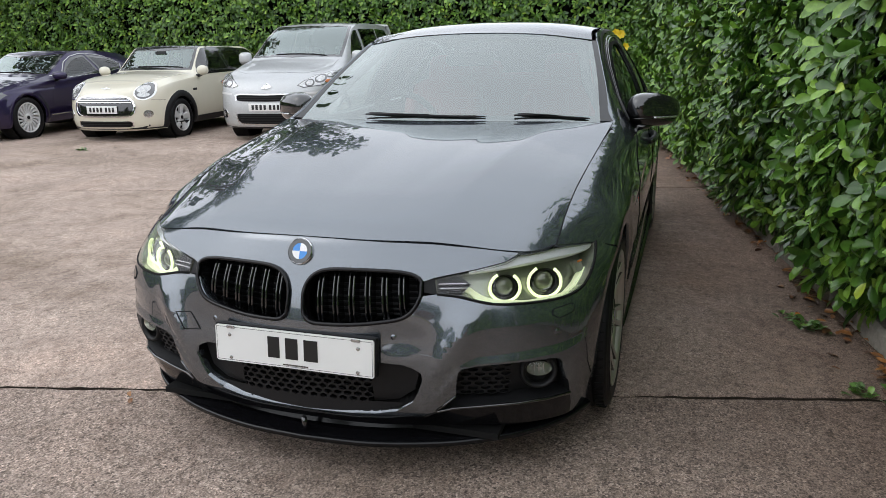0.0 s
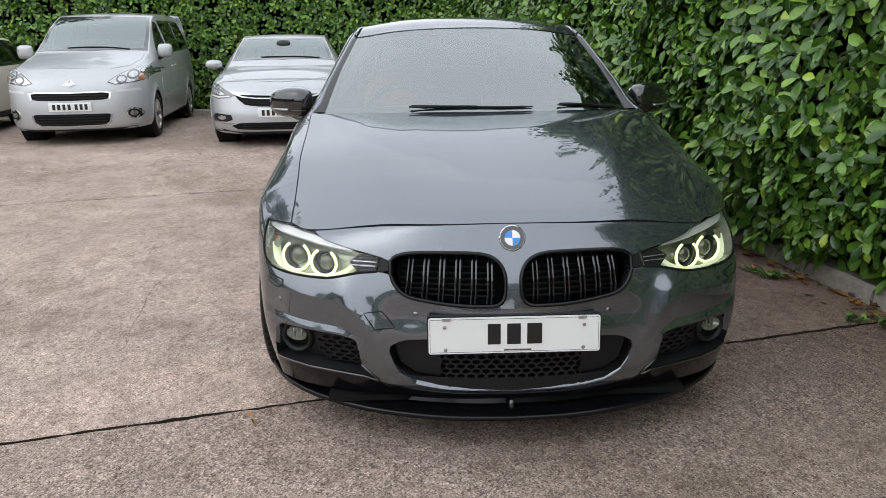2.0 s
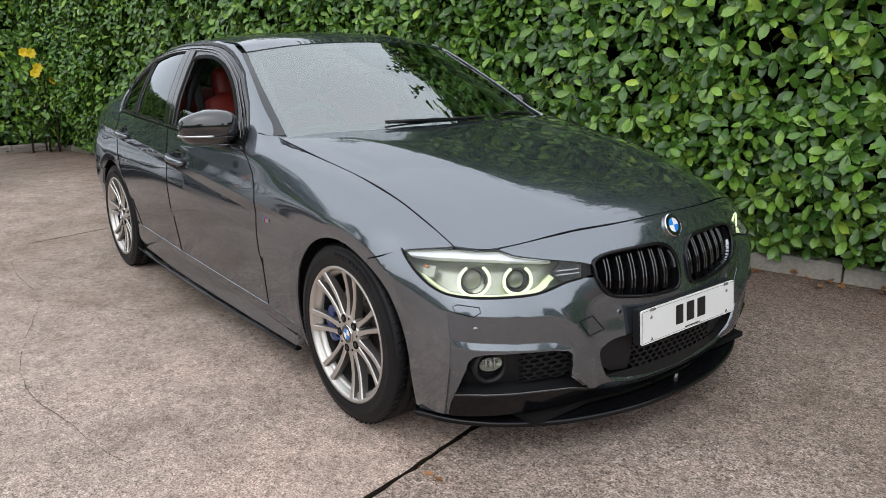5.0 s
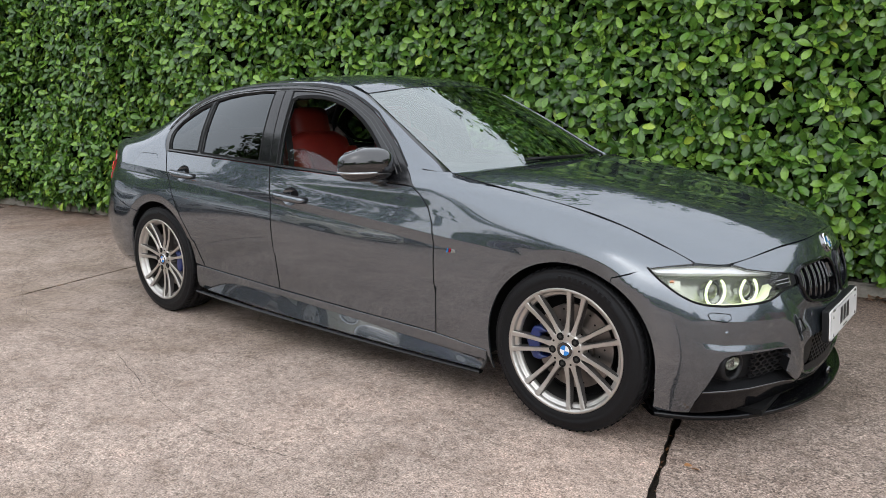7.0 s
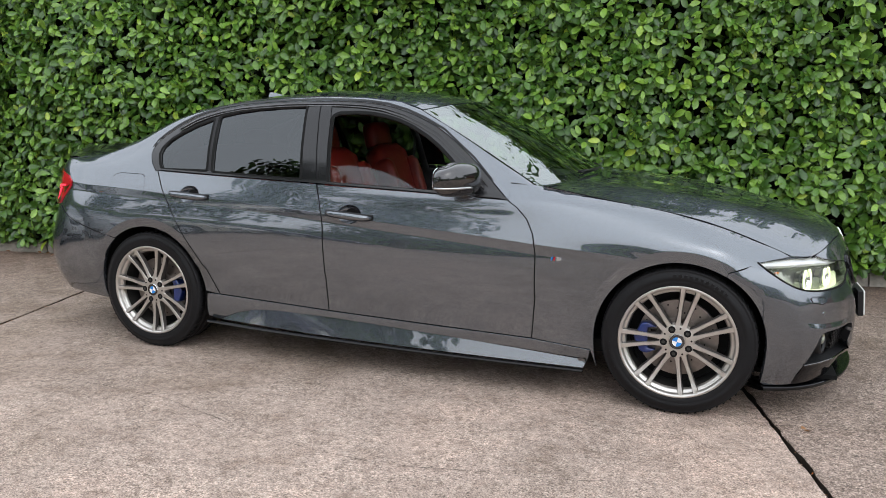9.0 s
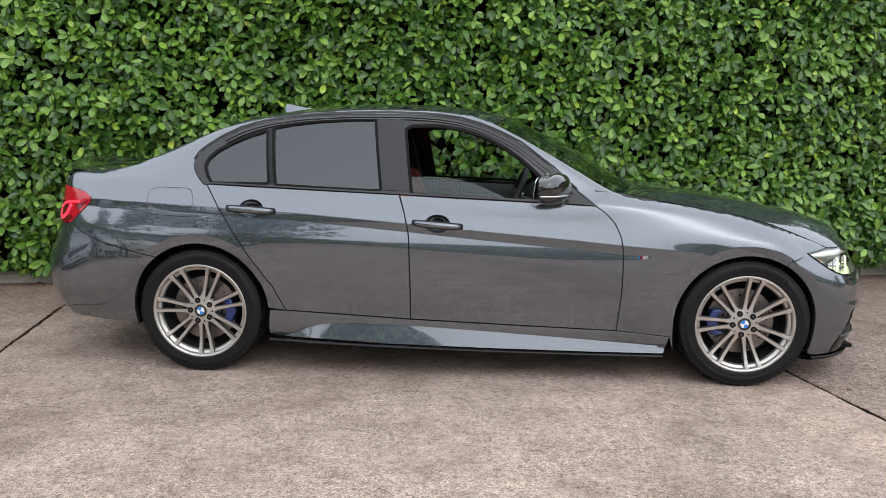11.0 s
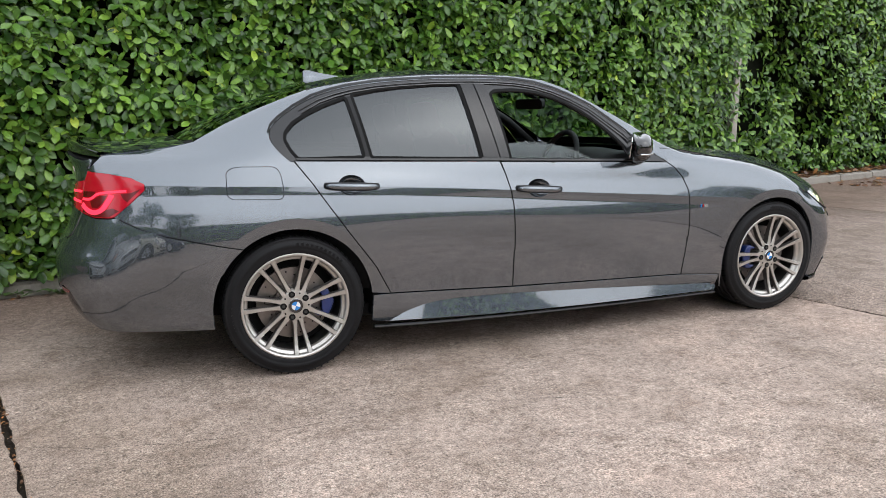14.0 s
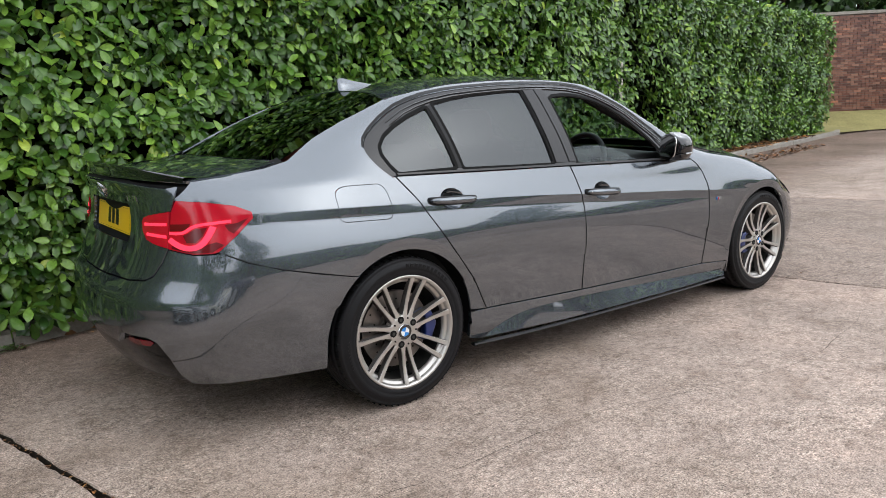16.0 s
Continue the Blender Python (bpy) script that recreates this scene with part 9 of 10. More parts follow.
# silver five-door hatchback
def hatchback_face(root, flank, nose, sheet, half):
    grille = nose("grille", mirrored([(0.0, 0.655), (0.30, 0.655), (0.56, 0.672), (0.50, 0.60), (0.42, 0.535), (0.25, 0.512), (0.0, 0.508)]), VOID, lift=0.004)[0]
    for k in range(5):
        z = 0.525 + 0.022 * k
        reach = 0.36 + 0.05 * k
        for j in range(-7, 8):
            y = (j + 0.5 * (k % 2)) * 0.058
            if abs(y) < reach:
                nose("mesh_link", [(y - 0.02, z), (y, z + 0.006), (y + 0.02, z), (y, z - 0.006)], SATIN, grille, lift=0.010, thick=0.006, step=0.03)
    for s in (1, -1):
        nose("chrome_wing", [(s * 0.07, 0.655), (s * 0.30, 0.664), (s * 0.60, 0.690), (s * 0.56, 0.655), (s * 0.45, 0.618), (s * 0.25, 0.598), (s * 0.07, 0.595), (s * 0.07, 0.610), (s * 0.28, 0.614), (s * 0.43, 0.632), (s * 0.48, 0.650), (s * 0.30, 0.643), (s * 0.07, 0.634)], SILVER, grille, "silver wing-shaped bar", lift=0.016, thick=0.014)
        nose("headlamp", [(s * 0.52, 0.650), (s * 0.64, 0.705), (s * 0.76, 0.77), (s * 0.84, 0.79), (s * 0.875, 0.70), (s * 0.86, 0.625), (s * 0.76, 0.602), (s * 0.62, 0.615)], DARK_LAMP, root, "swept dark headlamp", lift=0.004)
        nose("lamp_bar", [(s * 0.60, 0.626), (s * 0.75, 0.615), (s * 0.85, 0.637), (s * 0.855, 0.655), (s * 0.75, 0.634), (s * 0.61, 0.642)], DAY_LAMP, root, lift=0.008)
        nose("lamp_glass", [(s * 0.66, 0.655), (s * 0.74, 0.648), (s * 0.82, 0.665), (s * 0.84, 0.72), (s * 0.74, 0.70)], PALE_LAMP, root, lift=0.0075)
        nose("fog_pocket", [(s * 0.60, 0.41), (s * 0.80, 0.425), (s * 0.845, 0.385), (s * 0.82, 0.33), (s * 0.66, 0.325), (s * 0.58, 0.35)], SATIN, root, lift=0.004)
        nose("fog_lamp", oval(s * 0.72, 0.375, 0.055, 0.026), PALE_LAMP, root, lift=0.008, step=0.02)
        nose("lower_blade", [(s * 0.56, 0.312), (s * 0.70, 0.318), (s * 0.84, 0.345), (s * 0.845, 0.328), (s * 0.70, 0.300), (s * 0.56, 0.297)], SILVER, root, lift=0.006)
    intake = nose("lower_intake", mirrored([(0.0, 0.318), (0.35, 0.318), (0.50, 0.31), (0.60, 0.275), (0.52, 0.235), (0.35, 0.228), (0.0, 0.226)]), VOID, root, lift=0.004)[0]
    slats(nose, (0.235, 0.312), lambda z: 0.46, 3, SATIN, intake, "intake_bar", 0.010)
    nose("chin", mirrored([(0.0, 0.20), (0.5, 0.20), (0.80, 0.215), (0.83, 0.165), (0.5, 0.155), (0.0, 0.155)]), SATIN, root, "dark plastic chin under the bumper", lift=0.008)
    p, n = sheet.on(*aim("front", 0.0, 0.63))
    m = face_out(p + n * 0.02, Vector((1, 0, 0.15)))
    b = part("badge", moved(lathe([(0.045, 0.004), (0.056, 0.012), (0.066, 0.006), (0.066, -0.01), (0, -0.01), (0, 0.002), (0.045, 0.002)], 36, "Z"), m), CHROME, root, "round silver badge")
    part("badge_field", moved(disc(0.045, 0.045, 0.003), m @ Matrix.Translation((0, 0, 0.004))), SILVER, b)
    for y in (-0.9,):
        flank("door_handle", oval(-1.62, 0.80, 0.10, 0.016), SILVER_WARM, lift=0.02, thick=0.02, step=0.03)
        flank("door_handle", oval(-2.45, 0.83, 0.10, 0.016), SILVER_WARM, lift=0.02, thick=0.02, step=0.03)
    part("inner_mirror", moved(lathe([(0, 0.015), (0.06, 0.013), (0.10, 0.0), (0.06, -0.013), (0, -0.015)], 24, "X"), pose(-1.06, 0, 1.265) @ Matrix.Diagonal((1, 1.0, 0.42, 1))), PALE_SEAT, root, smooth=True)


HATCH = dict(front=0.89, rear=-3.48, half=0.895, base=2.662, tyre=0.317, arch=0.355, flare=0.014,
             round_f=(0.72, 2.75), round_r=(0.42, 2.9),
             sill=[(-3.5, 0.27), (-2.6, 0.2), (0.9, 0.18)], belt=[(-3.5, 1.02), (-2.4, 0.985), (-0.9, 0.90), (-0.5, 0.865), (0.1, 0.80), (0.5, 0.74)],
             rail=[(-3.48, 1.14), (-3.2, 1.27), (-2.6, 1.345), (-1.9, 1.375), (-1.45, 1.345), (-1.1, 1.215), (-0.72, 1.02), (-0.5, 0.955), (0.0, 0.88), (0.4, 0.80)],
             rail_in=[(-3.48, 0.30), (-2.6, 0.30), (-1.9, 0.285), (-1.4, 0.29), (-0.72, 0.17), (-0.5, 0.15), (0.3, 0.16)],
             nose=[(0.07, 0.17), (0.025, 0.215), (0.0, 0.30), (0.0, 0.42), (0.03, 0.53), (0.065, 0.63), (0.10, 0.685), (0.14, 0.725), (0.20, 0.755), (0.30, 0.785)],
             tail=[(0.06, 0.26), (0.02, 0.33), (0.0, 0.43), (0.0, 0.58), (0.03, 0.72), (0.05, 0.86), (0.07, 1.0), (0.14, 1.12), (0.24, 1.28), (0.36, 1.37)],
             crown=[(-3.4, 0.03), (-1.9, 0.05), (-1.0, 0.04), (-0.6, 0.06), (0.5, 0.03)], bow=[(-3.4, 0.0), (-1.4, 0.13), (-0.7, 0.16), (-0.3, 0.0)],
             crease=[(-3.5, 0.86), (-2.0, 0.80), (-0.3, 0.72), (0.9, 0.70)],
             screen=[(-1.235, 0.0), (-1.30, 0.35), (-1.37, 0.575), (-1.05, 0.635), (-0.74, 0.69), (-0.66, 0.45), (-0.60, 0.0)], screen_z=(0.99, 1.37),
             bonnet=[(-0.50, 0.0), (-0.58, 0.45), (-0.66, 0.70), (-0.1, 0.695), (0.28, 0.60), (0.45, 0.42), (0.54, 0.2), (0.56, 0.0)],
             windows=[([(-0.98, 0.93), (-1.30, 1.17), (-1.48, 1.265), (-1.66, 1.285), (-1.72, 1.0)], FAR_SIDE), ([(-1.78, 1.0), (-1.76, 1.285), (-2.2, 1.28), (-2.5, 1.235), (-2.75, 1.10), (-2.6, 1.03)], FAR_SIDE)],
             doors=[[(-0.56, 0.30), (-0.55, 0.62), (-0.70, 0.86), (-1.74, 0.955), (-1.74, 0.30)], [(-1.75, 0.30), (-1.75, 0.955), (-2.55, 0.98), (-2.45, 0.70), (-2.30, 0.45), (-2.25, 0.30)]],
             cladding=(SILVER_WARM, 0.03), skirt=0.20, sill_top=0.28, sill_paint=SILVER_WARM, mirror=(-0.72, 0.985, (0.09, 0.115, 0.062), SILVER_WARM), mirror_square=0.75, plate_z=0.435,
             wheel=dict(rim_r=0.215, spokes=10, width=(0.02, 0.016), style={}, metal=ALLOY, label="silver ten-spoke alloy wheel"))
parked_car("hatchback_car", "silver five-door hatchback with dark swept headlamps", HATCH, SILVER_WARM, SILVER_WARM, pose(-7.38, -2.09, 0.012, 0, 0, 6.5), hatchback_face)


# silver tall people carrier
def carrier_face(root, flank, nose, sheet, half):
    strip = nose("grille", mirrored([(0.0, 0.665), (0.40, 0.672), (0.47, 0.662), (0.46, 0.60), (0.40, 0.585), (0.0, 0.58)]), VOID, root, lift=0.005)[0]
    slats(nose, (0.59, 0.66), lambda z: 0.44, 2, SATIN, strip)
    nose("chrome_strip", mirrored([(0.0, 0.685), (0.42, 0.690), (0.50, 0.675), (0.48, 0.585), (0.465, 0.60), (0.475, 0.663), (0.41, 0.676), (0.0, 0.668)]), CHROME, root, lift=0.010, thick=0.012)
    low = nose("lower_intake", mirrored([(0.0, 0.41), (0.43, 0.41), (0.47, 0.40), (0.45, 0.31), (0.38, 0.27), (0.0, 0.262)]), VOID, root, lift=0.005)[0]
    slats(nose, (0.27, 0.405), lambda z: 0.41, 4, SATIN, low)
    nose("chrome_strip", mirrored([(0.0, 0.262), (0.385, 0.270), (0.455, 0.31), (0.475, 0.40), (0.49, 0.40), (0.47, 0.30), (0.39, 0.252), (0.0, 0.246)]), SILVER, root, lift=0.008)
    nose("chin", mirrored([(0.0, 0.215), (0.45, 0.215), (0.74, 0.225), (0.74, 0.18), (0.0, 0.175)]), SATIN, root, "dark plastic chin under the bumper", lift=0.004)
    for s in (1, -1):
        nose("lamp_edge", inset([(s * 0.47, 0.80), (s * 0.53, 0.85), (s * 0.66, 0.925), (s * 0.80, 0.975), (s * 0.862, 0.98), (s * 0.872, 0.90), (s * 0.868, 0.825), (s * 0.76, 0.80), (s * 0.55, 0.775)], -0.009), GLOSS, root, lift=0.003)
        lamp = nose("headlamp", [(s * 0.47, 0.80), (s * 0.53, 0.85), (s * 0.66, 0.925), (s * 0.80, 0.975), (s * 0.862, 0.98), (s * 0.872, 0.90), (s * 0.868, 0.825), (s * 0.76, 0.80), (s * 0.55, 0.775)], PALE_LAMP, root, "large clear headlamp with an amber bulb", lift=0.006)[0]
        for y, z, r in ((0.62, 0.83, 0.062), (0.74, 0.885, 0.068), (0.835, 0.93, 0.04)):
            nose("reflector", oval(s * y, z, r, r * 0.82), DARK_LAMP, lamp, lift=0.009, step=0.02)
            nose("bulb_cap", oval(s * y, z, r * 0.7, r * 0.55), PALE_LAMP, lamp, lift=0.013, step=0.02)
        nose("indicator", oval(s * 0.825, 0.85, 0.026, 0.022), AMBER, lamp, lift=0.014, step=0.02)
        nose("side_lens", [(s * 0.56, 0.70), (s * 0.80, 0.715), (s * 0.83, 0.705), (s * 0.80, 0.685), (s * 0.56, 0.672)], DAY_LAMP, root, lift=0.006)
        nose("fog_surround", oval(s * 0.735, 0.40, 0.095, 0.068), CHROME, root, "chrome fog lamp surround", lift=0.008, step=0.02)
        nose("fog_pocket", oval(s * 0.725, 0.40, 0.062, 0.050), VOID, root, lift=0.011, step=0.02)
        nose("fog_lamp", oval(s * 0.725, 0.40, 0.040, 0.034), PALE_LAMP, root, lift=0.014, step=0.02)
    p, n = sheet.on(*aim("front", 0.0, 0.79))
    m = face_out(p + n * 0.006, n)
    part("badge", moved(merge(*[box(0.022, 0.10 - 0.01 * abs(k), 0.008, pose(k * 0.02, 0.004 * k, 0, 0, 0, 24 * k)) for k in (-2, -1, 0, 1, 2)]), m), CHROME, root, "plain chrome badge shape")
    flank("door_handle", oval(-1.42, 0.93, 0.075, 0.020), SILVER_PAINT, lift=0.028, thick=0.028, step=0.03)
    flank("door_handle", oval(-1.72, 0.94, 0.075, 0.020), SILVER_PAINT, lift=0.028, thick=0.028, step=0.03)
    flank("rubbing_strip", [(-0.72, 0.44), (-0.66, 0.53), (-2.30, 0.60), (-2.34, 0.50)], SILVER_PAINT, lift=0.018, thick=0.016, label="wide silver rubbing strip along the doors", step=0.06)
    part("aerial", tube([(-1.35, 0.0, 1.76), (-1.38, 0, 1.80), (-1.60, 0, 2.15)], [0.014, 0.006, 0.003], 8), SATIN, root, "thin black roof aerial")
    part("inner_mirror", moved(box(0.03, 0.20, 0.05), pose(-0.97, 0, 1.56)), TRIM, root)
    flank("side_rail", [(-1.30, 0.66), (-1.30, 0.672), (-1.30, 1.62), (-1.345, 1.63), (-1.345, 0.66)], SILVER_PAINT, lift=0.007, thick=0.008)


CARRIER = dict(front=0.92, rear=-3.46, half=0.895, base=2.728, tyre=0.315, arch=0.35, flare=0.018,
               round_f=(0.75, 2.9), round_r=(0.25, 4.0),
               sill=[(-3.5, 0.26), (0.9, 0.2)], belt=[(-3.5, 1.14), (-1.4, 1.10), (-0.6, 1.04), (-0.2, 1.02), (0.3, 0.95), (0.6, 0.88)],
               rail=[(-3.46, 1.66), (-3.2, 1.69), (-2.4, 1.72), (-1.7, 1.71), (-1.35, 1.67), (-1.0, 1.53), (-0.6, 1.28), (-0.36, 1.15), (-0.1, 1.085), (0.3, 1.0), (0.6, 0.93)],
               rail_in=[(-3.46, 0.20), (-2.4, 0.21), (-1.7, 0.215), (-1.3, 0.215), (-0.36, 0.13), (0.0, 0.12), (0.4, 0.14)],
               nose=[(0.05, 0.195), (0.015, 0.24), (0.0, 0.34), (0.0, 0.48), (0.02, 0.62), (0.045, 0.72), (0.09, 0.80), (0.15, 0.865), (0.23, 0.915), (0.36, 0.97)],
               tail=[(0.05, 0.26), (0.02, 0.34), (0.0, 0.45), (0.0, 0.62), (0.01, 0.8), (0.02, 1.0), (0.03, 1.14), (0.05, 1.4), (0.09, 1.62), (0.16, 1.74)],
               crown=[(-3.4, 0.03), (-2.0, 0.045), (-1.0, 0.04), (-0.4, 0.06), (0.5, 0.05)], bow=[(-3.4, 0.0), (-1.3, 0.16), (-0.4, 0.20), (0.0, 0.05), (0.3, 0.0)],
               crease=[(-3.5, 0.9), (0.9, 0.86)],
               screen=[(-1.15, 0.0), (-1.20, 0.35), (-1.29, 0.63), (-0.9, 0.69), (-0.42, 0.73), (-0.30, 0.45), (-0.22, 0.0)], screen_z=(1.12, 1.72),
               bonnet=[(-0.10, 0.0), (-0.20, 0.45), (-0.34, 0.72), (0.0, 0.74), (0.35, 0.66), (0.52, 0.42), (0.55, 0.2), (0.56, 0.0)],
               windows=[([(-0.62, 1.10), (-0.72, 1.22), (-1.0, 1.48), (-1.18, 1.575), (-1.27, 1.58), (-1.27, 1.13), (-0.80, 1.085)], FAR_SIDE), ([(-1.42, 1.15), (-1.42, 1.60), (-2.28, 1.62), (-2.28, 1.17)], FAR_DARK), ([(-2.36, 1.17), (-2.36, 1.62), (-3.0, 1.60), (-3.16, 1.20)], FAR_DARK)],
               doors=[[(-0.47, 0.30), (-0.46, 0.70), (-0.58, 1.05), (-1.33, 1.075), (-1.33, 0.30)], [(-1.36, 0.30), (-1.36, 1.075), (-2.33, 1.11), (-2.33, 0.66), (-2.28, 0.30)]],
               cladding=(SILVER_PAINT, 0.035), skirt=0.23, sill_top=0.30, sill_paint=SILVER_PAINT, mirror=(-0.58, 1.175, (0.09, 0.105, 0.098), SILVER_PAINT), mirror_square=0.6, plate_z=0.50,
               wheel=dict(rim_r=0.205, spokes=9, width=(0.024, 0.03), style={}, metal=ALLOY, label="grey nine-spoke wheel"))
parked_car("people_carrier", "tall silver people carrier with dark rear windows", CARRIER, SILVER_PAINT, SILVER_PAINT, pose(-7.80, -4.83, 0.015, 0, 0, 7), carrier_face)


# cream small car with a black roof
def small_face(root, flank, nose, sheet, half):
    shape = [(0.0, 0.690), (0.30, 0.682), (0.42, 0.655), (0.49, 0.600), (0.515, 0.52), (0.50, 0.44), (0.46, 0.39), (0.38, 0.366), (0.0, 0.358)]
    g = nose("grille", mirrored(shape), GLOSS, root, "black oval grille", lift=0.004)[0]
    nose("grille_rim", mirrored(shape), CHROME, g, "chrome grille rim", lift=0.014, thick=0.016, hole=[[(y * 0.945, 0.525 + (z - 0.525) * 0.86) for y, z in mirrored(shape)]], step=0.025)
    for z, r in ((0.645, 0.36), (0.613, 0.43), (0.580, 0.455)):
        nose("grille_bar", mirrored([(0.0, z + 0.008), (r, z + 0.004), (r, z - 0.006), (0.0, z - 0.006)]), CHROME, g, lift=0.016, thick=0.014, step=0.05)
    low = [(0.0, 0.305), (0.40, 0.305), (0.455, 0.285), (0.45, 0.235), (0.40, 0.22), (0.0, 0.218)]
    nose("lower_intake", mirrored(low), VOID, root, lift=0.004)
    slats(nose, (0.225, 0.30), lambda z: 0.42, 3, SATIN, root, "intake_bar", 0.008)
    for s in (1, -1):
        nose("intake_trim", [(s * 0.40, 0.312), (s * 0.465, 0.300), (s * 0.465, 0.228), (s * 0.40, 0.212), (s * 0.42, 0.226), (s * 0.45, 0.238), (s * 0.452, 0.288), (s * 0.42, 0.302)], CHROME, root, lift=0.007, step=0.02)
    nose("chin", mirrored([(0.0, 0.195), (0.5, 0.195), (0.76, 0.205), (0.80, 0.255), (0.835, 0.245), (0.835, 0.15), (0.5, 0.14), (0.0, 0.14)]), SATIN, root, "black plastic chin under the bumper", lift=0.006)
    for s in (1, -1):
        lamp = nose("headlamp", oval(s * 0.60, 0.735, 0.138, 0.128), CHROME, root, "round headlamp in a chrome ring", lift=0.004, step=0.025)[0]
        nose("lamp_bowl", oval(s * 0.60, 0.735, 0.118, 0.109), DARK_LAMP, lamp, lift=0.0075, step=0.025)
        nose("lamp_reflector", oval(s * 0.585, 0.76, 0.085, 0.052), PALE_LAMP, lamp, lift=0.011, step=0.02)
        nose("lamp_reflector", oval(s * 0.60, 0.685, 0.075, 0.032), PALE_LAMP, lamp, lift=0.011, step=0.02)
        nose("lamp_bulb", oval(s * 0.60, 0.725, 0.022, 0.022), DAY_LAMP, lamp, lift=0.014, step=0.02)
        nose("fog_lamp", oval(s * 0.655, 0.405, 0.055, 0.055), CHROME, root, "round fog lamp", lift=0.006, step=0.02)
        nose("fog_bowl", oval(s * 0.655, 0.405, 0.043, 0.043), PALE_LAMP, root, lift=0.010, step=0.02)
    p, n = sheet.on(*aim("front", 0.0, 0.775))
    m = face_out(p + n * 0.006, n)
    part("badge", moved(merge(disc(0.026, 0.026, 0.01), box(0.055, 0.012, 0.006, pose(0.05, 0.004, 0)), box(0.055, 0.012, 0.006, pose(-0.05, 0.004, 0))), m), CHROME, root, "plain winged chrome badge shape")
    flank("side_vent", [(-0.47, 0.70), (-0.47, 0.735), (-0.36, 0.73), (-0.365, 0.70)], SATIN, lift=0.008, thick=0.01, step=0.02)
    flank("door_handle", oval(-1.30, 0.80, 0.085, 0.017), CHROME, lift=0.022, thick=0.022, step=0.03)
    flank("door_handle", oval(-1.98, 0.82, 0.085, 0.017), CHROME, lift=0.022, thick=0.022, step=0.03)
    flank("pillar_cover", [(-0.655, 0.955), (-0.80, 1.13), (-0.97, 1.285), (-1.05, 1.347), (-1.3, 1.372), (-1.9, 1.368), (-2.6, 1.335), (-2.88, 1.255), (-3.02, 1.13), (-2.86, 1.0), (-2.3, 0.972), (-1.6, 0.953), (-0.78, 0.935)], GLOSS, label="black pillars and window surround", hole=[inset(o, 0.004) for o, _ in SMALL["windows"]], lift=0.0035, step=0.03)
    part("inner_mirror", moved(box(0.03, 0.18, 0.045), pose(-0.86, 0, 1.29)), TRIM, root)
    flank("bumper_joint", [(0.36, 0.60), (0.37, 0.60), (0.55, 0.612), (0.55, 0.607), (0.36, 0.594)], SATIN, lift=0.0015, thick=0.002)


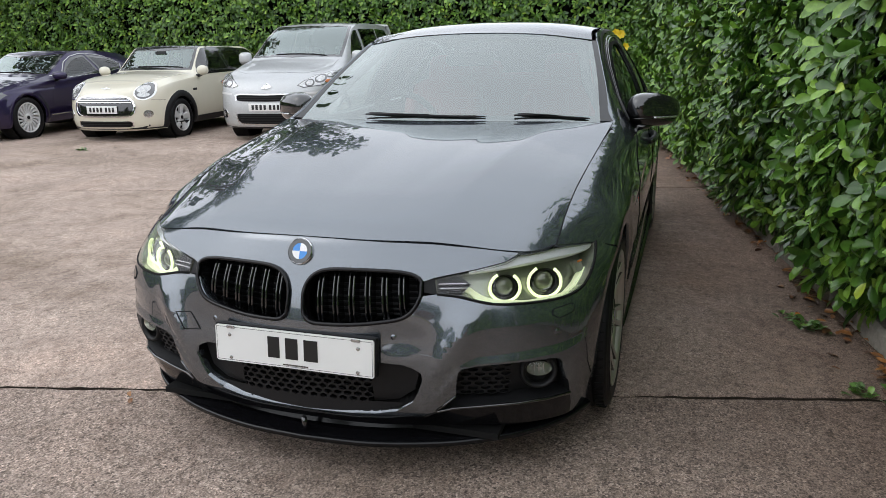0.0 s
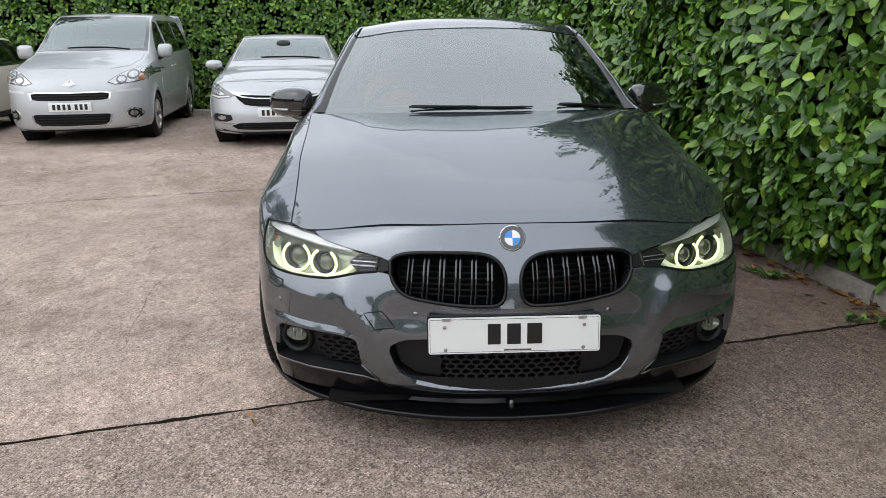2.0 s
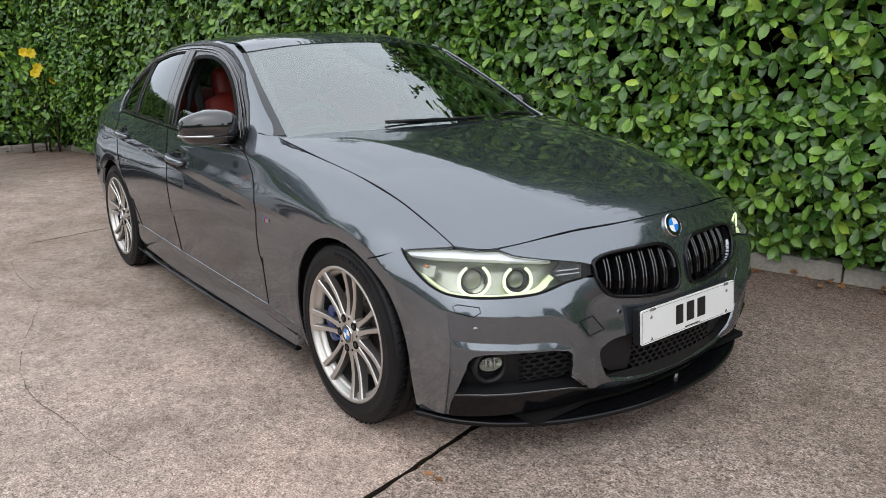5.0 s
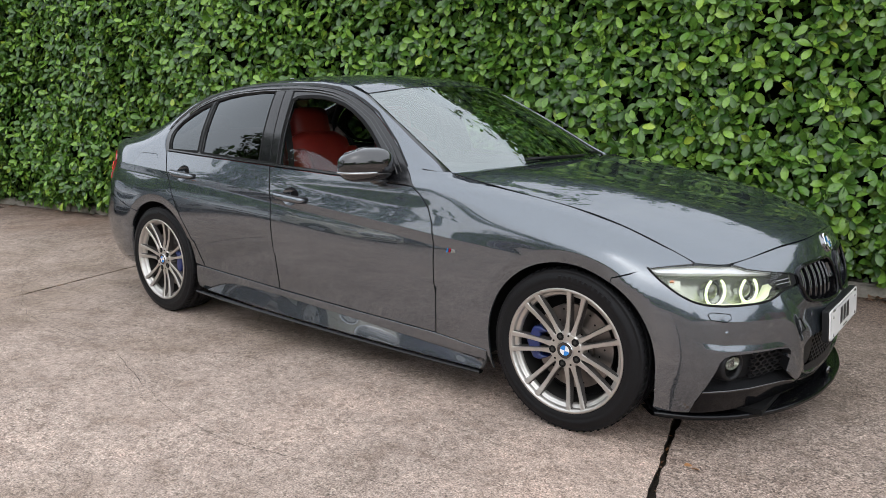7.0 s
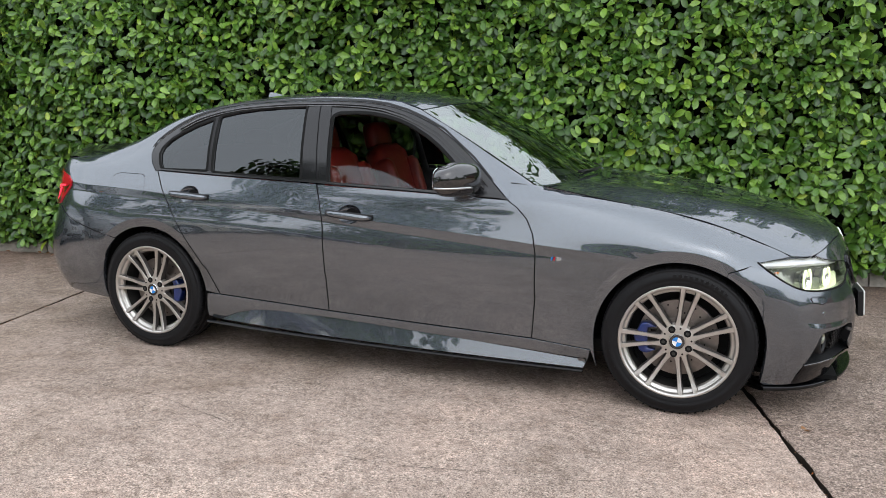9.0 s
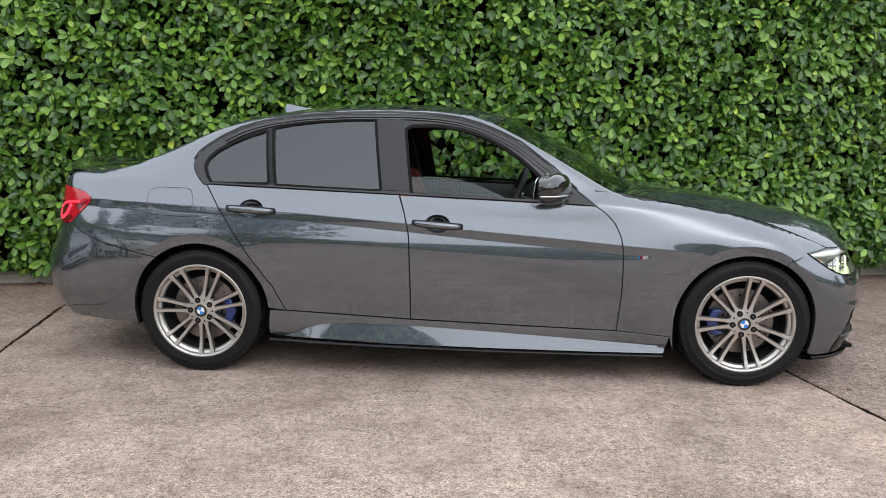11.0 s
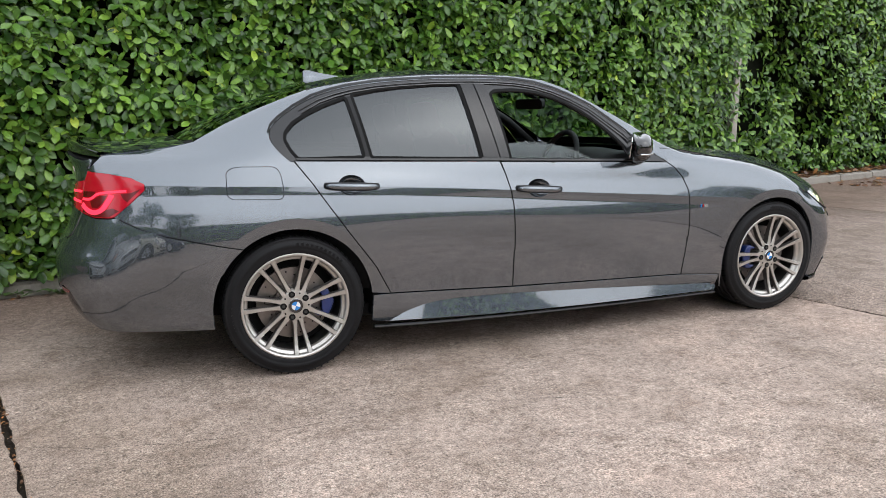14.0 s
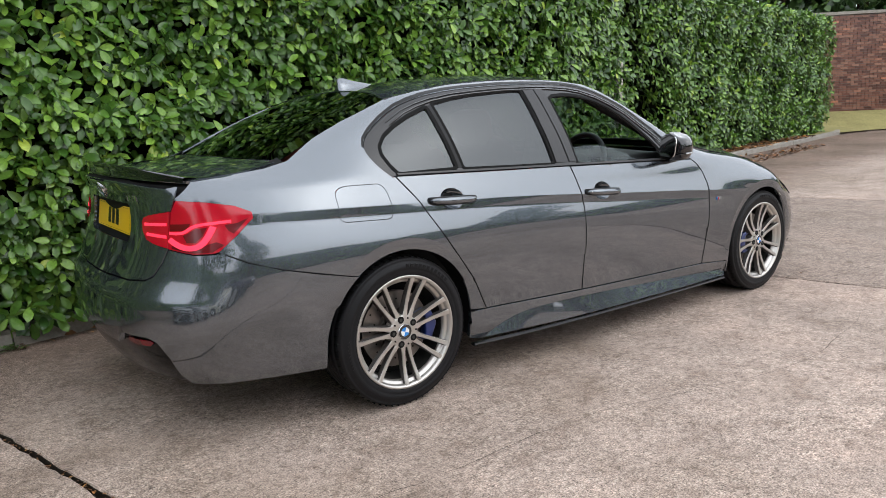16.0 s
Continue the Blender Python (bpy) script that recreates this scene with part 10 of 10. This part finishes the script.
SMALL = dict(front=0.78, rear=-3.20, half=0.855, base=2.567, tyre=0.302, arch=0.345, flare=0.022,
             round_f=(0.72, 2.55), round_r=(0.38, 3.0),
             sill=[(-3.2, 0.25), (0.8, 0.17)], belt=[(-3.2, 0.97), (-1.4, 0.94), (-0.6, 0.905), (-0.2, 0.875), (0.2, 0.83), (0.5, 0.77)],
             rail=[(-3.2, 1.02), (-3.0, 1.20), (-2.7, 1.33), (-1.9, 1.375), (-1.3, 1.38), (-1.05, 1.355), (-0.85, 1.18), (-0.62, 0.985), (-0.4, 0.955), (0.0, 0.925), (0.45, 0.86)],
             rail_in=[(-3.2, 0.26), (-2.7, 0.25), (-1.9, 0.235), (-1.1, 0.24), (-0.62, 0.16), (-0.3, 0.15), (0.3, 0.18)],
             nose=[(0.06, 0.16), (0.02, 0.20), (0.0, 0.29), (0.0, 0.40), (0.01, 0.52), (0.035, 0.62), (0.075, 0.70), (0.13, 0.76), (0.20, 0.80), (0.32, 0.845)],
             tail=[(0.05, 0.25), (0.02, 0.32), (0.0, 0.42), (0.0, 0.56), (0.02, 0.7), (0.04, 0.84), (0.05, 0.96), (0.10, 1.1), (0.17, 1.25), (0.26, 1.33)],
             crown=[(-3.1, 0.03), (-1.9, 0.045), (-1.0, 0.035), (-0.6, 0.06), (0.5, 0.05)], bow=[(-3.1, 0.0), (-1.1, 0.10), (-0.6, 0.12), (-0.3, 0.03), (0.1, 0.0)],
             screen=[(-0.965, 0.0), (-1.0, 0.35), (-1.045, 0.575), (-0.85, 0.62), (-0.66, 0.66), (-0.58, 0.4), (-0.54, 0.0)], screen_z=(0.97, 1.37),
             roof_outline=[(-0.955, 0.0), (-0.99, 0.35), (-1.035, 0.59), (-1.3, 0.612), (-1.9, 0.612), (-2.7, 0.60), (-2.88, 0.5), (-2.93, 0.0)],
             bonnet=[(-0.42, 0.0), (-0.48, 0.4), (-0.56, 0.64), (-0.1, 0.68), (0.20, 0.60), (0.36, 0.42), (0.45, 0.2), (0.46, 0.0)],
             windows=[([(-0.84, 0.965), (-1.10, 1.28), (-1.14, 1.325), (-1.55, 1.33), (-1.60, 0.985)], FAR_SIDE), ([(-1.68, 0.99), (-1.64, 1.33), (-2.15, 1.32), (-2.26, 1.01)], FAR_SIDE), ([(-2.36, 1.015), (-2.26, 1.31), (-2.52, 1.30), (-2.72, 1.03)], FAR_SIDE)],
             doors=[[(-0.52, 0.32), (-0.50, 0.70), (-0.56, 0.88), (-1.60, 0.935), (-1.60, 0.32)], [(-1.615, 0.32), (-1.615, 0.935), (-2.30, 0.955), (-2.22, 0.70), (-2.16, 0.50), (-2.15, 0.32)]],
             cladding=(SATIN, 0.075), skirt=0.19, sill_top=0.29, sill_paint=SATIN, mirror=(-0.60, 1.005, (0.085, 0.10, 0.078), CREAM), mirror_square=0.9, plate_z=0.475,
             wheel=dict(rim_r=0.205, spokes=5, width=(0.032, 0.05), style={}, metal=BRIGHT_ALLOY, label="silver five-spoke alloy wheel"))
parked_car("small_car", "cream five-door small car with black roof and arches", SMALL, CREAM, BLACK_PAINT, pose(-7.25, -7.32, 0.018, 0, 0, 4.5), small_face)


# dark purple coupe
def coupe_face(root, flank, nose, sheet, half):
    nose("grille", mirrored([(0.0, 0.655), (0.42, 0.665), (0.46, 0.65), (0.42, 0.605), (0.0, 0.60)]), GLOSS, root, lift=0.004)
    nose("lower_intake", mirrored([(0.0, 0.42), (0.52, 0.42), (0.60, 0.36), (0.52, 0.26), (0.0, 0.25)]), VOID, root, lift=0.004)
    for s in (1, -1):
        lamp = nose("headlamp", [(s * 0.49, 0.61), (s * 0.50, 0.665), (s * 0.68, 0.71), (s * 0.82, 0.74), (s * 0.86, 0.70), (s * 0.83, 0.64), (s * 0.66, 0.60)], DARK_LAMP, root, "dark headlamp", lift=0.004)[0]
        nose("lamp_reflector", oval(s * 0.73, 0.67, 0.06, 0.045), PALE_LAMP, lamp, lift=0.009, step=0.02)
        nose("fog_pocket", [(s * 0.62, 0.40), (s * 0.80, 0.41), (s * 0.80, 0.31), (s * 0.66, 0.29)], SATIN, root, lift=0.004)
    chrome = [(-0.90, 0.915), (-1.20, 1.15), (-1.38, 1.235), (-1.60, 1.275), (-1.90, 1.27), (-2.20, 1.235), (-2.42, 1.16), (-2.50, 1.09), (-2.46, 1.045), (-1.9, 0.985)]
    flank("window_trim", inset(chrome, -0.026), SILVER, label="thin silver window trim", hole=[inset(chrome, -0.016)], lift=0.006, thick=0.008, step=0.03)
    flank("sill_strip", [(-0.50, 0.325), (-0.50, 0.342), (-2.05, 0.38), (-2.05, 0.365)], SILVER, lift=0.010, thick=0.008, label="thin silver strip along the sill", step=0.05)
    flank("door_handle", oval(-1.65, 0.83, 0.095, 0.017), PURPLE, lift=0.022, thick=0.022, step=0.03)
    flank("mirror_strip", oval(-0.72, 0.93, 0.05, 0.006), SILVER, lift=0.03, thick=0.01, step=0.03)


COUPE = dict(front=0.89, rear=-3.366, half=0.90, base=2.578, tyre=0.33, arch=0.365, flare=0.024,
             round_f=(0.80, 2.6), round_r=(0.5, 2.8),
             sill=[(-3.4, 0.27), (0.9, 0.19)], belt=[(-3.4, 1.05), (-2.4, 0.995), (-0.9, 0.885), (-0.5, 0.86), (0.0, 0.80), (0.5, 0.725)],
             rail=[(-3.36, 1.12), (-3.0, 1.25), (-2.4, 1.33), (-1.8, 1.352), (-1.4, 1.315), (-1.1, 1.16), (-0.72, 0.97), (-0.5, 0.93), (0.0, 0.865), (0.45, 0.77)],
             rail_in=[(-3.36, 0.30), (-2.6, 0.31), (-1.9, 0.29), (-1.4, 0.29), (-0.72, 0.16), (-0.4, 0.15), (0.3, 0.17)],
             nose=[(0.07, 0.18), (0.025, 0.22), (0.0, 0.32), (0.0, 0.45), (0.03, 0.56), (0.06, 0.62), (0.10, 0.67), (0.15, 0.705), (0.22, 0.735), (0.33, 0.765)],
             tail=[(0.06, 0.27), (0.02, 0.34), (0.0, 0.45), (0.0, 0.6), (0.03, 0.74), (0.05, 0.88), (0.07, 1.02), (0.14, 1.12), (0.24, 1.24), (0.38, 1.31)],
             crown=[(-3.3, 0.03), (-1.9, 0.045), (-1.0, 0.04), (-0.6, 0.06), (0.5, 0.04)], bow=[(-3.3, 0.0), (-1.4, 0.14), (-0.7, 0.18), (-0.4, 0.05), (0.0, 0.0)],
             crease=[(-3.4, 0.82), (0.9, 0.70)],
             screen=[(-1.18, 0.0), (-1.24, 0.35), (-1.34, 0.575), (-1.05, 0.64), (-0.74, 0.70), (-0.62, 0.45), (-0.55, 0.0)], screen_z=(0.95, 1.31),
             bonnet=[(-0.46, 0.0), (-0.55, 0.45), (-0.66, 0.70), (-0.1, 0.70), (0.25, 0.60), (0.42, 0.42), (0.50, 0.2), (0.52, 0.0)],
             windows=[([(-0.93, 0.92), (-1.22, 1.14), (-1.38, 1.22), (-1.60, 1.26), (-1.70, 1.262), (-1.82, 0.985)], FAR_SIDE), ([(-1.92, 0.99), (-1.79, 1.262), (-2.18, 1.225), (-2.40, 1.155), (-2.475, 1.09), (-2.44, 1.05)], FAR_DARK)],
             doors=[[(-0.58, 0.40), (-0.57, 0.64), (-0.72, 0.86), (-1.90, 0.945), (-1.98, 0.75), (-1.96, 0.40)]],
             cladding=(PURPLE, 0.03), skirt=0.20, sill_top=0.30, sill_paint=PURPLE, mirror=(-0.72, 0.955, (0.09, 0.13, 0.065), PURPLE), mirror_square=0.7, plate_z=0.50,
             wheel=dict(rim_r=0.232, spokes=18, width=(0.012, 0.018), style=dict(lean=0.05), metal=BRIGHT_ALLOY, label="bright silver multi-spoke alloy wheel"))
parked_car("coupe_car", "dark purple three-door coupe with bright silver wheels", COUPE, PURPLE, PURPLE, pose(-6.60, -9.78, 0.018, 0, 0, 5), coupe_face)
